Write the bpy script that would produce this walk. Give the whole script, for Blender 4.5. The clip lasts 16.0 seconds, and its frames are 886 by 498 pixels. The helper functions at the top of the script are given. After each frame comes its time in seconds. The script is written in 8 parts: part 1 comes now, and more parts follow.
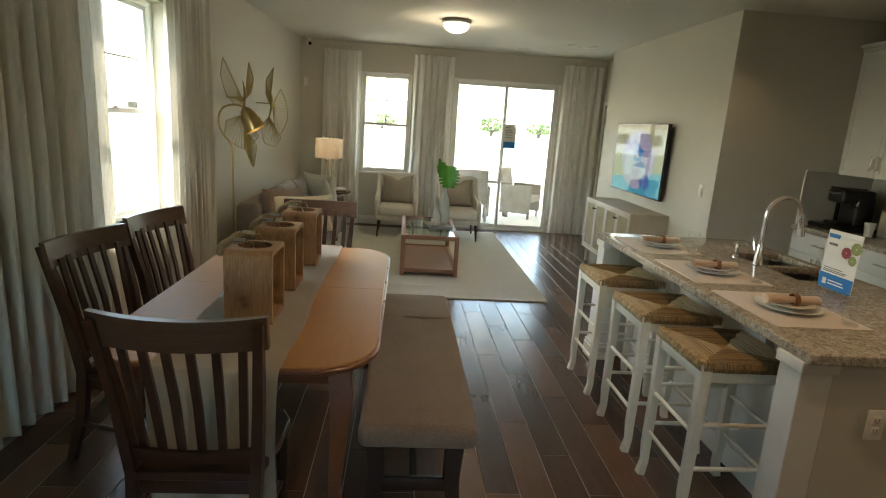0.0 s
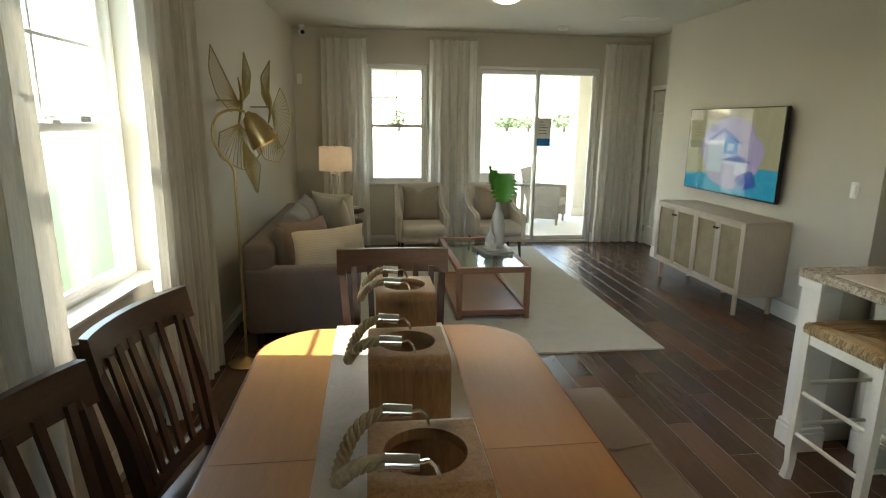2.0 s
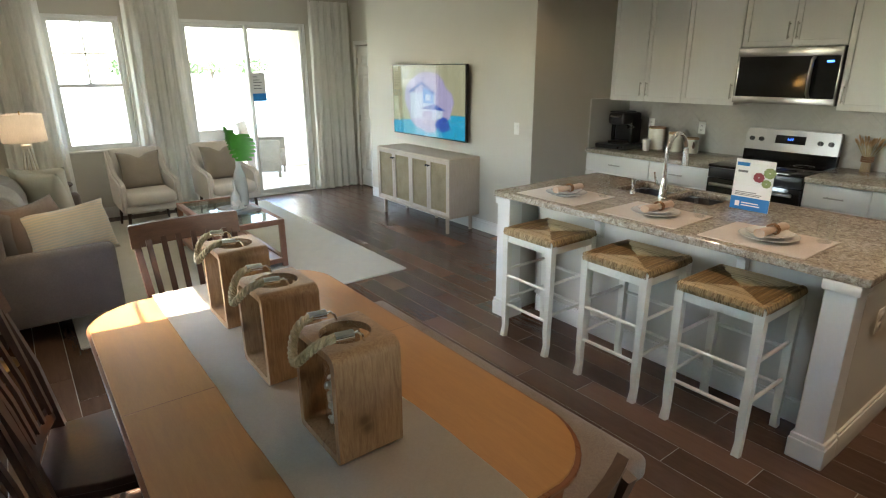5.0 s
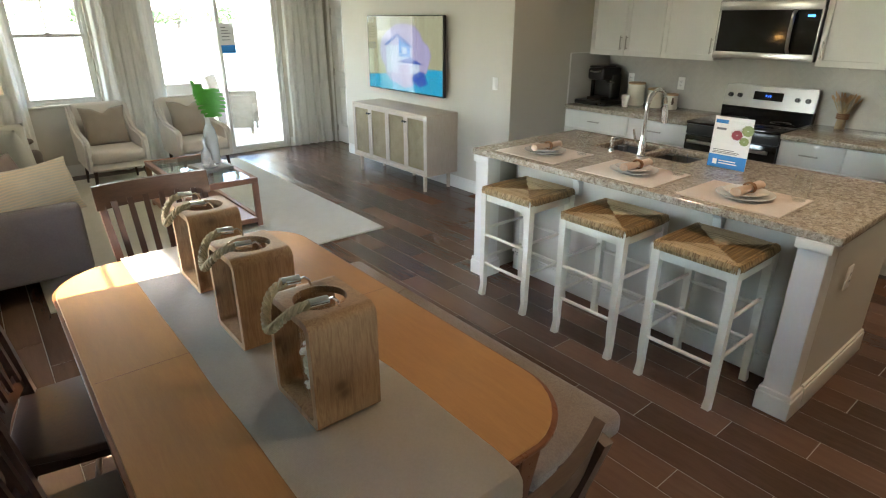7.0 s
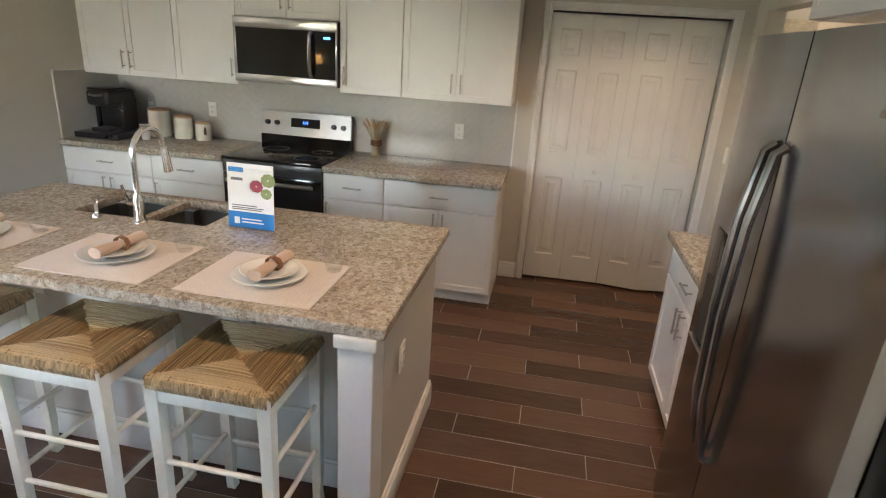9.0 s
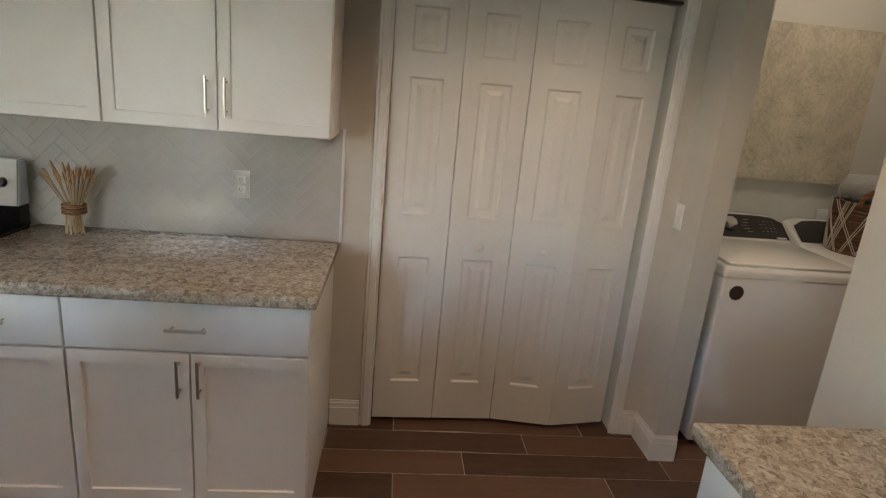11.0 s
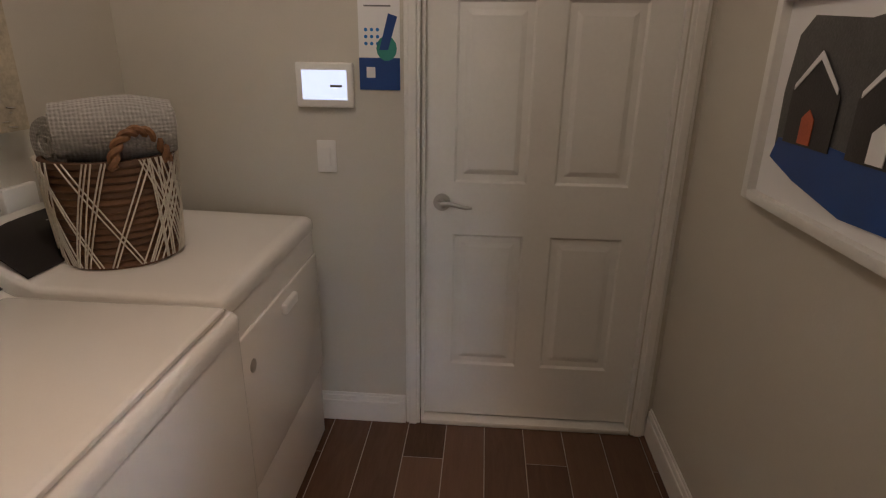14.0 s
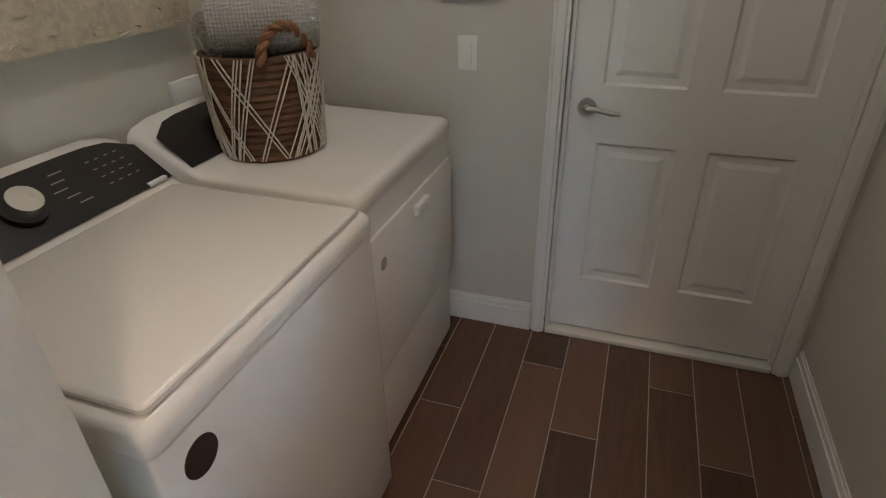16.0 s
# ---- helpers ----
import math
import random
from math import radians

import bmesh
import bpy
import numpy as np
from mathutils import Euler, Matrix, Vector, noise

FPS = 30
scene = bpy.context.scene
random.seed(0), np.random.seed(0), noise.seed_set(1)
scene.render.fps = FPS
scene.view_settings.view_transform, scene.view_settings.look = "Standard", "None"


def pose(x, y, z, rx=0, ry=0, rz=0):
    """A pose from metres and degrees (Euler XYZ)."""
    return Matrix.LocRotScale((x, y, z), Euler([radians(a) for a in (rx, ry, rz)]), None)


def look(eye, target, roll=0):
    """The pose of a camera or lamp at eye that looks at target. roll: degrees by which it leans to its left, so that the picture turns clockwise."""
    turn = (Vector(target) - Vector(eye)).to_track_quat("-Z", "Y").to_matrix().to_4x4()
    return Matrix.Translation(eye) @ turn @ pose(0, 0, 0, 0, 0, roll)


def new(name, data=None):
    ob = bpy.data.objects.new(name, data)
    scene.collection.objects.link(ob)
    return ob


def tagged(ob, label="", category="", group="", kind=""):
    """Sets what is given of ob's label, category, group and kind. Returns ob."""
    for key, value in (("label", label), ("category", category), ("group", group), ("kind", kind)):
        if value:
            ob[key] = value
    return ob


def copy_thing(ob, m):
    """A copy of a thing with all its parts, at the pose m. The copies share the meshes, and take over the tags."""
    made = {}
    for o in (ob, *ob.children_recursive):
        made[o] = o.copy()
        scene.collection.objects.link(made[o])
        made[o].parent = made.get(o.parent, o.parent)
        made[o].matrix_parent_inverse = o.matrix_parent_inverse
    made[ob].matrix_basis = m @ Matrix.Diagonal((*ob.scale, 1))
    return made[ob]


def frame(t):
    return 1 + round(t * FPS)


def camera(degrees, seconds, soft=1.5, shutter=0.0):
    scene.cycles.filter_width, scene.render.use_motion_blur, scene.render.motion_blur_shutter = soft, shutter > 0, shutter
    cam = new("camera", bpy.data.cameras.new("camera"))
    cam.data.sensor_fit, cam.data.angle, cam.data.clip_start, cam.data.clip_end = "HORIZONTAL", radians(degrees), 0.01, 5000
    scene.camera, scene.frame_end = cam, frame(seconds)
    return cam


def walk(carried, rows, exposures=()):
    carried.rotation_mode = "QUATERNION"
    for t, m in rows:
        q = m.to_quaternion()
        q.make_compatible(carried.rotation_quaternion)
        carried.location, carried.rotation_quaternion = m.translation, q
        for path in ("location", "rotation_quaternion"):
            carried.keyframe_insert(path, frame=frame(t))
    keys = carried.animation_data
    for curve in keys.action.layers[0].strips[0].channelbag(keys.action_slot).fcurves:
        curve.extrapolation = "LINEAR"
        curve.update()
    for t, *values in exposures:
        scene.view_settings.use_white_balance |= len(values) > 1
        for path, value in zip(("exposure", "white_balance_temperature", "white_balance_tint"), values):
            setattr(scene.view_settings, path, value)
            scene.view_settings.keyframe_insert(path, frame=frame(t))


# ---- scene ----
cam = camera(76.2, 16.0, soft=1.15)
PATH = [
    (0, (0.078, -0.048, 1.591), (0.231, 1.899, 1.163), 3.8),
    (0.5, (0.0, 0.297, 1.612), (0.203, 2.234, 1.160), 3.0),
    (1, (-0.134, 0.768, 1.593), (0.076, 2.706, 1.144), 2.4),
    (1.5, (-0.279, 1.157, 1.565), (-0.069, 3.094, 1.114), 1.4),
    (2, (-0.586, 1.424, 1.58), (-0.335, 3.36, 1.146), 0.7),
    (2.5, (-0.943, 1.357, 1.633), (-0.462, 3.252, 1.214), -0.4),
    (3, (-1.035, 1.184, 1.659), (-0.156, 2.906, 1.145), -1.4),
    (3.5, (-1.033, 1.039, 1.661), (0.086, 2.592, 1.082), -0.9),
    (3.7, (-1.032, 1.009, 1.667), (0.137, 2.52, 1.072), -0.9),
    (6, (-1.144, 1.066, 1.729), (-0.045, 2.602, 1.074), -0.5),
    (6.5, (-1.134, 1.084, 1.716), (-0.06, 2.607, 0.99), -0.5),
    (7, (-1.072, 1.054, 1.718), (0.102, 2.486, 0.964), 0.1),
    (7.5, (-0.979, 1.069, 1.672), (0.5, 2.184, 0.917), 1.4),
    (8, (-0.762, 1.071, 1.674), (0.92, 1.853, 0.925), 1.7),
    (8.5, (-0.412, 1.085, 1.711), (1.377, 1.623, 0.998), 2.5),
    (9, (0.007, 1.245, 1.729), (1.865, 1.566, 1.062), 3.8),
    (9.2, (0.178, 1.253, 1.735), (2.057, 1.521, 1.104), 4.0),
    (11.3, (2.191, 1.295, 1.576), (4.097, 1.016, 1.041), 4.7),
    (11.5, (2.371, 1.229, 1.588), (4.266, 0.874, 1.055), 4.2),
    (12, (2.921, 1.192, 1.54), (4.691, 0.386, 1.071), 3.0),
    (12.5, (3.231, 0.938, 1.504), (4.594, -0.454, 1.052), 2.4),
    (13, (3.478, 0.664, 1.509), (4.432, -1.035, 1.057), 1.2),
    (13.5, (3.681, 0.417, 1.53), (4.105, -1.471, 1.026), 0.6),
    (14, (3.731, 0.183, 1.492), (3.861, -1.698, 0.824), 0.9),
    (14.5, (3.725, 0.027, 1.454), (3.989, -1.751, 0.576), 0.5),
    (15, (3.743, 0.021, 1.461), (4.233, -1.651, 0.479), -1.3),
    (15.5, (3.752, 0.054, 1.478), (4.372, -1.563, 0.478), -1.6),
    (16, (3.725, 0.123, 1.498), (4.295, -1.519, 0.507), -1.1),
]
EXPOSURES = [(0, 4.12, 7500, 2), (2, 3.9, 7400, 2), (3.5, 4.43, 6750, 5), (7, 4.78, 6550, 5), (8.5, 5.13, 6450, 9), (9.2, 5.18, 6250, 12), (11.3, 4.75, 6050, 11), (12, 4.28, 5950, 10), (13, 4.48, 6450, 17), (13.5, 4.68, 6500, 24), (14.5, 5.1, 5950, 18), (15.2, 5.16, 5800, 15), (16, 5.16, 5500, 12)]
walk(cam, [(t, look(eye, target, roll)) for t, eye, target, roll in PATH], EXPOSURES)

# ---- world, sun and lamps ----
SUN_TO = Vector((-1.0, 0.10, 1.06)).normalized()
world = bpy.data.worlds.new("sky")
scene.world = world
world.use_nodes = True
wn = world.node_tree.nodes
sky = wn.new("ShaderNodeTexSky")
sky.sky_type = "NISHITA"
sky.sun_disc = False
sky.sun_elevation = math.asin(SUN_TO.z)
sky.sun_rotation = math.atan2(SUN_TO.x, SUN_TO.y)
world.node_tree.links.new(sky.outputs[0], wn["Background"].inputs[0])
wn["Background"].inputs[1].default_value = 0.15


def lamp(name, kind, place, energy, colour, size=0.1, target=None, spot=None):
    data = bpy.data.lights.new(name, kind)
    data.energy, data.color = energy, colour
    if kind == "SUN":
        data.angle = radians(0.5)
    elif kind == "AREA":
        data.shape, data.size = "DISK", size
    else:
        data.shadow_soft_size = size
    if spot:
        data.spot_size, data.spot_blend = radians(spot), 0.6
    ob = new(name, data)
    ob.matrix_world = look(place, target) if target else Matrix.Translation(place)
    return ob


lamp("sun", "SUN", (-20, -4, 24), 1.5, (1.0, 0.95, 0.87), target=Vector((-20, -4, 24)) - SUN_TO)
WARM = (1.0, 0.68, 0.44)
CANS = (((2.7, 4.3, 2.66), 0.35), ((2.7, 2.2, 2.66), 0.7), ((3.3, 0.7, 2.66), 1.6), ((0.95, 3.1, 2.66), 1.0), ((0.95, 1.3, 2.66), 2.2))
for p, e in CANS:
    lamp("recessed_lamp", "SPOT", p, e, WARM, 0.06, (p[0], p[1], 0), 116)
lamp("laundry_lamp", "POINT", (4.22, -0.80, 2.50), 0.36, (1.0, 0.84, 0.66), 0.09)
lamp("flush_mount_lamp", "POINT", (0.57, 6.40, 2.54), 1.3, (1.0, 0.86, 0.7), 0.09)
lamp("table_lamp_bulb", "POINT", (-0.98, 8.15, 1.17), 0.13, (1.0, 0.80, 0.62), 0.04)
lamp("floor_lamp_bulb", "POINT", (-1.24, 5.05, 1.50), 0.2, (1.0, 0.8, 0.55), 0.03)

# ---- materials ----


def nodes_of(name):
    m = bpy.data.materials.new(name)
    m.use_nodes = True
    t = m.node_tree
    return m, t, t.nodes["Principled BSDF"]


def ramp(t, fac, stops):
    r = t.nodes.new("ShaderNodeValToRGB")
    e = r.color_ramp.elements
    while len(e) < len(stops):
        e.new(0.5)
    for k, (p, c) in zip(e, stops):
        k.position, k.color = p, (*c, 1)
    t.links.new(fac, r.inputs[0])
    return r.outputs[0]


def noise_of(t, scale, detail=4, rough=0.6, stretch=None, kind="Object", distort=0.0, shift=None):
    tc = t.nodes.new("ShaderNodeTexCoord")
    n = t.nodes.new("ShaderNodeTexNoise")
    n.inputs["Scale"].default_value, n.inputs["Detail"].default_value = scale, detail
    n.inputs["Roughness"].default_value, n.inputs["Distortion"].default_value = rough, distort
    src = tc.outputs[kind]
    if shift:
        far = t.nodes.new("ShaderNodeVectorMath")
        far.operation = "MULTIPLY_ADD"
        far.inputs[1].default_value = (37.0, 61.0, 13.0)
        t.links.new(shift, far.inputs[0])
        t.links.new(src, far.inputs[2])
        src = far.outputs[0]
    if stretch:
        mp = t.nodes.new("ShaderNodeMapping")
        mp.inputs["Scale"].default_value = stretch
        t.links.new(src, mp.inputs[0])
        src = mp.outputs[0]
    t.links.new(src, n.inputs["Vector"])
    return n.outputs["Fac"]


def bump(t, b, height, strength, dist=0.002):
    n = t.nodes.new("ShaderNodeBump")
    n.inputs["Strength"].default_value, n.inputs["Distance"].default_value = strength, dist
    t.links.new(height, n.inputs["Height"])
    t.links.new(n.outputs[0], b.inputs["Normal"])


def mixed(t, fac, a, b):
    n = t.nodes.new("ShaderNodeMix")
    n.data_type = "RGBA"
    for slot, v in ((0, fac), (6, a), (7, b)):
        if isinstance(v, (tuple, float, int)):
            n.inputs[slot].default_value = (*v, 1) if isinstance(v, tuple) else v
        else:
            t.links.new(v, n.inputs[slot])
    return n.outputs[2]


def scaled(c, k):
    return tuple(min(1.0, v * k) for v in c)


def plain(name, c, rough=0.5, metal=0.0, vary=0.08, scale=6.0, grain=180.0, relief=0.05, coat=0.0, stretch=None, spec=0.5):
    """A surface with large blotches, fine grain and a light relief."""
    m, t, b = nodes_of(name)
    big = noise_of(t, scale, 3, stretch=stretch)
    fine = noise_of(t, grain, 2, stretch=stretch)
    col = ramp(t, big, ((0.3, scaled(c, 1 - vary)), (0.7, scaled(c, 1 + vary))))
    dark = ramp(t, fine, ((0.35, scaled(c, 1 - vary)), (0.65, scaled(c, 1 + vary))))
    t.links.new(mixed(t, 0.4, col, dark), b.inputs["Base Color"])
    r = t.nodes.new("ShaderNodeMapRange")
    r.inputs["To Min"].default_value, r.inputs["To Max"].default_value = max(0.02, rough - 0.08), min(1, rough + 0.08)
    t.links.new(big, r.inputs[0])
    t.links.new(r.outputs[0], b.inputs["Roughness"])
    b.inputs["Metallic"].default_value = metal
    b.inputs["Coat Weight"].default_value = coat
    b.inputs["Specular IOR Level"].default_value = spec
    if relief:
        bump(t, b, fine, relief)
    return m


def wood(name, light, dark, rough=0.4, along="y", scale=1.0, coat=0.0, island=False, per_object=False, relief=0.12, tone=0.42, knots=0.0, swirl=0.6, sheen_var=1.0):
    """Wood with long grain, darker streaks and a tone of its own for each piece."""
    m, t, b = nodes_of(name)
    s = {"x": (1, 9, 9), "y": (9, 1, 9), "z": (9, 9, 1)}[along]
    own = None
    if per_object:
        own = t.nodes.new("ShaderNodeObjectInfo").outputs["Random"]
    elif island:
        own = t.nodes.new("ShaderNodeNewGeometry").outputs["Random Per Island"]
    grain = noise_of(t, 7 * scale, 6, 0.65, stretch=s, distort=swirl, shift=own)
    fine = noise_of(t, 42 * scale, 3, 0.6, stretch=s, shift=own)
    big = noise_of(t, 1.7 * scale, 3, 0.5, shift=own)
    col = ramp(t, grain, ((0.28, dark), (0.5, tuple((p + q) / 2 for p, q in zip(dark, light))), (0.72, light)))
    col = mixed(t, 0.25, col, ramp(t, fine, ((0.35, dark), (0.7, light))))
    col = mixed(t, 0.22, col, ramp(t, big, ((0.3, scaled(dark, 0.8)), (0.7, light))))
    if island or per_object:
        col = mixed(t, tone, col, mixed(t, own, scaled(dark, 0.75), scaled(light, 1.12)))
    if knots:
        tc = t.nodes.new("ShaderNodeTexCoord")
        far = t.nodes.new("ShaderNodeVectorMath")
        far.operation = "MULTIPLY_ADD"
        far.inputs[1].default_value = (11.0, 7.0, 5.0)
        if own:
            t.links.new(own, far.inputs[0])
        t.links.new(tc.outputs["Object"], far.inputs[2])
        v = t.nodes.new("ShaderNodeTexVoronoi")
        v.inputs["Scale"].default_value = 8.5
        t.links.new(far.outputs[0], v.inputs["Vector"])
        col = mixed(t, ramp(t, v.outputs["Distance"], ((0.08, (knots, knots, knots)), (0.2, (knots * 0.4, knots * 0.4, knots * 0.4)), (0.42, (0, 0, 0)))), col, scaled(dark, 0.55))
    t.links.new(col, b.inputs["Base Color"])
    r = t.nodes.new("ShaderNodeMapRange")
    r.inputs["To Min"].default_value, r.inputs["To Max"].default_value = max(0.05, rough - 0.05 * sheen_var), rough + 0.12 * sheen_var
    t.links.new(grain, r.inputs[0])
    t.links.new(r.outputs[0], b.inputs["Roughness"])
    b.inputs["Coat Weight"].default_value, b.inputs["Coat Roughness"].default_value = coat, 0.18
    bump(t, b, fine, relief, 0.0015)
    return m


def cloth(name, c, c2=None, weave=420.0, rough=0.95, relief=0.5, sheen=0.25, stripes=None):
    """Woven cloth: crossed threads with a slight mottling."""
    m, t, b = nodes_of(name)
    tc = t.nodes.new("ShaderNodeTexCoord")
    heights = []
    for turn in ("X", "Y", "Z"):
        w = t.nodes.new("ShaderNodeTexWave")
        w.bands_direction = turn
        w.inputs["Scale"].default_value = weave / 6.0
        w.inputs["Distortion"].default_value = 1.2
        w.inputs["Detail Scale"].default_value = 3.0
        t.links.new(tc.outputs["Object"], w.inputs["Vector"])
        heights.append(w.outputs["Fac"])
    s = t.nodes.new("ShaderNodeMath")
    s.operation = "ADD"
    t.links.new(heights[0], s.inputs[0])
    t.links.new(heights[1], s.inputs[1])
    s2 = t.nodes.new("ShaderNodeMath")
    s2.operation = "ADD"
    t.links.new(s.outputs[0], s2.inputs[0])
    t.links.new(heights[2], s2.inputs[1])
    big = noise_of(t, 7, 4)
    c2 = c2 or scaled(c, 0.75)
    fleck = noise_of(t, 130, 3)
    col = mixed(t, 0.5, ramp(t, big, ((0.3, c2), (0.7, c))), ramp(t, fleck, ((0.35, c2), (0.65, c))))
    if stripes:
        w = t.nodes.new("ShaderNodeTexWave")
        w.bands_direction = stripes[0]
        w.inputs["Scale"].default_value, w.inputs["Distortion"].default_value = stripes[1], 2.5
        t.links.new(tc.outputs["Object"], w.inputs["Vector"])
        col = mixed(t, ramp(t, w.outputs["Fac"], ((0.45, (0, 0, 0)), (0.75, (0.7, 0.7, 0.7)))), col, stripes[2])
    t.links.new(col, b.inputs["Base Color"])
    b.inputs["Roughness"].default_value = rough
    b.inputs["Sheen Weight"].default_value = sheen
    bump(t, b, s2.outputs[0], relief, 0.0012)
    return m


def curtain_cloth(name, c, share):
    m, t, b = nodes_of(name)
    w = noise_of(t, 60, 3, stretch=(6, 6, 0.25))
    col = ramp(t, w, ((0.3, scaled(c, 0.84)), (0.7, c)))
    t.links.new(col, b.inputs["Base Color"])
    b.inputs["Roughness"].default_value = 0.95
    bump(t, b, w, 0.4, 0.002)
    tr = t.nodes.new("ShaderNodeBsdfTranslucent")
    t.links.new(col, tr.inputs[0])
    mx = t.nodes.new("ShaderNodeMixShader")
    mx.inputs[0].default_value = share
    t.links.new(b.outputs[0], mx.inputs[1])
    t.links.new(tr.outputs[0], mx.inputs[2])
    t.links.new(mx.outputs[0], t.nodes["Material Output"].inputs[0])
    return m


def granite(name):
    """Polished granite: uneven crystals, drifting darker veins and fine pepper."""
    m, t, b = nodes_of(name)
    tc = t.nodes.new("ShaderNodeTexCoord")
    warp = t.nodes.new("ShaderNodeTexNoise")
    warp.inputs["Scale"].default_value, warp.inputs["Detail"].default_value = 26, 3
    t.links.new(tc.outputs["Object"], warp.inputs["Vector"])
    add = t.nodes.new("ShaderNodeVectorMath")
    add.operation = "MULTIPLY_ADD"
    add.inputs[1].default_value = (0.035, 0.035, 0.035)
    t.links.new(warp.outputs["Color"], add.inputs[0])
    t.links.new(tc.outputs["Object"], add.inputs[2])
    looks = []
    for scale, stops in ((62, ((0.0, (0.055, 0.048, 0.042)), (0.2, (0.20, 0.165, 0.13)), (0.5, (0.36, 0.315, 0.25)), (0.8, (0.50, 0.46, 0.39)), (1.0, (0.62, 0.59, 0.53)))),
                         (150, ((0.0, (0.04, 0.034, 0.03)), (0.22, (0.24, 0.19, 0.145)), (0.6, (0.42, 0.37, 0.30)), (1.0, (0.64, 0.60, 0.53))))):
        v = t.nodes.new("ShaderNodeTexVoronoi")
        v.inputs["Scale"].default_value = scale
        t.links.new(add.outputs[0], v.inputs["Vector"])
        sep = t.nodes.new("ShaderNodeSeparateColor")
        t.links.new(v.outputs["Color"], sep.inputs[0])
        looks.append(ramp(t, sep.outputs[0], stops))
    big = ramp(t, noise_of(t, 7, 5, stretch=(1, 0.5, 1)), ((0.35, (0.25, 0.205, 0.155)), (0.62, (0.50, 0.46, 0.39))))
    t.links.new(mixed(t, 0.3, mixed(t, 0.5, looks[0], looks[1]), big), b.inputs["Base Color"])
    b.inputs["Roughness"].default_value = 0.13
    return m


def glow(name, c, strength):
    m, t, b = nodes_of(name)
    b.inputs["Base Color"].default_value = (*c, 1)
    b.inputs["Emission Color"].default_value = (*c, 1)
    b.inputs["Emission Strength"].default_value = strength
    b.inputs["Roughness"].default_value = 0.3
    return m


def pane_glass(name, tint=(1, 1, 1), rim=0.8):
    """Thin clear glass: it lets light straight through and mirrors a little."""
    m, t, b = nodes_of(name)
    tr = t.nodes.new("ShaderNodeBsdfTransparent")
    tr.inputs[0].default_value = (*tint, 1)
    gl = t.nodes.new("ShaderNodeBsdfGlossy")
    gl.inputs["Roughness"].default_value = 0.02
    lw = t.nodes.new("ShaderNodeLayerWeight")
    lw.inputs[0].default_value = 0.5
    pw_ = t.nodes.new("ShaderNodeMath")
    pw_.operation = "POWER"
    pw_.inputs[1].default_value = 4.0
    t.links.new(lw.outputs["Facing"], pw_.inputs[0])
    mr = t.nodes.new("ShaderNodeMapRange")
    mr.inputs["To Min"].default_value, mr.inputs["To Max"].default_value = 0.035, rim
    t.links.new(pw_.outputs[0], mr.inputs[0])
    mx = t.nodes.new("ShaderNodeMixShader")
    t.links.new(mr.outputs[0], mx.inputs[0])
    t.links.new(tr.outputs[0], mx.inputs[1])
    t.links.new(gl.outputs[0], mx.inputs[2])
    t.links.new(mx.outputs[0], t.nodes["Material Output"].inputs[0])
    return m


def brushed(name, c, rough, along):
    m, t, b = nodes_of(name)
    s = {"x": (0.4, 60, 60), "y": (60, 0.4, 60), "z": (60, 60, 0.4)}[along]
    n = noise_of(t, 8, 4, stretch=s)
    t.links.new(ramp(t, n, ((0.3, scaled(c, 0.96)), (0.7, c))), b.inputs["Base Color"])
    b.inputs["Metallic"].default_value = 1.0
    r = t.nodes.new("ShaderNodeMapRange")
    r.inputs["To Min"].default_value, r.inputs["To Max"].default_value = rough - 0.02, rough + 0.04
    t.links.new(n, r.inputs[0])
    t.links.new(r.outputs[0], b.inputs["Roughness"])
    bump(t, b, n, 0.012, 0.0004)
    return m


WALL = plain("greige_wall_paint", (0.57, 0.54, 0.47), 0.7, vary=0.025, scale=1.5, grain=140, relief=0.16)
CEIL = plain("ceiling_paint", (0.62, 0.61, 0.55), 0.85, vary=0.03, scale=2, grain=90, relief=0.35)
TRIM = plain("white_trim_paint", (0.74, 0.73, 0.69), 0.38, vary=0.03, scale=4, grain=60, relief=0.03)
CAB = plain("white_cabinet_paint", (0.78, 0.77, 0.74), 0.35, vary=0.02, scale=3, grain=80, relief=0.03)
STOOLW = plain("cream_stool_paint", (0.72, 0.70, 0.61), 0.42, vary=0.05, scale=9, grain=70, relief=0.06)
PLANK = wood("walnut_look_tile", (0.162, 0.090, 0.056), (0.052, 0.027, 0.018), 0.25, "y", 0.6, per_object=True, relief=0.015, tone=0.58, sheen_var=0.15)
PLANK_REST = wood("walnut_look_tile_far", (0.162, 0.090, 0.056), (0.052, 0.027, 0.018), 0.25, "y", 0.6, island=True, relief=0.015, tone=0.58, sheen_var=0.15)
GROUT = plain("tile_grout", (0.33, 0.27, 0.22), 0.9, vary=0.1)
HONEY = wood("honey_table_wood", (0.45, 0.222, 0.068), (0.35, 0.160, 0.046), 0.46, "y", 0.8, coat=0.0, relief=0.03)
HONEY_RIM = wood("table_edge_wood", (0.21, 0.075, 0.028), (0.165, 0.055, 0.021), 0.26, "y", 1.0, coat=0.4, relief=0.03)
DARKW = wood("dark_chair_wood", (0.085, 0.038, 0.023), (0.032, 0.014, 0.009), 0.28, "z", 1.0, coat=0.0, relief=0.05)
CHAIRL = wood("brown_chair_rail_wood", (0.13, 0.072, 0.043), (0.055, 0.030, 0.018), 0.32, "x", 1.0, coat=0.0, relief=0.05)
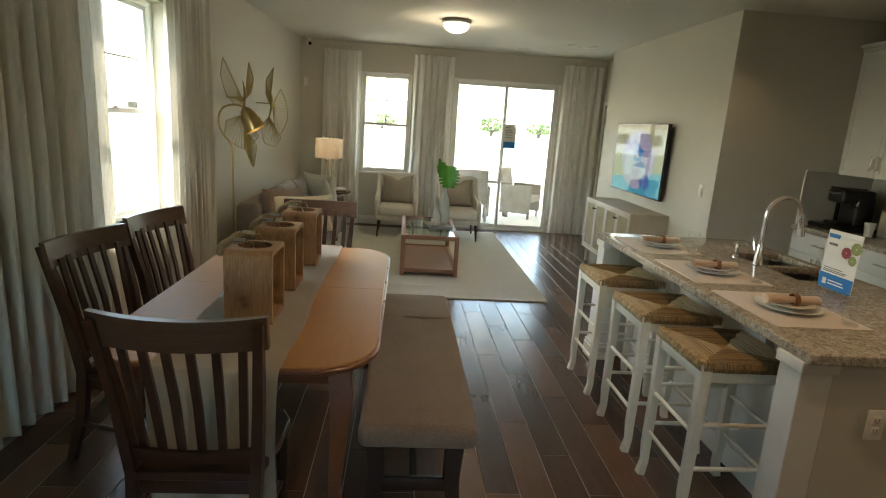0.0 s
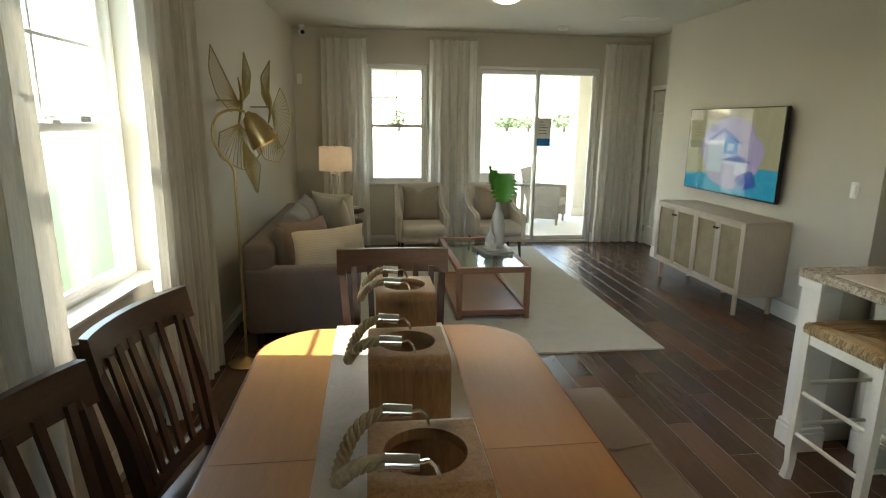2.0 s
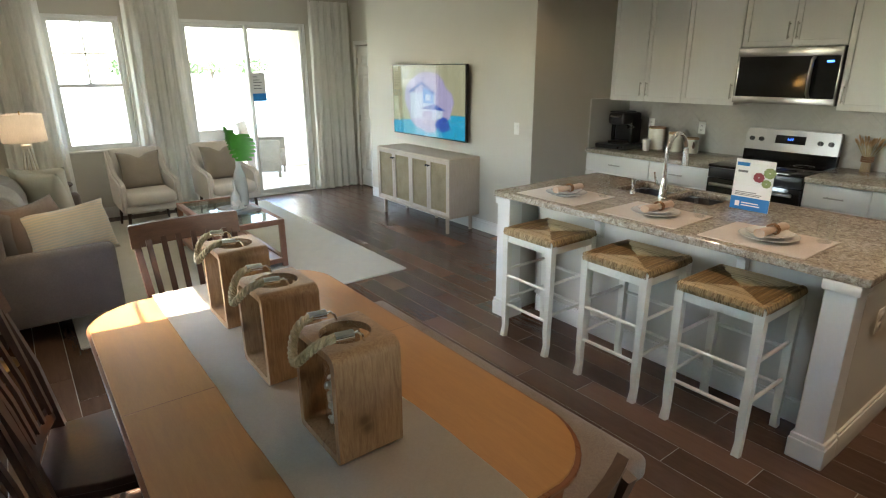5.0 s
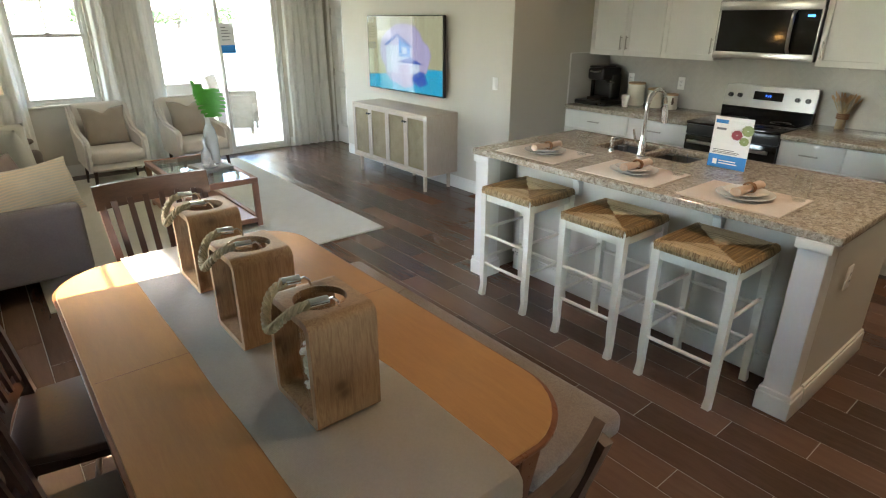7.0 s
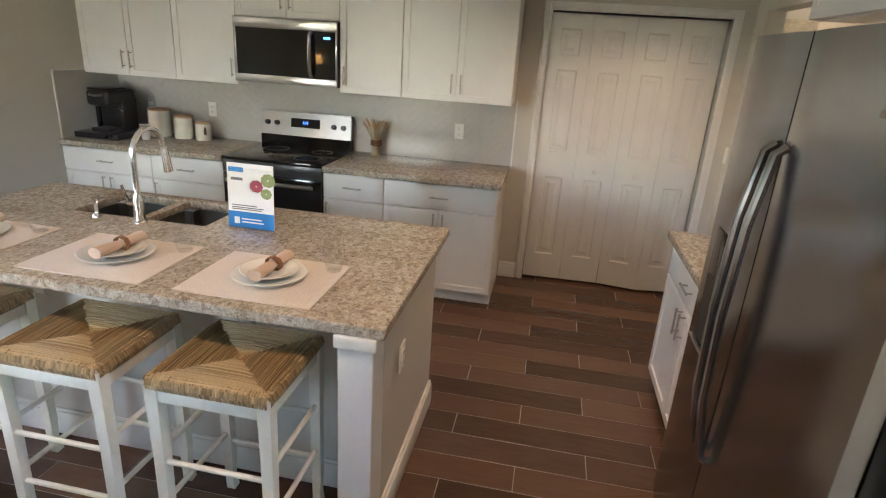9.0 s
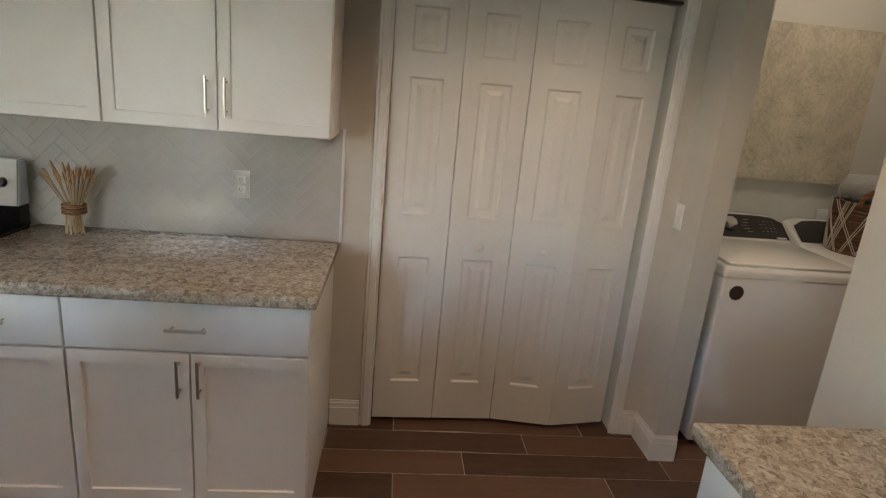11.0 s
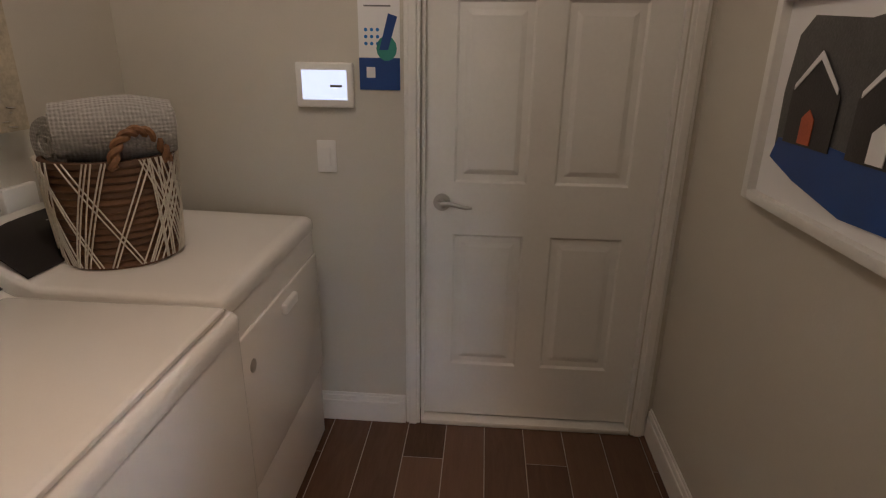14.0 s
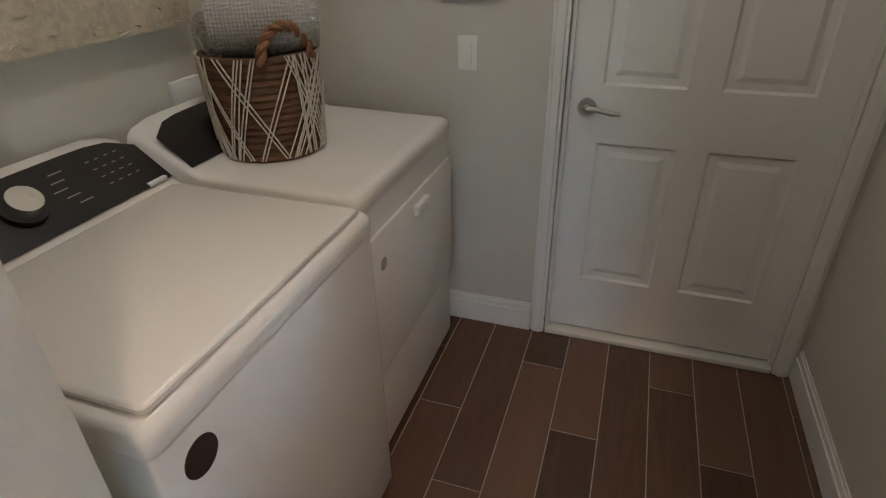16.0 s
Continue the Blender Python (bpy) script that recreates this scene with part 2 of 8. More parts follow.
LANTERNW = wood("knotty_mango_wood", (0.60, 0.37, 0.19), (0.19, 0.092, 0.038), 0.45, "z", 0.8, per_object=True, relief=0.2, tone=0.12, knots=0.85, swirl=2.2)
LANT = wood("pale_mango_wood", (0.68, 0.45, 0.255), (0.32, 0.18, 0.085), 0.5, "z", 1.3, island=False, relief=0.15)
COFFEE = wood("coffee_table_wood", (0.40, 0.205, 0.125), (0.27, 0.125, 0.072), 0.42, "y", 1.2, relief=0.06)
OAK = wood("pale_oak_veneer", (0.60, 0.51, 0.41), (0.47, 0.385, 0.30), 0.5, "z", 1.4, relief=0.06)
CANE = cloth("woven_cane", (0.42, 0.34, 0.19), (0.24, 0.18, 0.09), weave=520, relief=0.9, rough=0.7, sheen=0)
LEGBLK = wood("dark_leg_wood", (0.06, 0.035, 0.024), (0.03, 0.018, 0.012), 0.35, "z")
BENCHC = cloth("taupe_bench_cloth", (0.29, 0.22, 0.165), (0.18, 0.135, 0.10), weave=620)
RUNNER = cloth("linen_runner_cloth", (0.82, 0.75, 0.64), (0.74, 0.67, 0.56), weave=700, relief=0.6)
SOFAC = cloth("grey_sofa_cloth", (0.205, 0.162, 0.142), (0.155, 0.124, 0.108), weave=560)
SOFAB = cloth("bluish_sofa_cloth", (0.42, 0.40, 0.38), (0.34, 0.325, 0.31), weave=560)
PILB = cloth("brown_pillow_cloth", (0.25, 0.17, 0.13), (0.19, 0.13, 0.10), weave=640)
PILS = cloth("striped_pillow_cloth", (0.66, 0.585, 0.47), (0.56, 0.49, 0.38), weave=500, stripes=("Z", 17.0, (0.78, 0.60, 0.38)))
PILW = cloth("cream_pillow_cloth", (0.72, 0.70, 0.61), (0.62, 0.60, 0.52), weave=460)
PILT = cloth("taupe_pillow_cloth", (0.40, 0.345, 0.285), (0.32, 0.275, 0.225), weave=640)
CHAIRC = cloth("ivory_armchair_cloth", (0.78, 0.73, 0.68), (0.69, 0.64, 0.59), weave=640)
RUGM = cloth("cream_rug_pile", (0.68, 0.64, 0.54), (0.52, 0.49, 0.40), weave=300, relief=1.0, stripes=("Y", 2.2, (0.60, 0.565, 0.475)))
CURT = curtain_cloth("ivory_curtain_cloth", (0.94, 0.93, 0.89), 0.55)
# the same ivory cloth, greyer: shade on the dining curtains is in its colour
CURT_SHADED = curtain_cloth("shaded_ivory_curtain_cloth", (0.76, 0.74, 0.67), 0.09)
SHADE = curtain_cloth("lamp_shade_cloth", (0.88, 0.82, 0.74), 0.55)
GRAN = granite("beige_granite")
STEEL_Y = brushed("stainless_steel", (0.36, 0.35, 0.335), 0.28, "y")
SINKM = brushed("sink_steel", (0.30, 0.295, 0.29), 0.34, "y")
STEEL_X = brushed("fridge_steel", (0.39, 0.39, 0.40), 0.19, "x")
CHROME = plain("chrome", (0.80, 0.80, 0.80), 0.08, 1.0, vary=0.02, relief=0)
NICKEL = plain("satin_nickel", (0.48, 0.46, 0.42), 0.3, 1.0, vary=0.03, relief=0)
BRASS = plain("brushed_brass", (0.50, 0.36, 0.17), 0.30, 1.0, vary=0.05, grain=90, relief=0.02)
GOLDW = plain("gold_wire", (0.46, 0.37, 0.16), 0.4, 1.0, vary=0.05, relief=0)
BLACKG = plain("black_glass", (0.006, 0.006, 0.007), 0.06, vary=0.0, relief=0)
BLACK = plain("black_plastic", (0.014, 0.014, 0.015), 0.3, vary=0.1, relief=0.03)
GREYP = plain("dark_grey_panel", (0.020, 0.017, 0.016), 0.3, vary=0.08, relief=0.03)
ENAMEL = plain("white_enamel", (0.80, 0.77, 0.72), 0.16, vary=0.015, scale=2, relief=0)
PLAST = plain("white_plastic", (0.78, 0.77, 0.73), 0.35, vary=0.02, relief=0)
CERAM = plain("cream_ceramic", (0.72, 0.68, 0.58), 0.25, vary=0.04, relief=0)
PLATE = plain("white_porcelain", (0.74, 0.76, 0.75), 0.12, vary=0.02, relief=0)
MAT = cloth("ribbed_placemat_cloth", (0.72, 0.65, 0.58), (0.63, 0.56, 0.49), weave=380, relief=0.8)
NAPK = cloth("blush_napkin_cloth", (0.62, 0.48, 0.38), (0.52, 0.39, 0.30), weave=600)
RATTAN = plain("brown_rattan", (0.24, 0.115, 0.05), 0.6, vary=0.3, scale=30, grain=120, relief=0.3)
# one rush in two tones: sheen by strand direction is put into the colour
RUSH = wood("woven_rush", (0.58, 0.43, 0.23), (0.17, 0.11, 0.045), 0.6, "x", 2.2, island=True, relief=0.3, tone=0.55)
RUSH_DIM = wood("woven_rush_dim_sheen", (0.40, 0.27, 0.12), (0.09, 0.055, 0.024), 0.6, "x", 2.2, island=True, relief=0.3, tone=0.55)
ROPE = plain("jute_rope", (0.42, 0.33, 0.20), 0.9, vary=0.2, scale=40, grain=160, relief=0.5)
PEBB = plain("white_pebble", (0.80, 0.78, 0.74), 0.55, vary=0.08, scale=30, relief=0.1)
GLASS = pane_glass("clear_glass")
TGLASS = pane_glass("green_table_glass", (0.86, 0.95, 0.91))
STEMG = pane_glass("drinking_glass", (0.985, 0.99, 0.985), 0.35)
LEAF = plain("green_leaf", (0.07, 0.30, 0.03), 0.4, vary=0.25, scale=14, relief=0.1)
TILE = plain("grey_ceramic_tile", (0.50, 0.485, 0.445), 0.22, vary=0.06, scale=8, relief=0.02)
TILEG = plain("pale_tile_grout", (0.54, 0.525, 0.485), 0.85, vary=0.04)
STUCCO = plain("cream_stucco", (0.74, 0.70, 0.62), 0.9, vary=0.05, scale=3, grain=60, relief=0.6)
CONC = plain("pale_concrete", (0.62, 0.60, 0.56), 0.85, vary=0.1, scale=2, grain=50, relief=0.2)
VINYL = plain("white_window_vinyl", (0.80, 0.80, 0.78), 0.35, vary=0.02, relief=0)
PAPER = plain("white_card", (0.80, 0.80, 0.80), 0.4, vary=0.01, relief=0)
BLUE = plain("blue_print", (0.01, 0.20, 0.58), 0.4, vary=0.05, relief=0)
NAVY = plain("navy_print", (0.012, 0.06, 0.24), 0.35, vary=0.1, relief=0)
TEAL = plain("teal_print", (0.03, 0.25, 0.20), 0.4, vary=0.1, relief=0)
ROSE = plain("rose_petal", (0.30, 0.05, 0.07), 0.6, vary=0.25, scale=60, relief=0)
SAGE = plain("sage_petal", (0.26, 0.32, 0.13), 0.6, vary=0.25, scale=60, relief=0)
INK = plain("grey_ink", (0.16, 0.16, 0.17), 0.5, vary=0.02, relief=0)
DIALM = plain("spun_steel", (0.82, 0.80, 0.76), 0.26, 1.0, vary=0.05, relief=0)
TOWEL = cloth("grey_towel_cloth", (0.42, 0.405, 0.38), (0.31, 0.30, 0.28), weave=200, relief=1.0)
YARN = plain("cream_yarn", (0.66, 0.60, 0.50), 0.9, vary=0.12, scale=60, relief=0.4)
SEAGR = wood("brown_seagrass", (0.24, 0.115, 0.052), (0.04, 0.018, 0.009), 0.6, "x", 2.6, island=True, relief=0.6, tone=0.5)
CANVAS = plain("gilded_canvas", (0.48, 0.42, 0.31), 0.55, vary=0.3, scale=9, grain=70, relief=0.8)
WICKER = cloth("grey_wicker", (0.36, 0.33, 0.29), (0.22, 0.20, 0.175), weave=240, relief=1.0, sheen=0)
SCREEN = glow("alarm_screen", (0.62, 0.74, 1.0), 0.032)
BULB = glow("lit_diffuser", (1.0, 0.88, 0.74), 0.14)
CLOCK = glow("blue_clock_digits", (0.05, 0.2, 1.0), 0.25)
LAWN = plain("green_lawn", (0.040, 0.068, 0.020), 0.95, vary=0.35, scale=1.2, grain=14, relief=0.6)
GRASS = plain("sandy_lawn", (0.34, 0.33, 0.24), 0.95, vary=0.3, scale=0.4, grain=6, relief=0.5)
TREE = plain("far_foliage", (0.10, 0.15, 0.06), 0.9, vary=0.3, scale=2, grain=20, relief=0.4)
BARK = plain("tree_bark", (0.10, 0.075, 0.055), 0.9, vary=0.2, relief=0.4)
ROOF = plain("far_roof", (0.16, 0.11, 0.09), 0.85, vary=0.15, relief=0.2)

# ---- building helpers ----


def mesh_of(name, bm, material, smooth=0.6):
    me = bpy.data.meshes.new(name)
    bmesh.ops.recalc_face_normals(bm, faces=bm.faces)
    if smooth:
        for f in bm.faces:
            f.smooth = True
        for e in bm.edges:
            if len(e.link_faces) == 2 and e.calc_face_angle(0) > smooth:
                e.smooth = False
    bm.to_mesh(me)
    bm.free()
    for k in material if isinstance(material, (list, tuple)) else [material]:
        me.materials.append(k)
    return me


def part(name, bm, material, parent, label="", smooth=0.6):
    ob = new(name, mesh_of(name, bm, material, smooth))
    ob.parent = parent
    return tagged(ob, label)


def thing(name, label, category, at=(0, 0, 0), rz=0, group=""):
    ob = new(name)
    ob.empty_display_size = 0.1
    ob.matrix_world = pose(*at, 0, 0, rz)
    return tagged(ob, label, category, group)


def structure(name, bm, material, label="", smooth=0.6):
    return tagged(new(name, mesh_of(name, bm, material, smooth)), label, name.split("_")[0], kind="structure")


def single(name, bm, material, label, category, at=(0, 0, 0), rz=0, group=""):
    ob = new(name, mesh_of(name, bm, material))
    ob.matrix_world = pose(*at, 0, 0, rz)
    return tagged(ob, label, category, group)


def bm_new():
    return bmesh.new()


def box(bm, x0, y0, z0, x1, y1, z1, bevel=0.0, seg=2):
    m = Matrix.LocRotScale(((x0 + x1) / 2, (y0 + y1) / 2, (z0 + z1) / 2), None, (abs(x1 - x0), abs(y1 - y0), abs(z1 - z0)))
    g = bmesh.ops.create_cube(bm, size=1, matrix=m)
    if bevel:
        edges = list({e for v in g["verts"] for e in v.link_edges})
        bmesh.ops.bevel(bm, geom=edges, offset=bevel, segments=seg, profile=0.5, affect="EDGES")
    return bm


def boxes(*items, bevel=0.0):
    bm = bmesh.new()
    for i in items:
        box(bm, *i, bevel=bevel)
    return bm


def rod(bm, a, b, r0, r1=None, seg=12, caps=True):
    a, b = Vector(a), Vector(b)
    d = b - a
    m = Matrix.Translation((a + b) / 2) @ d.to_track_quat("Z", "Y").to_matrix().to_4x4()
    bmesh.ops.create_cone(bm, cap_ends=caps, segments=seg, radius1=r0, radius2=r0 if r1 is None else r1, depth=d.length, matrix=m)
    return bm


def tube(bm, points, radii, seg=10, squash=None):
    """A swept tube through the points. squash: (width, depth) factors for a squared section of four sides."""
    pts = [Vector(p) for p in points]
    if not isinstance(radii, (list, tuple)):
        radii = [radii] * len(pts)
    rings, side = [], None
    for i, p in enumerate(pts):
        d = (pts[min(i + 1, len(pts) - 1)] - pts[max(i - 1, 0)]).normalized()
        if side is None:
            side = d.orthogonal().normalized() if abs(d.x) > 0.9 or squash is None else (Vector((1, 0, 0)) - d * d.x).normalized()
        side = (side - d * side.dot(d)).normalized()
        other = d.cross(side)
        w, h = squash or (1, 1)
        ring = []
        for k in range(seg):
            a = 2 * math.pi * k / seg + (math.pi / 4 if squash else 0)
            ring.append(bm.verts.new(p + radii[i] * (side * math.cos(a) * w + other * math.sin(a) * h)))
        rings.append(ring)
    for r, s in zip(rings, rings[1:]):
        for k in range(seg):
            bm.faces.new((r[k], r[(k + 1) % seg], s[(k + 1) % seg], s[k]))
    bm.faces.new(rings[0])
    bm.faces.new(rings[-1])
    return bm


def lathe(bm, profile, seg=28, centre=(0, 0, 0)):
    """A turned body from pairs of radius and height."""
    cx, cy, cz = centre
    rings = []
    for r, z in profile:
        if r < 1e-5:
            rings.append([bm.verts.new((cx, cy, cz + z))])
        else:
            rings.append([bm.verts.new((cx + r * math.cos(2 * math.pi * k / seg), cy + r * math.sin(2 * math.pi * k / seg), cz + z)) for k in range(seg)])
    for a, b in zip(rings, rings[1:]):
        for k in range(seg):
            n = (k + 1) % seg
            if len(a) == 1 and len(b) > 1:
                bm.faces.new((a[0], b[n], b[k]))
            elif len(b) == 1 and len(a) > 1:
                bm.faces.new((a[k], a[n], b[0]))
            elif len(a) > 1:
                bm.faces.new((a[k], a[n], b[n], b[k]))
    return bm


def prism(bm, outline, z0, z1, bevel=0.0):
    """An upright body over a flat outline."""
    low = [bm.verts.new((x, y, z0)) for x, y in outline]
    f = bm.faces.new(low)
    g = bmesh.ops.extrude_face_region(bm, geom=[f])
    for v in g["geom"]:
        if isinstance(v, bmesh.types.BMVert):
            v.co.z = z1
    if bevel:
        edges = [e for e in bm.edges if abs(e.verts[0].co.z - e.verts[1].co.z) < 1e-6]
        bmesh.ops.bevel(bm, geom=edges, offset=bevel, segments=3, profile=0.6, affect="EDGES")
    return bm


def cushion(w, d, h, puff=0.5, n=10, seedv=0, notch=0.0):
    """A soft pad: w by d, h thick, with pinched edges, centred, lying flat."""
    bm = bmesh.new()
    grid = [[[None] * 2 for _ in range(n + 1)] for _ in range(n + 1)]
    for i in range(n + 1):
        for j in range(n + 1):
            u, v = 2 * i / n - 1, 2 * j / n - 1
            e = max(0.0, (1 - abs(u) ** 2.2)) ** puff * max(0.0, (1 - abs(v) ** 2.2)) ** puff
            pinch = 1 - 0.10 * (1 - u * u) * abs(v) ** 3 - 0.10 * (1 - v * v) * abs(u) ** 3
            wob = noise.noise((u * 1.7 + seedv, v * 1.7, seedv)) * 0.14 + 0.05 * noise.noise((u * 5 + seedv, v * 5, 2.0))
            for s in (0, 1):
                z = (h / 2) * e * (1 if s else -1) * (1 + wob)
                dent = notch * math.exp(-(u / 0.30) ** 2) * max(0.0, v) ** 2
                grid[i][j][s] = (w / 2 * u * pinch, d / 2 * v * pinch - dent, z)
    vs = {}
    for i in range(n + 1):
        for j in range(n + 1):
            edge = i in (0, n) or j in (0, n)
            for s in (0, 1):
                vs[i, j, s] = vs[i, j, 0] if edge and s else bm.verts.new(grid[i][j][s])
    for i in range(n):
        for j in range(n):
            for s in (0, 1):
                bm.faces.new([vs[i, j, s], vs[i + 1, j, s], vs[i + 1, j + 1, s], vs[i, j + 1, s]])
    return bm


def moved(bm, m):
    bmesh.ops.transform(bm, matrix=m, verts=bm.verts)
    return bm


def soft_box(x0, y0, z0, x1, y1, z1, r=0.04, seg=3):
    return box(bmesh.new(), x0, y0, z0, x1, y1, z1, r, seg)


def flat(bm, outline, at, u, v):
    """A flat polygon in the plane through at that u and v span."""
    at, u, v = Vector(at), Vector(u), Vector(v)
    bm.faces.new([bm.verts.new(at + u * p + v * q) for p, q in outline])
    return bm


def blob(cx, cy, rx, ry, n=20, wob=0.0, seedv=0.0):
    out = []
    for k in range(n):
        a = 2 * math.pi * k / n
        r = 1 + wob * noise.noise((math.cos(a) * 1.5 + seedv, math.sin(a) * 1.5, seedv))
        out.append((cx + rx * r * math.cos(a), cy + ry * r * math.sin(a)))
    return out

# ---- the large structure ----
H, WX, NY, EX, KX = 2.70, -1.50, 8.80, 2.865, 4.36
KN, LS, LW, LE = 4.86, -1.82, 3.01, 5.02

structure("floor", boxes((-2.4, -2.8, -0.2, 5.2, 9.0, -0.0025)), GROUT, "brown wood-look tile floor with pale grout")
structure("ceiling", boxes((-2.4, -2.8, H, 5.2, 9.0, H + 0.2)), CEIL, "off-white textured ceiling")
structure("wall_north", boxes((-1.7, NY, 0, -0.615, NY + 0.2, H), (-0.615, NY, 0, 0.144, NY + 0.2, 0.81), (-0.615, NY, 2.30, 0.144, NY + 0.2, H),
                              (0.144, NY, 0, 0.78, NY + 0.2, H), (0.78, NY, 2.30, 2.41, NY + 0.2, H), (2.41, NY, 0, 3.3, NY + 0.2, H)), WALL, "greige wall round a window and a sliding door")
# the west wall and all that hangs on it stand a little askew
ASKEW = Matrix.Translation((WX, NY, 0)) @ Matrix.Rotation(radians(-2.92), 4, "Z") @ Matrix.Translation((-WX, -NY, 0))
structure("wall_west", moved(boxes((-1.7, -2.8, 0, WX, 3.32, H), (-1.7, 3.32, 0, WX, 4.47, 0.80), (-1.7, 3.32, 2.32, WX, 4.47, H), (-1.7, 4.47, 0, WX, NY, H)), ASKEW), WALL, "greige wall with a deep-set window")
structure("wall_east", boxes((EX, KN, 0, 3.105, 7.90, H), (3.105, KN, 0, 3.3, 7.95, H), (3.105, 7.95, 2.03, 3.3, 8.66, H), (3.105, 8.66, 0, 3.3, NY, H)), WALL, "greige wall behind a television")
structure("wall_kitchen_north", boxes((3.3, KN, 0, 4.56, KN + 0.12, H)), WALL, "greige wall at the end of the kitchen counter")
structure("wall_kitchen_east", boxes((KX, 1.335, 0, KX + 0.15, KN, H), (KX, 0.125, 2.04, KX + 0.15, 1.335, H), (KX, 0.0, 0, KX + 0.15, 0.125, H)), WALL, "greige wall behind kitchen cabinets and a pantry")
structure("wall_laundry_north", boxes((0.925, -0.11, 0, 3.34, 0.0, H), (3.34, -0.11, 2.08, 4.15, 0.0, H), (4.15, -0.11, 0, LE, 0.0, H)), WALL, "greige wall with a laundry opening")
structure("wall_laundry_east", boxes((LE, LS, 0, LE + 0.12, 0.0, H)), WALL, "greige laundry wall behind the washer")
structure("wall_laundry_south", boxes((LW - 0.12, LS - 0.15, 0, 3.085, LS, H), (3.085, LS - 0.15, 2.03, 3.965, LS, H), (3.965, LS - 0.15, 0, LE + 0.12, LS, H)), WALL, "greige laundry wall with a door")
structure("wall_laundry_west", boxes((LW - 0.12, LS, 0, LW, -0.11, H)), WALL, "greige laundry wall with a framed picture")
structure("wall_alcove", boxes((0.79, -2.8, 0, 0.925, 0.575, H)), WALL, "greige wall beside the refrigerator")
# the opening here is out of view, added to let in fill light
structure("wall_south", boxes((-2.3, -2.8, 0, -1.2, -2.6, H), (-1.2, -2.8, 0, 0.0, -2.6, 0.9), (-1.2, -2.8, 2.1, 0.0, -2.6, H), (0.0, -2.8, 0, 0.79, -2.6, H)), WALL, "greige wall with an unseen opening added for daylight")
structure("wall_behind_laundry_door", boxes((2.9, LS - 0.60, 0, 4.15, LS - 0.5, H), (2.9, LS - 0.5, 0, 2.98, LS - 0.15, H), (4.07, LS - 0.5, 0, 4.15, LS - 0.15, H)), WALL, "plain closing wall")
structure("wall_behind_bedroom_door", boxes((3.7, 7.8, 0, 3.8, 8.8, H), (3.3, 7.8, 0, 3.7, 7.9, H), (3.3, 8.7, 0, 3.7, 8.8, H)), WALL, "plain closing wall")
structure("wall_pantry_back", boxes((4.95, 0.0, 0, 5.07, KN, H)), WALL, "dark pantry wall")


def baseboard(name, runs):
    """Skirting with a stepped top. runs: two corners of the floor line and the way in which the board stands off the wall."""
    bm = bmesh.new()
    for (x0, y0), (x1, y1), (nx, ny) in runs:
        for depth, z0, z1 in ((0.016, 0, 0.095), (0.011, 0.095, 0.118), (0.006, 0.118, 0.13)):
            xs, ys = sorted((x0, x1)), sorted((y0, y1))
            a = [xs[0] + min(0, nx * depth), ys[0] + min(0, ny * depth)]
            b = [xs[1] + max(0, nx * depth), ys[1] + max(0, ny * depth)]
            box(bm, a[0], a[1], z0, b[0], b[1], z1, 0.0015, 1)
    return structure(name, bm, TRIM, "white stepped skirting board")


bw = baseboard("baseboard_west", [((WX, -2.6), (WX, NY - 0.02), (1, 0))])
bw.data.transform(ASKEW)
baseboard("baseboard", [((WX, NY), (0.78, NY), (0, -1)), ((2.41, NY), (3.105, NY), (0, -1)), ((EX, KN), (EX, 7.90), (-1, 0)),
                        ((EX, 7.90), (3.09, 7.90), (0, 1)), ((EX - 0.016, KN), (3.70, KN), (0, -1)),
                        ((KX, 1.39), (KX, 1.53), (-1, 0)), ((KX, 0.016), (KX, 0.085), (-1, 0)), ((4.134, 0.0), (KX, 0.0), (0, 1)), ((4.15, -0.11), (4.15, 0.0), (-1, 0)),
                        ((4.015, LS), (LE, LS), (0, 1)), ((LW, LS), (LW, -0.11), (1, 0)), ((3.34, -0.11), (3.34, 0.0), (1, 0)), ((3.02, 0.0), (3.356, 0.0), (0, 1)), ((LE, LS + 0.02), (LE, -0.11), (-1, 0))])


def casing(name, axis, at, out, lo, hi, top, w=0.057, d=0.018):
    """Door trim round an opening in a wall at x or y = at, standing off by out (+1 or -1)."""
    bm = bmesh.new()
    for a0, a1, z0, z1 in ((lo - w, lo, 0, top + w), (hi, hi + w, 0, top + w), (lo, hi, top, top + w)):
        for inset, depth in ((0.0, d * 0.6), (w * 0.22, d)):
            s0, s1 = sorted((at, at + out * depth))
            i0 = a0 + (inset if a1 - a0 < 0.1 else 0)
            i1 = a1 - (inset if a1 - a0 < 0.1 else 0)
            j0, j1 = z0 + (inset if a1 - a0 > 0.1 else 0), z1 - (inset if a1 - a0 > 0.1 or inset == 0 else inset)
            if axis == "x":
                box(bm, s0, i0, j0, s1, i1, j1, 0.003, 1)
            else:
                box(bm, i0, s0, j0, i1, s1, j1, 0.003, 1)
    return structure(name, bm, TRIM, "white moulded door trim")


casing("trim_pantry", "x", KX, -1, 0.135, 1.33, 2.035)
casing("trim_laundry_door", "y", LS, 1, 3.085, 3.955, 2.03)
casing("trim_bedroom_door", "x", 3.105, -1, 7.96, 8.66, 2.03)


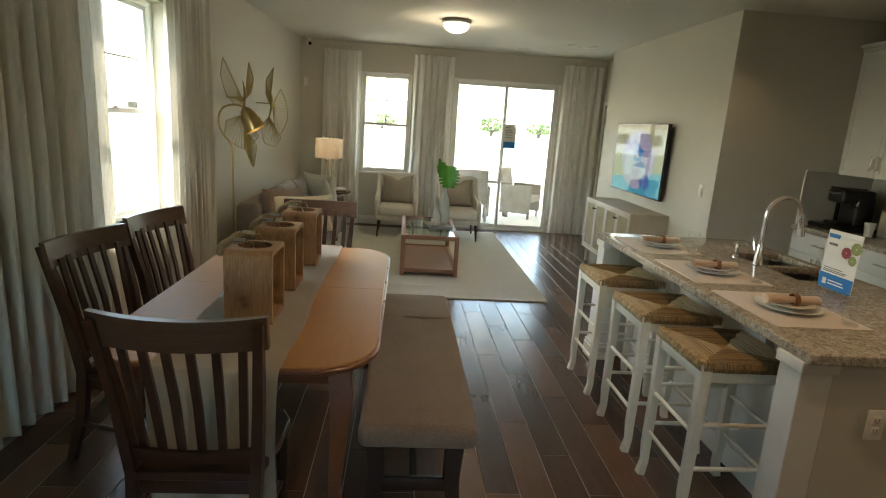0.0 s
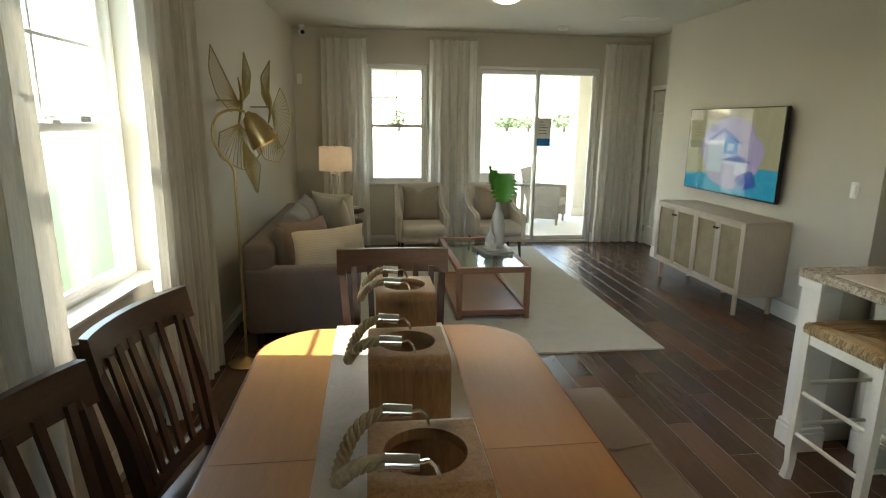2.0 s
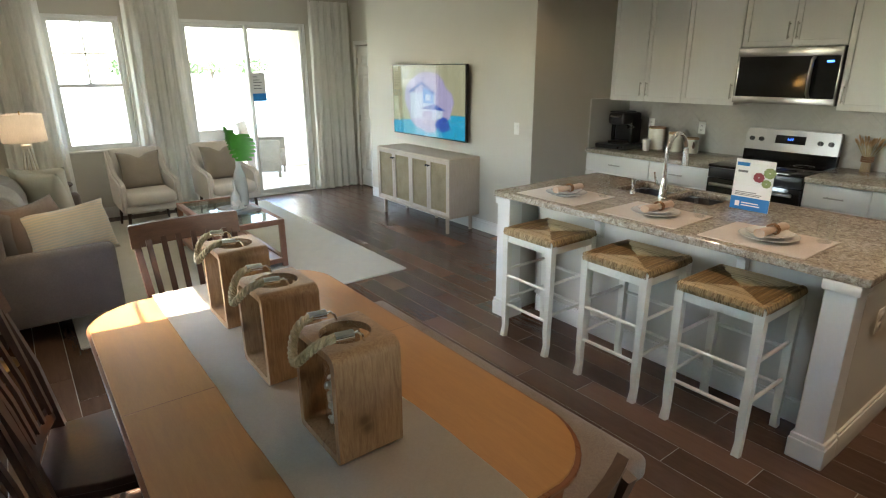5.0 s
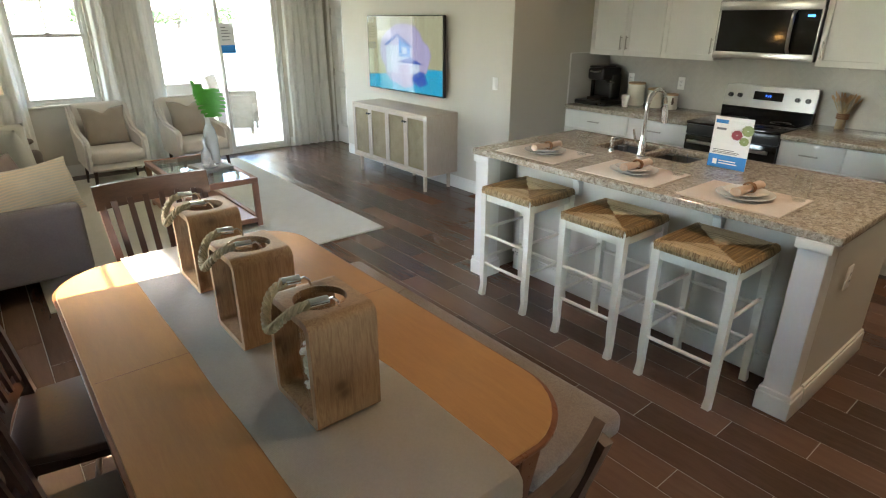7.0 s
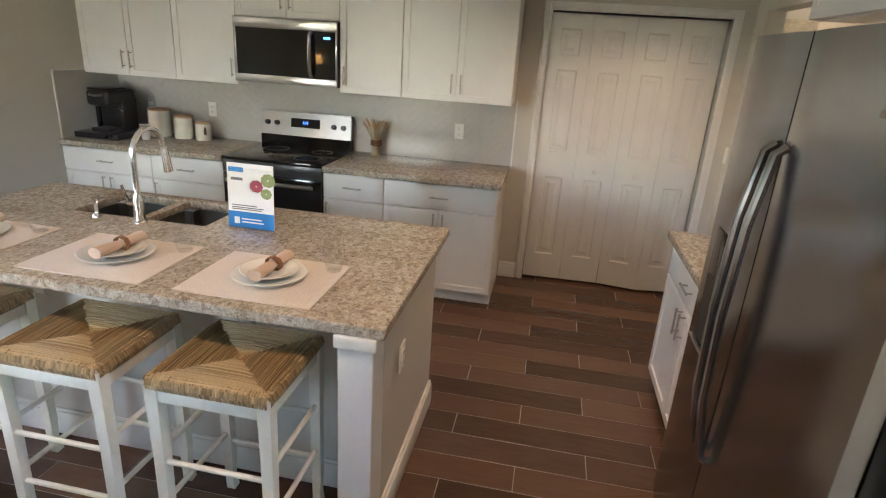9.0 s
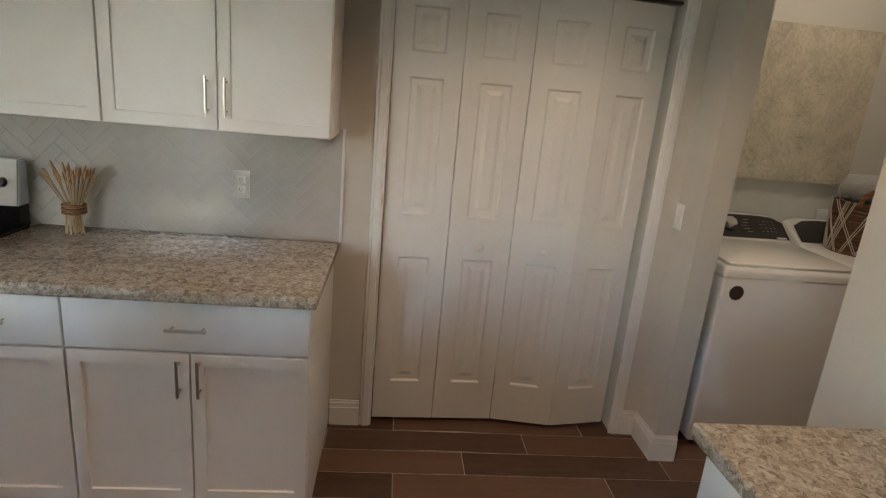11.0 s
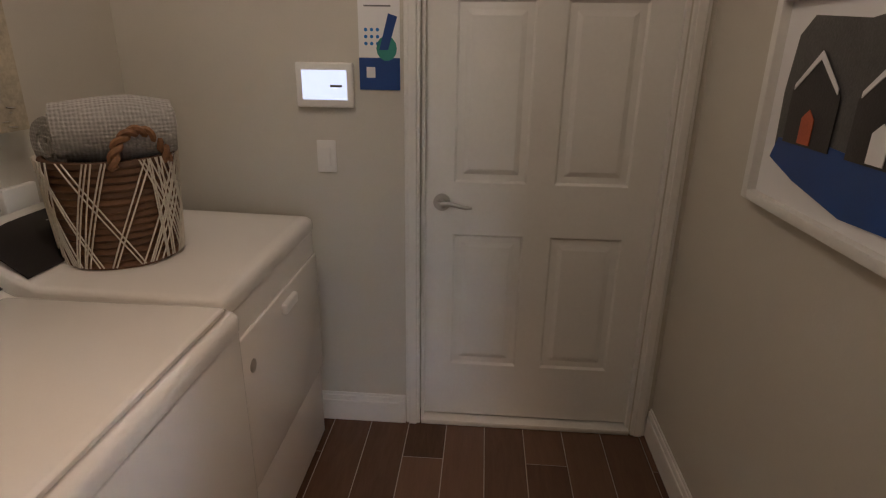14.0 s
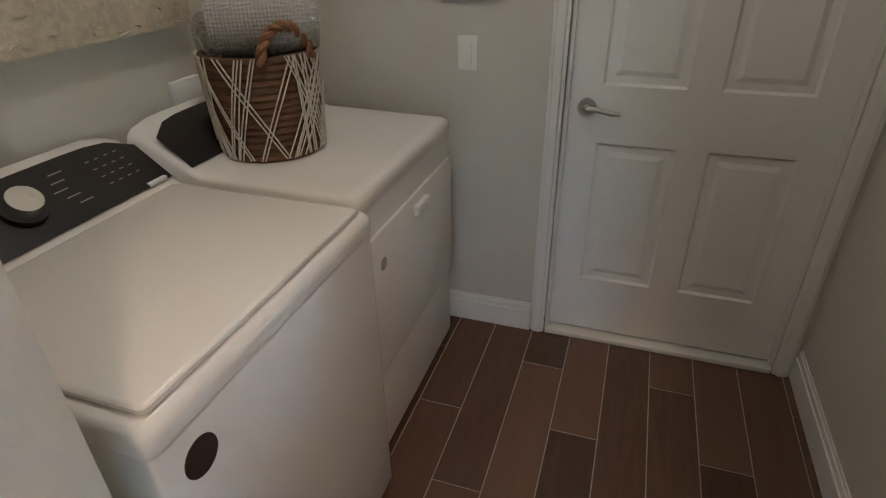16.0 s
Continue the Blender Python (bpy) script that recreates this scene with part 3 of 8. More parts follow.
def raised(bm, u0, v0, u1, v1, depth, put):
    """A moulded panel: a sunk groove and a raised field. put(u, v, d) gives the place of a point d off the face."""
    rings = []
    for inset, d in ((0.0, 0.0), (0.012, -depth), (0.022, -depth), (0.05, -depth * 0.15)):
        rings.append([bm.verts.new(put(u, v, d)) for u, v in ((u0 + inset, v0 + inset), (u1 - inset, v0 + inset), (u1 - inset, v1 - inset), (u0 + inset, v1 - inset))])
    for a, b in zip(rings, rings[1:]):
        for k in range(4):
            bm.faces.new((a[k], a[(k + 1) % 4], b[(k + 1) % 4], b[k]))
    bm.faces.new(rings[-1])


def panelled_slab(w, h, t, panels):
    """A door leaf, local x 0..w, z 0..h, its face at y 0, thickness behind, with moulded panels cut in the face."""
    bm = bmesh.new()
    us = sorted({0.0, w, *(p[0] for p in panels), *(p[2] for p in panels)})
    vs = sorted({0.0, h, *(p[1] for p in panels), *(p[3] for p in panels)})
    put = lambda u, v, d: Vector((u, -d, v))
    for i in range(len(us) - 1):
        for j in range(len(vs) - 1):
            u, v = (us[i] + us[i + 1]) / 2, (vs[j] + vs[j + 1]) / 2
            if any(p[0] < u < p[2] and p[1] < v < p[3] for p in panels):
                continue
            bm.faces.new([bm.verts.new(put(*q, 0)) for q in ((us[i], vs[j]), (us[i + 1], vs[j]), (us[i + 1], vs[j + 1]), (us[i], vs[j + 1]))])
    for p in panels:
        raised(bm, *p, 0.012, put)
    bmesh.ops.remove_doubles(bm, verts=bm.verts, dist=1e-5)
    box(bm, 0, 0.0085, 0, w, t, h)
    for a, b, c, d in ((0, 0, 0, h), (w, 0, w, h)):
        box(bm, a - 0.0005, 0.0004, 0, a + 0.0005, 0.0085, h)
    box(bm, 0, 0.0004, h - 0.001, w, 0.0085, h)
    return bm


# bifold pantry doors: four narrow leaves, slightly folded
leaf_w = 0.297
pan = thing("door_pantry", "white four-leaf bifold pantry door with moulded panels", "door", (KX + 0.035, 1.326, 0.02))
pan["kind"] = "structure"
fold = [(0.0, 0.0), (0.010, -0.297), (0.022, -0.594), (-0.022, -0.889), (0.03, -1.18)]
for k in range(4):
    (x0, y0), (x1, y1) = fold[k], fold[k + 1]
    length = math.hypot(x1 - x0, y1 - y0) - 0.004
    bm = panelled_slab(length, 2.0, 0.032, [(0.075, 0.20, length - 0.075, 0.83), (0.075, 1.03, length - 0.075, 1.62), (0.075, 1.72, length - 0.075, 1.90)])
    ang = math.atan2(y1 - y0, x1 - x0)
    moved(bm, Matrix.Translation((x0, y0, 0)) @ Matrix.Rotation(ang, 4, "Z"))
    leaf = part("door_leaf", bm, TRIM, pan, smooth=0.3)
    if k in (1, 2):
        mid = ((x0 + x1) / 2, (y0 + y1) / 2)
        kb = bmesh.new()
        rod(kb, (mid[0], mid[1], 0.90), (mid[0] - 0.02, mid[1], 0.90), 0.008)
        bmesh.ops.create_uvsphere(kb, u_segments=16, v_segments=10, radius=0.017, matrix=Matrix.Translation((mid[0] - 0.028, mid[1], 0.90)) @ Matrix.Diagonal((0.8, 1, 1, 1)))
        part("knob", kb, TRIM, leaf, "white round knob")
bm = boxes((KX + 0.02, 0.14, 2.022, KX + 0.05, 1.325, 2.034))
structure("pantry_door_track", bm, BLACK, "dark door track")


def six_panel(w, h):
    c, s = 0.115, 0.10
    mid = w / 2
    rows = ((0.24, 0.80), (1.00, 1.62), (1.72, h - 0.12))
    return [(a, z0, b, z1) for z0, z1 in rows for a, b in ((c, mid - s / 2), (mid + s / 2, w - c))]


ld = thing("door_laundry", "white six-panel door, closed", "door", (3.95, LS - 0.035, 0.03), 180)
ld["kind"] = "structure"
part("door_leaf", panelled_slab(0.86, 1.995, 0.035, six_panel(0.86, 1.995)), TRIM, ld, smooth=0.3)
kb = bmesh.new()
rod(kb, (0.072, 0, 0.925), (0.072, -0.012, 0.925), 0.032, seg=24)
rod(kb, (0.072, -0.012, 0.925), (0.072, -0.05, 0.925), 0.013)
tube(kb, [(0.072, -0.048, 0.925), (0.10, -0.05, 0.930), (0.13, -0.05, 0.924), (0.16, -0.052, 0.918), (0.185, -0.056, 0.919)], [0.010, 0.009, 0.008, 0.0075, 0.005])
part("door_handle", kb, NICKEL, ld, "satin nickel lever handle")
structure("threshold", boxes((3.09, LS - 0.06, 0, 3.95, LS + 0.012, 0.022), bevel=0.004), TRIM, "white door sill")
structure("door_stop", boxes((3.086, LS - 0.034, 0, 3.10, LS - 0.012, 2.03), (3.94, LS - 0.034, 0, 3.954, LS - 0.012, 2.03), (3.10, LS - 0.034, 2.016, 3.94, LS - 0.012, 2.03)), TRIM, "white door jamb")

bd = thing("door_bedroom", "white door standing closed in a recess", "door", (3.12, 8.655, 0.012), -90)
bd["kind"] = "structure"
part("door_leaf", panelled_slab(0.69, 2.005, 0.035, six_panel(0.69, 2.005)), TRIM, bd, smooth=0.3)
for z in (0.2, 1.0, 1.8):
    kb = bmesh.new()
    rod(kb, (0.0, -0.012, z - 0.045), (0.0, -0.012, z + 0.045), 0.007)
    box(kb, -0.012, -0.008, z - 0.045, 0.028, -0.002, z + 0.045)
    part("hinge", kb, NICKEL, bd, "nickel hinge")


def window(name, label, w, z0, z1, place, rz):
    """A single-hung window in local x 0..w and z, its frame about y 0, the room at -y."""
    win = thing(name, label, "window", place, rz)
    win["kind"] = "structure"
    mid = z0 + (z1 - z0) * 0.49
    f = 0.035
    part("window_frame", boxes((0, -0.03, z0, f, 0.04, z1), (w - f, -0.03, z0, w, 0.04, z1), (f, -0.03, z0, w - f, 0.04, z0 + f), (f, -0.03, z1 - f, w - f, 0.04, z1), bevel=0.003), VINYL, win)
    s = 0.032
    for nm, a, b, y in (("lower_sash", z0 + f, mid + 0.02, -0.02), ("upper_sash", mid - 0.02, z1 - f, 0.01)):
        sash = part(nm, boxes((f, y - 0.012, a, f + s, y + 0.014, b), (w - f - s, y - 0.012, a, w - f, y + 0.014, b), (f + s, y - 0.012, a, w - f - s, y + 0.014, a + s), (f + s, y - 0.012, b - s, w - f - s, y + 0.014, b), bevel=0.003), VINYL, win)
        g = part("pane", boxes((f + s, y, a + s, w - f - s, y + 0.004, b - s)), GLASS, sash)
        g.visible_shadow = False
        if nm == "upper_sash":
            zz = (a + b) / 2
            part("glazing_bar", boxes((w / 2 - 0.008, y - 0.006, a + s, w / 2 + 0.008, y - 0.001, b - s), (f + s, y - 0.007, zz - 0.008, w / 2 - 0.008, y - 0.001, zz + 0.008), (w / 2 + 0.008, y - 0.007, zz - 0.008, w - f - s, y - 0.001, zz + 0.008)), VINYL, sash)
        else:
            kb = bmesh.new()
            box(kb, w / 2 - 0.03, y - 0.03, b - 0.004, w / 2 + 0.03, y - 0.005, b + 0.012, 0.004)
            part("sash_lock", kb, VINYL, sash)
    return win


window("window_north", "white vinyl single-hung window with glazing bars", 0.759, 0.81, 2.30, (-0.615, NY + 0.10, 0), 0)
ww = window("window_west", "white vinyl single-hung window with glazing bars", 1.15, 0.80, 2.32, (WX - 0.12, 3.32, 0), 90)
ww.matrix_world = ASKEW @ ww.matrix_world
# unseen window behind the start of the walk, added for daylight from the south
window("window_unseen_fill", "white vinyl single-hung window with glazing bars", 1.20, 0.90, 2.10, (0.0, -2.7, 0), 180)
structure("window_sill_west", moved(boxes((WX - 0.09, 3.29, 0.785, WX + 0.035, 4.50, 0.805), bevel=0.005), ASKEW), TRIM, "white window sill")
structure("window_sill_north", boxes((-0.64, NY - 0.03, 0.795, 0.17, NY + 0.07, 0.815), bevel=0.005), TRIM, "white window sill")

sl = thing("door_sliding", "white-framed sliding glass door, closed", "door", (0.78, NY + 0.06, 0))
sl["kind"] = "structure"
part("door_frame", boxes((0, -0.05, 0, 0.04, 0.07, 2.30), (1.59, -0.05, 0, 1.63, 0.07, 2.30), (0.04, -0.05, 2.26, 1.59, 0.07, 2.30), (0.04, -0.05, 0, 1.59, 0.07, 0.03), bevel=0.003), VINYL, sl)
for x0, x1, y in ((0.04, 0.835, 0.02), (0.795, 1.59, -0.02)):
    leaf = part("sliding_panel", boxes((x0, y - 0.015, 0.03, x0 + 0.045, y + 0.015, 2.26), (x1 - 0.045, y - 0.015, 0.03, x1, y + 0.015, 2.26), (x0 + 0.045, y - 0.015, 0.03, x1 - 0.045, y + 0.015, 0.09), (x0 + 0.045, y - 0.015, 2.21, x1 - 0.045, y + 0.015, 2.26), bevel=0.003), VINYL, sl)
    g = part("pane", boxes((x0 + 0.045, y - 0.003, 0.09, x1 - 0.045, y + 0.003, 2.21)), GLASS, leaf)
    g.visible_shadow = False
kb = boxes((0.81, -0.06, 0.95, 0.83, -0.036, 1.15), bevel=0.005)
part("door_handle", kb, VINYL, sl)
sg = thing("door_notice", "white paper notice with a blue foot on the glass door", "notice", (1.605, NY + 0.021, 1.30))
part("sheet", boxes((0, -0.003, 0, 0.185, 0, 0.365)), PAPER, sg)
part("blue_band", boxes((0, -0.005, 0, 0.185, -0.0032, 0.10)), BLUE, sg, "blue printed band")
part("printed_lines", boxes(*[(0.02, -0.005, z, 0.02 + w, -0.0032, z + 0.008) for z, w in ((0.31, 0.06), (0.27, 0.09), (0.24, 0.12), (0.20, 0.10), (0.16, 0.11))]), INK, sg)


def curtain(label, width, height, at, rz, cloth_m, folds=7, depth=0.045, seedv=0):
    """A hanging curtain in local x 0..width, its foot just off the floor, with tab rings and a stub of rod."""
    c = thing("curtain", label, "curtain", at, rz, "ivory curtains")
    bm = bmesh.new()
    nx, nz = folds * 12, 26
    rows = []
    for j in range(nz + 1):
        v = j / nz
        row = []
        for i in range(nx + 1):
            u = i / nx
            ph = u * folds * 2 * math.pi + 0.5 * noise.noise((u * 3 + seedv, v * 1.2, 3.1)) * 2.2
            amp = depth * (0.55 + 0.45 * (1 - v)) * (0.75 + 0.5 * noise.noise((u * 5, v * 0.7, seedv + 9)))
            flare = 1 + 0.05 * (1 - v)
            x = (u - 0.5) * width * flare + width / 2 + 0.012 * noise.noise((u * 4, v * 2.5, seedv))
            y = amp * math.sin(ph) + 0.35 * amp * math.sin(2.3 * ph + seedv)
            row.append(bm.verts.new((x, y, 0.015 + v * (height - 0.015))))
        rows.append(row)
    for a, b in zip(rows, rows[1:]):
        for i in range(nx):
            bm.faces.new((a[i], a[i + 1], b[i + 1], b[i]))
    part("drape", bm, cloth_m, c, smooth=3)
    for k in range(5):
        kb = bmesh.new()
        x = width * (0.06 + 0.22 * k)
        tube(kb, [(x, 0, height - 0.02), (x, 0.01, height + 0.02), (x, 0.0, height + 0.045), (x, -0.012, height + 0.03)], 0.004, 6)
        part("hook", kb, NICKEL, c)
    rb = bmesh.new()
    rod(rb, (-0.03, 0.0, height + 0.04), (width + 0.03, 0.0, height + 0.04), 0.006)
    part("rod", rb, WALL, c, "thin painted curtain rod")
    return c


curtain("floor-length ivory curtain beside the north window", 0.55, 2.57, (-1.16, NY - 0.10, 0), 0, CURT, 5, seedv=1)
curtain("floor-length ivory curtain between window and sliding door", 0.60, 2.58, (0.165, NY - 0.10, 0), 0, CURT, 5, seedv=2)
curtain("floor-length ivory curtain beside the sliding door", 0.60, 2.59, (2.425, NY - 0.10, 0), 0, CURT, 5, seedv=3)
curtain("floor-length ivory striped curtain at the dining window", 1.56, 2.58, ASKEW @ Vector((WX + 0.10, 1.88, 0)), 92.9 - 5.84, CURT_SHADED, 14, 0.05, seedv=4)
curtain("floor-length ivory striped curtain at the dining window", 0.76, 2.58, ASKEW @ Vector((WX + 0.10, 4.28, 0)), 92.9 - 5.84, CURT_SHADED, 8, 0.045, seedv=5)


def wall_plate(kind, at, rz, label, rockers=1):
    """A switch or socket plate, its back at local y 0, facing -y."""
    w = 0.07 + 0.046 * (rockers - 1)
    p = thing(kind, label, kind.replace("_", " "), at, rz)
    part("plate", soft_box(-w / 2, -0.006, -0.058, w / 2, 0, 0.058, 0.003, 2), PLAST, p)
    for k in range(rockers):
        x = (k - (rockers - 1) / 2) * 0.046
        if kind == "light_switch":
            part("rocker", soft_box(x - 0.016, -0.011, -0.033, x + 0.016, -0.005, 0.033, 0.003, 2), PLAST, p)
        else:
            for z in (-0.02, 0.02):
                part("socket", soft_box(x - 0.016, -0.009, z - 0.014, x + 0.016, -0.005, z + 0.014, 0.003, 2), PLAST, p)
                part("slots", boxes((x - 0.008, -0.0098, z - 0.004, x - 0.006, -0.0085, z + 0.006), (x + 0.006, -0.0098, z - 0.004, x + 0.008, -0.0085, z + 0.006), (x - 0.002, -0.0098, z - 0.010, x + 0.002, -0.0085, z - 0.007)), BLACK, p)
    return p


wall_plate("light_switch", (EX, 5.07, 1.145), -90, "white light switch on the greige wall")
wall_plate("light_switch", (4.36 - 0.03, 0.0, 1.14), 180, "white light switch beside the pantry")
wall_plate("light_switch", (4.295, LS, 1.12), 180, "white light switch beside the laundry door")
wall_plate("socket_plate", (1.80, 1.685, 0.645), 0, "white double socket on the island end")
for y in (4.56, 4.0, 1.93):
    wall_plate("socket_plate", (KX - 0.012, y, 1.14), -90, "white socket plate on the backsplash")

# ceiling fittings
cl = thing("ceiling_light", "flush ceiling light with a lit white glass bowl", "ceiling light", (0.57, 6.40, H))
part("base", lathe(bmesh.new(), ((0, 0), (0.155, 0), (0.16, -0.012), (0.155, -0.035), (0.14, -0.04), (0, -0.04))), NICKEL, cl, "nickel ring")
part("bowl", lathe(bmesh.new(), ((0.14, -0.04), (0.135, -0.075), (0.11, -0.105), (0.06, -0.125), (0.0, -0.13))), BULB, cl, "lit white glass bowl")
sd = thing("smoke_detector", "white round smoke detector on the ceiling", "smoke detector", (1.68, 8.22, H))
part("body", lathe(bmesh.new(), ((0, 0), (0.065, 0), (0.068, -0.02), (0.055, -0.035), (0, -0.038))), PLAST, sd)
vt = thing("ceiling_vent", "white slatted ceiling vent", "vent", (2.29, 7.54, H))
part("frame", boxes((-0.19, -0.10, -0.008, 0.19, -0.075, 0), (-0.19, 0.075, -0.008, 0.19, 0.10, 0), (-0.19, -0.075, -0.008, -0.165, 0.075, 0), (0.165, -0.075, -0.008, 0.19, 0.075, 0)), TRIM, vt)
for k in range(9):
    part("slat", boxes((-0.165, -0.07 + k * 0.0165, -0.006, 0.165, -0.06 + k * 0.0165, -0.001)), TRIM, vt)
sc = thing("security_camera", "white and black security camera at the ceiling corner", "camera", (-1.375, 8.70, H))
part("mount", lathe(bmesh.new(), ((0, 0), (0.035, 0), (0.035, -0.02), (0.015, -0.03), (0.012, -0.05), (0, -0.05))), PLAST, sc)
kb = bmesh.new()
rod(kb, (-0.01, 0.03, -0.075), (0.02, -0.045, -0.085), 0.032, seg=20)
part("body", kb, PLAST, sc)
kb = bmesh.new()
rod(kb, (0.02, -0.045, -0.085), (0.0215, -0.049, -0.0855), 0.026, seg=20)
part("lens", kb, BLACKG, sc, "black lens")
ws = thing("motion_sensor", "white motion sensor on the wall corner", "sensor", (-1.43, NY, 2.03))
part("body", soft_box(-0.028, -0.045, 0, 0.028, 0, 0.12, 0.01), PLAST, ws)
for x, y in [(p[0], p[1]) for p, e in CANS]:
    rl = thing("recessed_light", "white recessed ceiling light", "ceiling light", (x, y, H), group="recessed lights")
    part("trim_ring", lathe(bmesh.new(), ((0.075, 0.0), (0.095, 0.0), (0.095, -0.006), (0.075, -0.010)), 24), TRIM, rl)
lfl = thing("laundry_ceiling_light", "white flush ceiling light", "ceiling light", (4.22, -0.80, H))
part("base", lathe(bmesh.new(), ((0, 0), (0.16, 0), (0.165, -0.03), (0.15, -0.06), (0, -0.07)), 28), PLAST, lfl)

# ---- outside ----
structure("ground", boxes((-300, -300, -0.3, 300, 300, -0.22)), GRASS, "dry lawn reaching the horizon")
structure("lawn", boxes((-30, -20, -0.22, -2.3, 60, -0.20)), LAWN, "green lawn beside the house")
structure("pavement", boxes((-2.2, 9.0, -0.22, 4.2, 12.0, -0.03)), CONC, "pale concrete patio slab")
structure("patio_roof", boxes((-2.4, 9.0, 2.62, 4.4, 11.6, 2.9)), STUCCO, "cream stucco patio ceiling")
structure("patio_beam", boxes((-2.4, 11.2, 2.40, 3.45, 11.6, 2.62)), STUCCO, "cream stucco beam along the patio edge")
structure("patio_wall", boxes((3.45, 9.0, -0.22, 3.70, 12.0, 2.62)), STUCCO, "cream stucco side wall")
for x in (-0.72, 3.20):
    col = thing("patio_column", "square cream stucco patio column", "column", (x, 11.35, -0.03), group="patio columns")
    part("shaft", soft_box(-0.19, -0.19, 0, 0.19, 0.19, 2.43, 0.012), STUCCO, col)
    part("plinth", soft_box(-0.23, -0.23, 0, 0.23, 0.23, 0.16, 0.015), STUCCO, col)


def patio_chair(at, rz):
    c = thing("patio_chair", "grey wicker patio armchair on the slab", "chair", at, rz, "patio chairs")
    part("seat", soft_box(-0.28, -0.28, 0.30, 0.28, 0.26, 0.42, 0.03), WICKER, c)
    bm = soft_box(-0.27, -0.03, 0, 0.27, 0.03, 0.52, 0.02)
    moved(bm, Matrix.Translation((0, 0.27, 0.40)) @ Matrix.Rotation(radians(-12), 4, "X"))
    part("backrest", bm, WICKER, c)
    for s in (-1, 1):
        part("arm", soft_box(s * 0.30 - 0.03, -0.28, 0.10, s * 0.30 + 0.03, 0.27, 0.62, 0.02), WICKER, c)
        for y in (-0.24, 0.24):
            part("leg", boxes((s * 0.27 - 0.02, y - 0.02, 0, s * 0.27 + 0.02, y + 0.02, 0.31)), WICKER, c)
    return c


patio_chair((1.30, 10.0, -0.03), 175)
patio_chair((2.35, 10.6, -0.03), 60)
pt = thing("patio_table", "low grey wicker patio table", "table", (1.75, 10.75, -0.03))
part("tabletop", soft_box(-0.35, -0.35, 0.62, 0.35, 0.35, 0.66, 0.01), WICKER, pt)
for sx in (-1, 1):
    for sy in (-1, 1):
        part("leg", boxes((sx * 0.3 - 0.03, sy * 0.3 - 0.03, 0, sx * 0.3 + 0.03, sy * 0.3 + 0.03, 0.62)), WICKER, pt)

rnd = random.Random(7)


def far_tree(x, y, h, w):
    t = thing("tree", "distant green tree beyond the field", "tree", (x, y, -0.22), group="distant trees")
    bm = bmesh.new()
    tube(bm, [(0, 0, 0), (0.1, 0, h * 0.3), (0, 0.1, h * 0.55)], [w * 0.06, w * 0.05, w * 0.03], 6)
    for k in range(5):
        a = k * 1.3
        tube(bm, [(0, 0, h * (0.3 + 0.05 * k)), (math.cos(a) * w * 0.3, math.sin(a) * w * 0.3, h * (0.5 + 0.06 * k))], [w * 0.025, w * 0.01], 5)
    part("trunk", bm, BARK, t)
    vs, fs = [], []
    for k in range(260):
        a, r, z = rnd.uniform(0, 6.283), rnd.uniform(0.1, 1) ** 0.6, rnd.uniform(0.28, 1.0)
        r *= w * 0.55 * math.sqrt(max(0.05, 1 - ((z - 0.6) / 0.45) ** 2))
        c = Vector((math.cos(a) * r, math.sin(a) * r, z * h))
        s = w * rnd.uniform(0.04, 0.09)
        n0 = len(vs)
        for q in range(4):
            vs.append(c + Vector((rnd.uniform(-s, s), rnd.uniform(-s, s), rnd.uniform(-s, s) * 0.8)))
        fs += [(n0, n0 + 1, n0 + 2), (n0 + 1, n0 + 2, n0 + 3), (n0, n0 + 2, n0 + 3)]
    me = bpy.data.meshes.new("crown")
    me.from_pydata(vs, [], fs)
    me.materials.append(TREE)
    cr = new("crown", me)
    cr.parent = t


for k in range(18):
    far_tree(-80 + k * 11 + rnd.uniform(-4, 4), 135 + rnd.uniform(-8, 14), rnd.uniform(3, 5), rnd.uniform(5, 8))
for x, y, s in ((-20, 70, 1.0), (-46, 95, 1.2)):
    hs = thing("far_house", "distant low house with a brown roof", "house", (x, y, -0.22), group="distant houses")
    part("wall", boxes((-7 * s, -4, 0, 7 * s, 4, 3.0)), STUCCO, hs)
    bm = bmesh.new()
    vs = [bm.verts.new(p) for p in ((-7.6 * s, -4.6, 3), (7.6 * s, -4.6, 3), (7.6 * s, 4.6, 3), (-7.6 * s, 4.6, 3), (-4 * s, 0, 5.4), (4 * s, 0, 5.4))]
    for f in ((0, 1, 5, 4), (1, 2, 5), (2, 3, 4, 5), (3, 0, 4), (3, 2, 1, 0)):
        bm.faces.new([vs[i] for i in f])
    part("roof", bm, ROOF, hs)
    for wx in (-4, 0, 4):
        part("window", boxes((wx * s - 0.7, -4.05, 1.0, wx * s + 0.7, -4.0, 2.2)), BLACKG, hs)

# ---- dining corner ----
TX0, TX1, TY0, TY1 = -1.008, 0.022, 1.73, 3.665


def table_outline(inset=0.0):
    """The top's outline: nearly straight long sides, bowed ends and rounded corners."""
    out = []
    cx, cy = (TX0 + TX1) / 2, (TY0 + TY1) / 2
    a, b = (TX1 - TX0) / 2 - inset, (TY1 - TY0) / 2 - inset
    r = 0.20
    for qx, qy, a0 in ((1, 1, 0), (-1, 1, 90), (-1, -1, 180), (1, -1, 270)):
        for k in range(9):
            t = radians(a0 + 90 * k / 8)
            x, y = qx * (a - r) + r * math.cos(t), qy * (b - r) + r * math.sin(t)
            y += (0.0 if abs(y) < b - r else -0.05 * (x / a) ** 2 * (1 if y > 0 else -1))
            out.append((cx + x, cy + y))
    return out


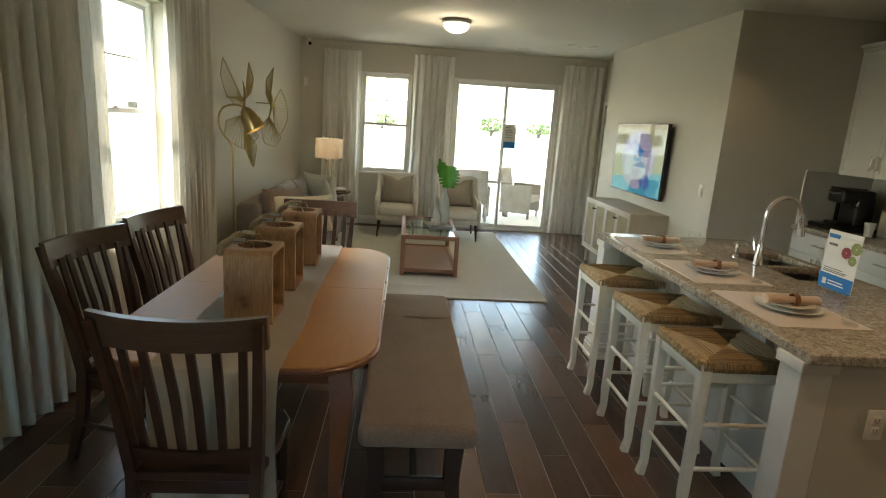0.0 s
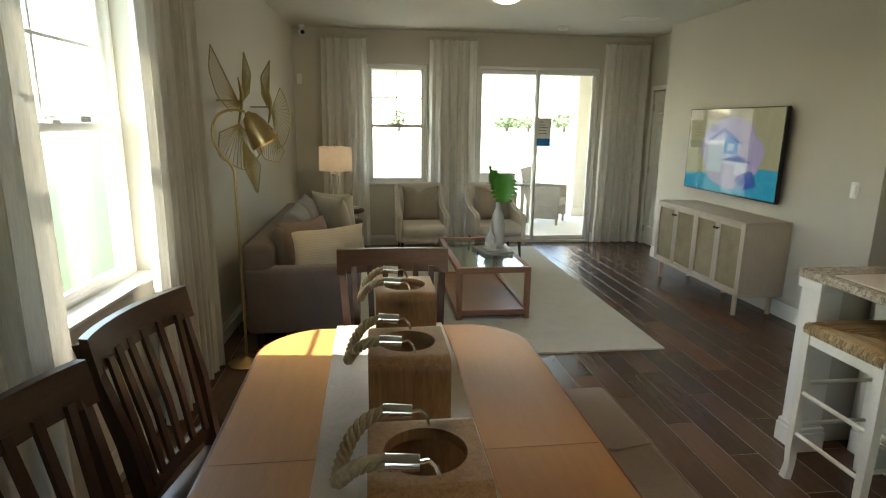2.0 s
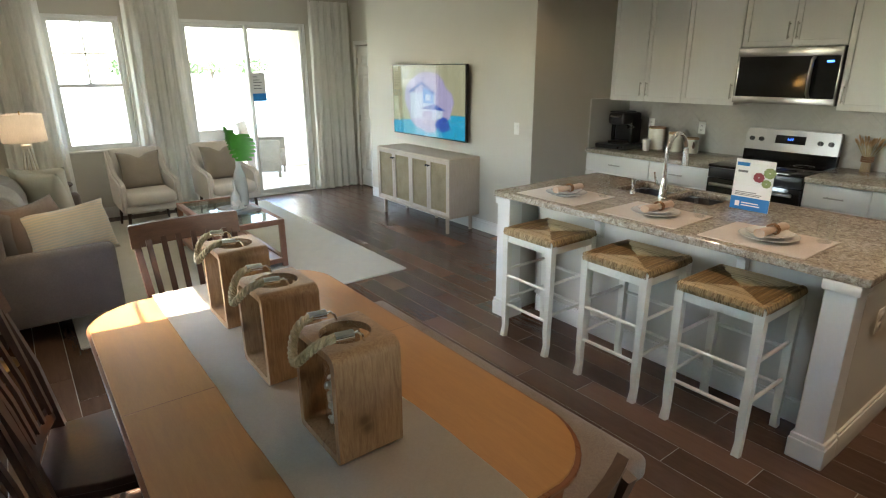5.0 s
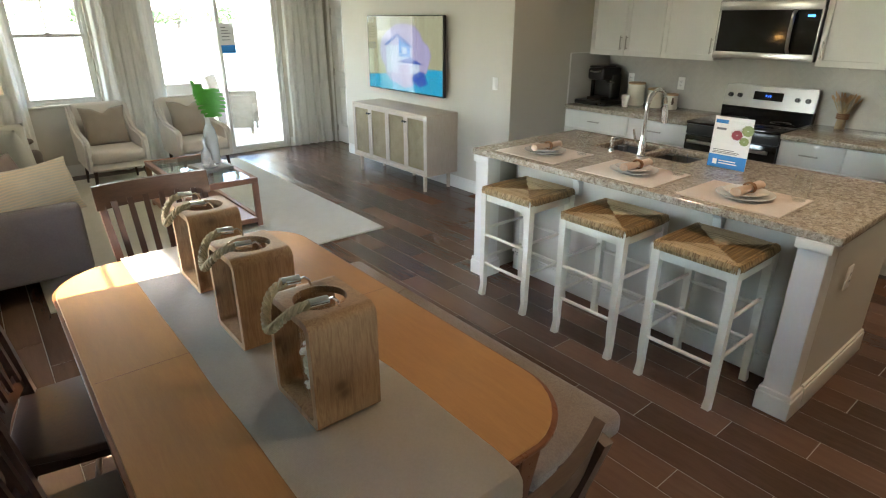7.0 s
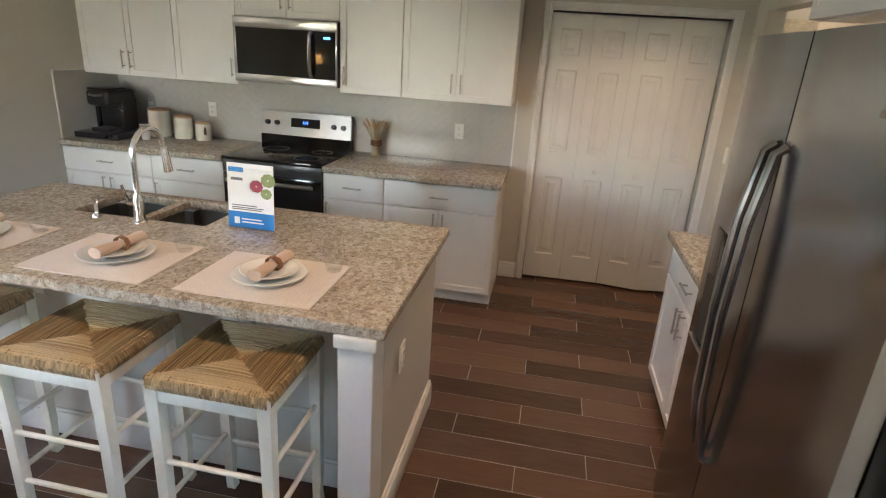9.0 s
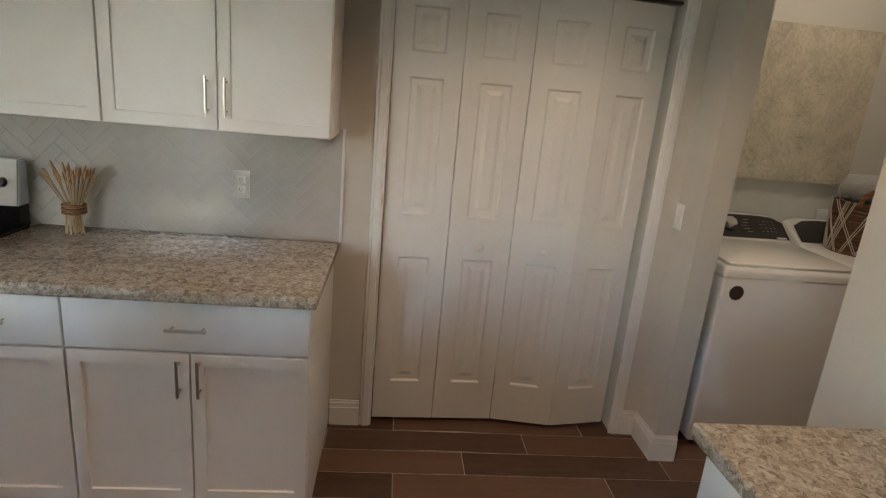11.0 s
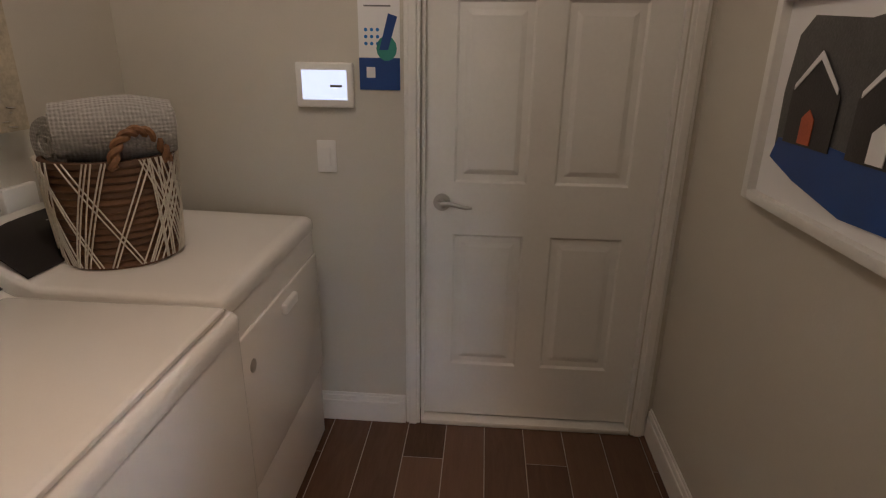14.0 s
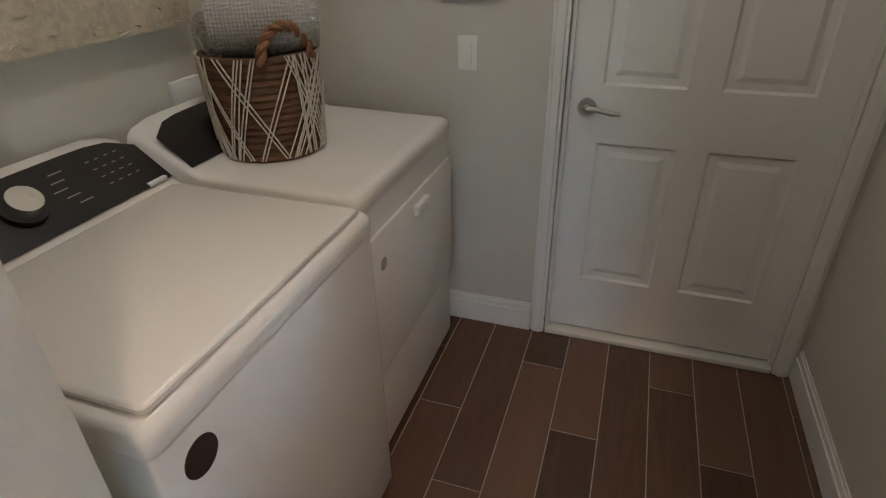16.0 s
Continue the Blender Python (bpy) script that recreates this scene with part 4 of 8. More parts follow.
dt = thing("dining_table", "honey-brown wooden dining table with a dark moulded edge", "table")
bm = bmesh.new()
prism(bm, table_outline(0.012), 0.735, 0.76, 0.004)
part("tabletop", bm, HONEY, dt, "honey-brown tabletop")
bm = bmesh.new()
for inset, z0, z1, bev in ((0.0, 0.738, 0.753, 0.006), (0.012, 0.722, 0.738, 0.004)):
    prism(bm, table_outline(inset), z0, z1)
bmesh.ops.bevel(bm, geom=[e for e in bm.edges if abs(e.verts[0].co.z - e.verts[1].co.z) < 1e-6], offset=0.006, segments=3, profile=0.6, affect="EDGES")
part("moulded_edge", bm, HONEY_RIM, dt, "dark reddish moulded edge")
part("leaf_joint", boxes((TX0 + 0.02, 2.709, 0.7602, TX1 - 0.02, 2.711, 0.7606)), HONEY_RIM, dt)
part("apron", boxes((TX0 + 0.11, TY0 + 0.15, 0.645, TX0 + 0.135, TY1 - 0.15, 0.722), (TX1 - 0.135, TY0 + 0.15, 0.645, TX1 - 0.11, TY1 - 0.15, 0.722), (TX0 + 0.15, TY0 + 0.14, 0.645, TX1 - 0.15, TY0 + 0.165, 0.722), (TX0 + 0.15, TY1 - 0.165, 0.645, TX1 - 0.15, TY1 - 0.14, 0.722), bevel=0.003), HONEY_RIM, dt)
for x, sx in ((TX0 + 0.14, -1), (TX1 - 0.14, 1)):
    for y, sy in ((TY0 + 0.17, -1), (TY1 - 0.17, 1)):
        bm = bmesh.new()
        tube(bm, [(x, y, 0.722), (x + sx * 0.012, y + sy * 0.012, 0.60), (x + sx * 0.002, y + sy * 0.002, 0.42), (x - sx * 0.01, y - sy * 0.01, 0.2), (x + sx * 0.006, y + sy * 0.006, 0.04), (x + sx * 0.012, y + sy * 0.012, 0)],
             [0.062, 0.060, 0.045, 0.034, 0.030, 0.034], 4, (1, 1))
        bmesh.ops.bevel(bm, geom=bm.edges[:], offset=0.006, segments=2, affect="EDGES")
        part("leg", bm, HONEY_RIM, dt, "dark reddish curved leg")

# runner, with a fall over the near end
bm = bmesh.new()
NX, NYY = 24, 150
rows = []
for j in range(NYY + 1):
    v = j / NYY * 2.42
    row = []
    for i in range(NX + 1):
        u = i / NX - 0.5
        wav = 0.010 * noise.noise((v * 2.2, 0.3, 1.0))
        x = -0.515 + u * 0.43 + wav + 0.012 * (u > 0) * math.sin(v * 5) * 0.6
        z = 0.7625 + 0.005 * abs(noise.noise((u * 7, v * 6, 4.0))) + 0.004 * max(0.0, noise.noise((u * 2.5, v * 14, 1.7)))
        if v < 1.935:
            y = 3.655 - v
        else:
            f = v - 1.935
            y = 1.722 - 0.016 * min(1, f / 0.02) - 0.012 * math.sin(u * 14) * min(1, f / 0.15)
            z = 0.7625 - f
        row.append(bm.verts.new((x, y, z)))
    rows.append(row)
for a, b in zip(rows, rows[1:]):
    for i in range(NX):
        bm.faces.new((a[i], a[i + 1], b[i + 1], b[i]))
g = bmesh.ops.solidify(bm, geom=bm.faces[:], thickness=-0.002)
single("table_runner", bm, RUNNER, "beige linen runner hanging over the table end", "table runner")


def dining_chair(label, at, rz):
    """A slatted chair that faces local +y; the top rail is curved."""
    c = thing("dining_chair", label, "chair", at, rz, "chairs round the dining table")
    bm = bmesh.new()
    outline = [(-0.20, -0.20), (0.20, -0.20), (0.235, 0.0), (0.235, 0.16), (0.20, 0.225), (-0.20, 0.225), (-0.235, 0.16), (-0.235, 0.0)]
    prism(bm, outline, 0.42, 0.452, 0.008)
    part("seat", bm, DARKW, c, "dark wooden saddle seat")
    part("seat_frame", boxes((-0.19, 0.165, 0.365, 0.19, 0.185, 0.42), (-0.19, -0.185, 0.365, 0.19, -0.165, 0.42), (-0.195, -0.165, 0.365, -0.175, 0.165, 0.42), (0.175, -0.165, 0.365, 0.195, 0.165, 0.42), bevel=0.002), DARKW, c)
    for s in (-1, 1):
        bm = bmesh.new()
        tube(bm, [(s * 0.195, 0.175, 0.42), (s * 0.198, 0.18, 0.28), (s * 0.205, 0.185, 0.0)], [0.027, 0.024, 0.018], 8)
        part("front_leg", bm, DARKW, c)
        bm = bmesh.new()
        tube(bm, [(s * 0.19, -0.27, 0.0), (s * 0.19, -0.20, 0.25), (s * 0.195, -0.175, 0.44), (s * 0.212, -0.215, 0.70), (s * 0.232, -0.295, 1.00)], [0.022, 0.027, 0.03, 0.027, 0.022], 4, (0.85, 1.15))
        part("back_post", bm, DARKW, c)
        bm = bmesh.new()
        rod(bm, (s * 0.20, 0.178, 0.17), (s * 0.19, -0.215, 0.19), 0.011)
        part("side_stretcher", bm, DARKW, c)
    bm = bmesh.new()
    rod(bm, (-0.198, 0.0, 0.18), (0.198, 0.0, 0.18), 0.011)
    part("middle_stretcher", bm, DARKW, c)

    def rail(z0, z1, half, y_at, bow, thick, lean):
        bm = bmesh.new()
        n = 14
        ring = []
        for k in range(n + 1):
            u = 2 * k / n - 1
            y = y_at - bow * (1 - u * u)
            dz = -0.006 * (1 - u * u)
            ring.append([bm.verts.new(p) for p in ((u * half, y + thick / 2, z0), (u * half, y - thick / 2, z0), (u * half, y - thick / 2 - lean, z1 + dz), (u * half, y + thick / 2 - lean, z1 + dz))])
        for a, b in zip(ring, ring[1:]):
            for k in range(4):
                bm.faces.new((a[k], a[(k + 1) % 4], b[(k + 1) % 4], b[k]))
        bm.faces.new(ring[0])
        bm.faces.new(ring[-1])
        bmesh.ops.bevel(bm, geom=[e for e in bm.edges if len(e.link_faces) == 2 and e.calc_face_angle(0) > 1.0], offset=0.007, segments=2, affect="EDGES")
        return bm
    part("top_rail", rail(0.910, 1.018, 0.252, -0.252, 0.050, 0.026, 0.022), CHAIRL, c, "curved brown top rail")
    part("lower_rail", rail(0.49, 0.54, 0.20, -0.18, 0.02, 0.02, 0.01), DARKW, c)
    for k in range(6):
        u = (k - 2.5) / 2.5
        x = u * 0.155
        bm = bmesh.new()
        tube(bm, [(x, -0.20 + 0.02 * u * u, 0.53), (x * 1.06, -0.232 + 0.02 * u * u, 0.70), (x * 1.14, -0.30 + 0.04 * u * u, 0.94)], [0.016, 0.017, 0.016], 4, (1.1, 0.55))
        part("slat", bm, DARKW, c)
    return c


dining_chair("dark wooden slat-back dining chair at the table end", (-0.545, 1.81, 0), 0)
dining_chair("dark wooden slat-back dining chair below the window", (-1.022, 3.115, 0), -101)
dining_chair("dark wooden slat-back dining chair below the window", (-1.055, 2.49, 0), -100)
dining_chair("dark wooden slat-back dining chair facing the living area", (-0.49, 3.675, 0), 180)

bn = thing("dining_bench", "taupe upholstered bench with dark wooden legs", "bench")
bm = soft_box(-0.045, 1.88, 0.375, 0.415, 3.60, 0.475, 0.035, 4)
part("cushion", bm, BENCHC, bn, "taupe woven bench pad")
bm = bmesh.new()
tube(bm, [(0.12, 3.12, 0.476), (0.25, 3.10, 0.479), (0.395, 3.13, 0.475)], [0.004, 0.007, 0.003], 6)
part("crease", bm, BENCHC, bn)
for x, sx in ((0.02, -1), (0.34, 1)):
    for y, sy in ((2.0, -1), (3.49, 1)):
        bm = bmesh.new()
        tube(bm, [(x, y, 0.38), (x - sx * 0.008, y, 0.2), (x + sx * 0.01, y + sy * 0.01, 0.0)], [0.052, 0.045, 0.036], 4, (1, 1))
        part("leg", bm, LEGBLK, bn)
for y in (2.0, 3.49):
    part("end_stretcher", boxes((0.04, y - 0.014, 0.13, 0.32, y + 0.014, 0.185), bevel=0.004), LEGBLK, bn)
part("long_stretcher", boxes((0.165, 2.01, 0.13, 0.195, 3.48, 0.18), bevel=0.004), LEGBLK, bn)


def lantern(at, rz=0, seedv=0):
    """A bent-wood lantern open at two sides, with a glass tube of pebbles and a rope handle."""
    L = thing("wooden_lantern", "pale wooden candle lantern with rope handle and glass", "lantern", at, rz, "lanterns along the runner")
    w, d, h, th = 0.185, 0.235, 0.30, 0.020
    bm = bmesh.new()
    r = 0.030

    def loop(dd, hh, z_off, rr):
        pts = []
        for cx, cz, a0 in ((dd / 2 - rr, hh - rr, 0), (-dd / 2 + rr, hh - rr, 90), (-dd / 2 + 0.012, 0.012, 180), (dd / 2 - 0.012, 0.012, 270)):
            q = rr if a0 < 180 else 0.012
            for k in range(7):
                t = radians(a0 + 15 * k)
                pts.append((cx + q * math.cos(t), z_off + cz + q * math.sin(t)))
        return pts
    outer, inner = loop(d, h, 0, r), loop(d - 2 * th, h - 2 * th, th, r - th * 0.6)
    vo = [[bm.verts.new((s * w / 2, y, z)) for y, z in outer] for s in (-1, 1)]
    vi = [[bm.verts.new((s * w / 2, y, z)) for y, z in inner] for s in (-1, 1)]
    n = len(outer)
    hole_r = 0.068
    for k in range(n):
        m = (k + 1) % n
        ztop = outer[k][1] > h - 1e-4 and outer[m][1] > h - 1e-4
        for s in (0, 1):
            bm.faces.new((vo[s][k], vo[s][m], vi[s][m], vi[s][k]))
        if not ztop:
            bm.faces.new((vo[0][k], vo[0][m], vo[1][m], vo[1][k]))
        if not (ztop and inner[k][1] > h - th - 1e-4):
            bm.faces.new((vi[0][k], vi[0][m], vi[1][m], vi[1][k]))
    y0, y1 = -(d / 2 - r), d / 2 - r
    for z, flip in ((h, 0), (h - th, 1)):
        cyc = []
        seg = 32
        for k in range(seg):
            a = 2 * math.pi * k / seg
            c, s_ = math.cos(a), math.sin(a)
            k_out = min((w / 2) / max(abs(c), 1e-6), y1 / max(abs(s_), 1e-6))
            cyc.append((bm.verts.new((hole_r * c, hole_r * s_, z)), bm.verts.new((k_out * c, k_out * s_, z))))
        for k in range(seg):
            a, b = cyc[k], cyc[(k + 1) % seg]
            bm.faces.new((a[0], b[0], b[1], a[1]))
            pa, pb = a[1].co, b[1].co
            if abs(pa.x - pb.x) > 1e-5 and abs(pa.y - pb.y) > 1e-5:
                bm.faces.new((a[1], b[1], bm.verts.new((math.copysign(w / 2, pa.x), math.copysign(y1, pa.y), z))))
        if flip == 0:
            top_ring = [q[0] for q in cyc]
        else:
            for k in range(seg):
                bm.faces.new((top_ring[k], top_ring[(k + 1) % seg], cyc[(k + 1) % seg][0], cyc[k][0]))
    bmesh.ops.remove_doubles(bm, verts=bm.verts, dist=1e-5)
    part("wooden_frame", bm, LANTERNW, L, "pale bent wooden frame with knots")
    gb = bmesh.new()
    lathe(gb, ((0.0, 0.021), (0.060, 0.021), (0.065, 0.028), (0.065, h + 0.003), (0.062, h + 0.003), (0.062, 0.028), (0.0, 0.025)), 28)
    gl = part("glass_tube", gb, STEMG, L, "clear glass cylinder")
    gl.visible_shadow = False
    pb = bmesh.new()
    rr = random.Random(31 + seedv)
    for k in range(210):
        a, q = rr.uniform(0, 6.283), 0.055 * math.sqrt(rr.random())
        s = rr.uniform(0.008, 0.013)
        bmesh.ops.create_icosphere(pb, subdivisions=1, radius=s, matrix=Matrix.Translation((math.cos(a) * q, math.sin(a) * q, 0.036 + 0.14 * (k / 210))) @ Euler((rr.uniform(0, 3), rr.uniform(0, 3), 0)).to_matrix().to_4x4() @ Matrix.Diagonal((1, 0.75, 0.65, 1)))
    tagged(part("pebbles", pb, PEBB, L, "white pebbles"), kind="stuff")
    cb = bmesh.new()
    rod(cb, (0, 0, 0.15), (0, 0, 0.225), 0.024, seg=20)
    part("candle", cb, PLAST, L, "white pillar candle")
    # rope: three strands round a loop that hangs over the open side
    pts = []
    for k in range(25):
        u = k / 24
        y = -0.075 + 0.15 * u
        bulge = math.sin(math.pi * u)
        pts.append(Vector((-0.055 - 0.085 * bulge ** 0.7, y * (1 + 0.25 * bulge), h + 0.012 + 0.018 * abs(math.cos(math.pi * u)) - 0.055 * bulge ** 2)))
    rb = bmesh.new()
    for strand in range(3):
        q = []
        for k in range(73):
            f = k / 72 * 24
            i = min(23, int(f))
            p = pts[i].lerp(pts[i + 1], f - i)
            dirv = (pts[i + 1] - pts[i]).normalized()
            side = dirv.cross(Vector((0, 0, 1))).normalized()
            up = side.cross(dirv)
            a = k * 0.62 + strand * 2.094
            q.append(p + side * 0.007 * math.cos(a) + up * 0.007 * math.sin(a))
        tube(rb, q, 0.0062, 6)
    part("rope_handle", rb, ROPE, L, "braided jute rope")
    for s in (0, -1):
        e = pts[s]
        fb = bmesh.new()
        rod(fb, e + Vector((-0.012, 0, 0.002)), e + Vector((0.038, 0, -0.002)), 0.0125, seg=18)
        part("ferrule", fb, CHROME, L, "chrome rope ferrule")
        hb = bmesh.new()
        tube(hb, [e + Vector((0.038, 0, -0.002)), e + Vector((0.052, 0, 0.0)), e + Vector((0.064, 0, -0.012)), (e.x + 0.07, e.y, h - 0.002)], 0.0035, 6)
        part("hook", hb, CHROME, L)
    return L


lantern((-0.505, 2.235, 0.768), 0, 0)
lantern((-0.505, 2.705, 0.768), 0, 1)
lantern((-0.482, 3.195, 0.768), 0, 2)

# ---- living area ----
bm = bmesh.new()
nx, ny = 60, 80
rx0, rx1, ry0, ry1 = -0.99, 1.51, 5.03, 8.50
grid = [[bm.verts.new((rx0 + (rx1 - rx0) * i / nx + 0.006 * noise.noise((j * 0.4, 0, 1)) * (i in (0, nx)), ry0 + (ry1 - ry0) * j / ny + 0.006 * noise.noise((i * 0.4, 2, 1)) * (j in (0, ny)),
                      0.013 + 0.0035 * noise.noise((i * 0.9, j * 0.9, 0)) + (0.012 * math.exp(-((j - 9 - 1.5 * math.sin(i * 0.15)) ** 2) / 1.2) if 22 < i < 44 else 0))) for j in range(ny + 1)] for i in range(nx + 1)]
for i in range(nx):
    for j in range(ny):
        bm.faces.new((grid[i][j], grid[i + 1][j], grid[i + 1][j + 1], grid[i][j + 1]))
g = bmesh.ops.extrude_edge_only(bm, edges=[e for e in bm.edges if len(e.link_faces) == 1])
for v in g["geom"]:
    if isinstance(v, bmesh.types.BMVert):
        v.co.z = 0.0005
single("area_rug", bm, RUGM, "large cream woven rug under the coffee table", "rug")

so = thing("sofa", "grey-beige three-seat sofa against the wall", "sofa")
part("base", soft_box(-1.44, 5.27, 0.13, -0.70, 7.40, 0.29, 0.03), SOFAC, so)
part("back", soft_box(-1.46, 5.26, 0.13, -1.26, 7.41, 0.76, 0.05, 4), SOFAC, so)
for y0, y1 in ((5.25, 5.385), (7.285, 7.42)):
    part("arm", soft_box(-1.45, y0, 0.13, -0.67, y1, 0.605, 0.04, 4), SOFAC, so)
for k in range(3):
    y0 = 5.39 + k * 0.632
    part("seat_cushion", soft_box(-1.28, y0, 0.285, -0.675, y0 + 0.628, 0.435, 0.045, 4), SOFAC, so)
    bm = moved(cushion(0.62, 0.46, 0.24, 0.36, 18, k), Matrix.Translation((-1.20, y0 + 0.315, 0.64)) @ Matrix.Rotation(radians(90), 4, "Z") @ Matrix.Rotation(radians(78), 4, "X"))
    part("back_cushion", bm, SOFAC if k == 0 else SOFAB, so, smooth=3)
for y in (5.34, 7.33):
    for x in (-1.38, -0.76):
        fb = bmesh.new()
        rod(fb, (x, y, 0), (x, y, 0.14), 0.018, 0.024)
        part("foot", fb, LEGBLK, so)


def pillow(label, mat, w, h, at, turn, lean, group="sofa pillows", thick=0.20, seedv=0, spin=0, notch=0.0):
    bm = moved(cushion(w, h, thick, 0.5, 20, seedv, notch), pose(0, 0, 0, 90, 0, 0) @ pose(0, 0, 0, 0, 0, spin))
    ob = new("throw_pillow", mesh_of("throw_pillow", bm, mat, 3))
    ob.matrix_world = pose(*at, 0, 0, turn) @ pose(0, 0, 0, lean, 0, 0)
    return tagged(ob, label, "pillow", group)


pillow("brown plain pillow against the sofa arm", PILB, 0.50, 0.46, (-1.06, 5.60, 0.66), 52, -14, seedv=3)
pillow("cream and gold striped lumbar pillow on the sofa", PILS, 0.62, 0.38, (-0.89, 5.56, 0.645), 30, -18, seedv=5, thick=0.25)
pillow("cream square pillow on the sofa", PILW, 0.47, 0.47, (-0.94, 7.02, 0.655), 128, -16, seedv=7)
pillow("cream textured pillow leaning on the sofa arm", PILW, 0.48, 0.48, (-0.95, 7.19, 0.665), 150, -12, seedv=9)

# round side table, lamp and books
st = thing("side_table", "round dark wooden side table beside the sofa", "side table", (-0.95, 8.10, 0))
part("tabletop", lathe(bmesh.new(), ((0, 0.555), (0.28, 0.555), (0.29, 0.565), (0.285, 0.577), (0, 0.577)), 36), CHAIRL, st)
for k in range(3):
    a = k * 2.094 + 0.4
    lb = bmesh.new()
    rod(lb, (math.cos(a) * 0.2, math.sin(a) * 0.2, 0), (math.cos(a) * 0.12, math.sin(a) * 0.12, 0.557), 0.012, 0.016)
    part("leg", lb, DARKW, st)
tl = thing("table_lamp", "table lamp with a lit cream drum shade", "table lamp", (-0.985, 8.14, 0.577))
part("base", lathe(bmesh.new(), ((0, 0), (0.075, 0), (0.078, 0.02), (0.06, 0.03), (0, 0.03)), 24), CERAM, tl)
for k in range(4):
    a = k * math.pi / 2 + 0.3
    lb = bmesh.new()
    tube(lb, [(math.cos(a) * 0.075, math.sin(a) * 0.075, 0.02), (math.cos(a) * 0.05, math.sin(a) * 0.05, 0.22), (math.cos(a) * 0.03, math.sin(a) * 0.03, 0.40)], [0.013, 0.012, 0.010], 8)
    part("strut", lb, CERAM, tl)
part("collar", lathe(bmesh.new(), ((0, 0.39), (0.045, 0.39), (0.045, 0.42), (0.012, 0.43), (0.010, 0.52), (0, 0.52)), 20), CERAM, tl)
part("shade", lathe(bmesh.new(), ((0.193, 0.455), (0.185, 0.725), (0.182, 0.725), (0.190, 0.455)), 40), SHADE, tl, "lit cream drum shade")
part("finial", lathe(bmesh.new(), ((0, 0.70), (0.005, 0.70), (0.005, 0.735), (0.011, 0.745), (0, 0.757)), 12), BRASS, tl)
for k, (c, sz) in enumerate(((PILB, 0.20), (PAPER, 0.18))):
    bk = thing("book", "closed hardback book on the side table", "book", (-0.83, 7.97, 0.5775 + k * 0.028), 20 + 14 * k, "stacked books")
    part("cover", soft_box(-sz / 2, -0.07, 0, sz / 2, 0.07, 0.027, 0.003), c, bk)

# arched brass floor lamp
fl = thing("floor_lamp", "arched brass floor lamp with a bell shade", "floor lamp", (-1.42, 5.08, 0))
part("base", lathe(bmesh.new(), ((0, 0), (0.115, 0), (0.12, 0.008), (0.10, 0.022), (0.03, 0.035), (0.014, 0.05), (0, 0.05)), 32), BRASS, fl)
pts = [(0, 0, 0.04), (0, 0, 0.7), (0, 0, 1.20), (0.0, 0, 1.28), (-0.035, 0, 1.345), (-0.09, 0, 1.40), (-0.115, 0, 1.47), (-0.115, 0, 1.545), (-0.085, 0, 1.61), (-0.03, 0, 1.64), (0.03, 0, 1.647), (0.085, 0, 1.635)]
sm = [Vector(p) for p in pts]
for _ in range(2):
    nxt = [sm[0]]
    for a, b in zip(sm, sm[1:]):
        nxt += [a.lerp(b, 0.25), a.lerp(b, 0.75)]
    sm = nxt + [sm[-1]]
part("pole", tube(bmesh.new(), sm, 0.0085, 10), BRASS, fl)
sb = bmesh.new()
lathe(sb, ((0.0, 0.0), (0.018, 0.0), (0.022, -0.012), (0.045, -0.03), (0.066, -0.08), (0.082, -0.16), (0.090, -0.215), (0.086, -0.215), (0.078, -0.16), (0.062, -0.08), (0.04, -0.033), (0.0, -0.02)), 36)
moved(sb, Matrix.Translation((0.095, 0, 1.632)) @ Matrix.Rotation(radians(-30), 4, "Y"))
part("shade", sb, BRASS, fl, "polished brass bell shade")

# bird sculptures of gold wire on the west wall


def wire_fan(bm, hub, arc, n, r=0.0026):
    """Spokes from a hub to points along a smooth arc, and the arc's rim."""
    rim = []
    for k in range(n + 1):
        u = k / n * (len(arc) - 1)
        i = min(len(arc) - 2, int(u))
        rim.append(Vector(arc[i]).lerp(Vector(arc[i + 1]), u - i))
    for _ in range(2):
        rim = [rim[0]] + [(rim[i - 1] + rim[i] * 2 + rim[i + 1]) / 4 for i in range(1, len(rim) - 1)] + [rim[-1]]
    for p in rim:
        rod(bm, hub, p, r, seg=4, caps=False)
    tube(bm, [hub, *rim, hub], r * 1.7, 5)


def bird(at, wings):
    """wings: name, hub and the rim's arc, in x off the wall, y along it and z."""
    b = thing("wall_sculpture", "gold wire bird sculpture on the wall", "wall art", at, 0, "wire birds")
    for name, hub, arc in wings:
        bm = bmesh.new()
        wire_fan(bm, Vector(hub), arc, 18)
        tagged(part(name, bm, GOLDW, b, "fan of gold wires"), kind="stuff")
    bm = bmesh.new()
    tube(bm, [(0.12, 0, 0.16), (0.14, 0, 0.05), (0.13, 0.01, -0.05), (0.10, 0.01, -0.18)], [0.004, 0.014, 0.013, 0.004], 8)
    part("body", bm, GOLDW, b)
    bm = bmesh.new()
    rod(bm, (-0.035, 0, 0), (0.13, 0, 0), 0.006)
    part("wall_pin", bm, GOLDW, b)
    return b


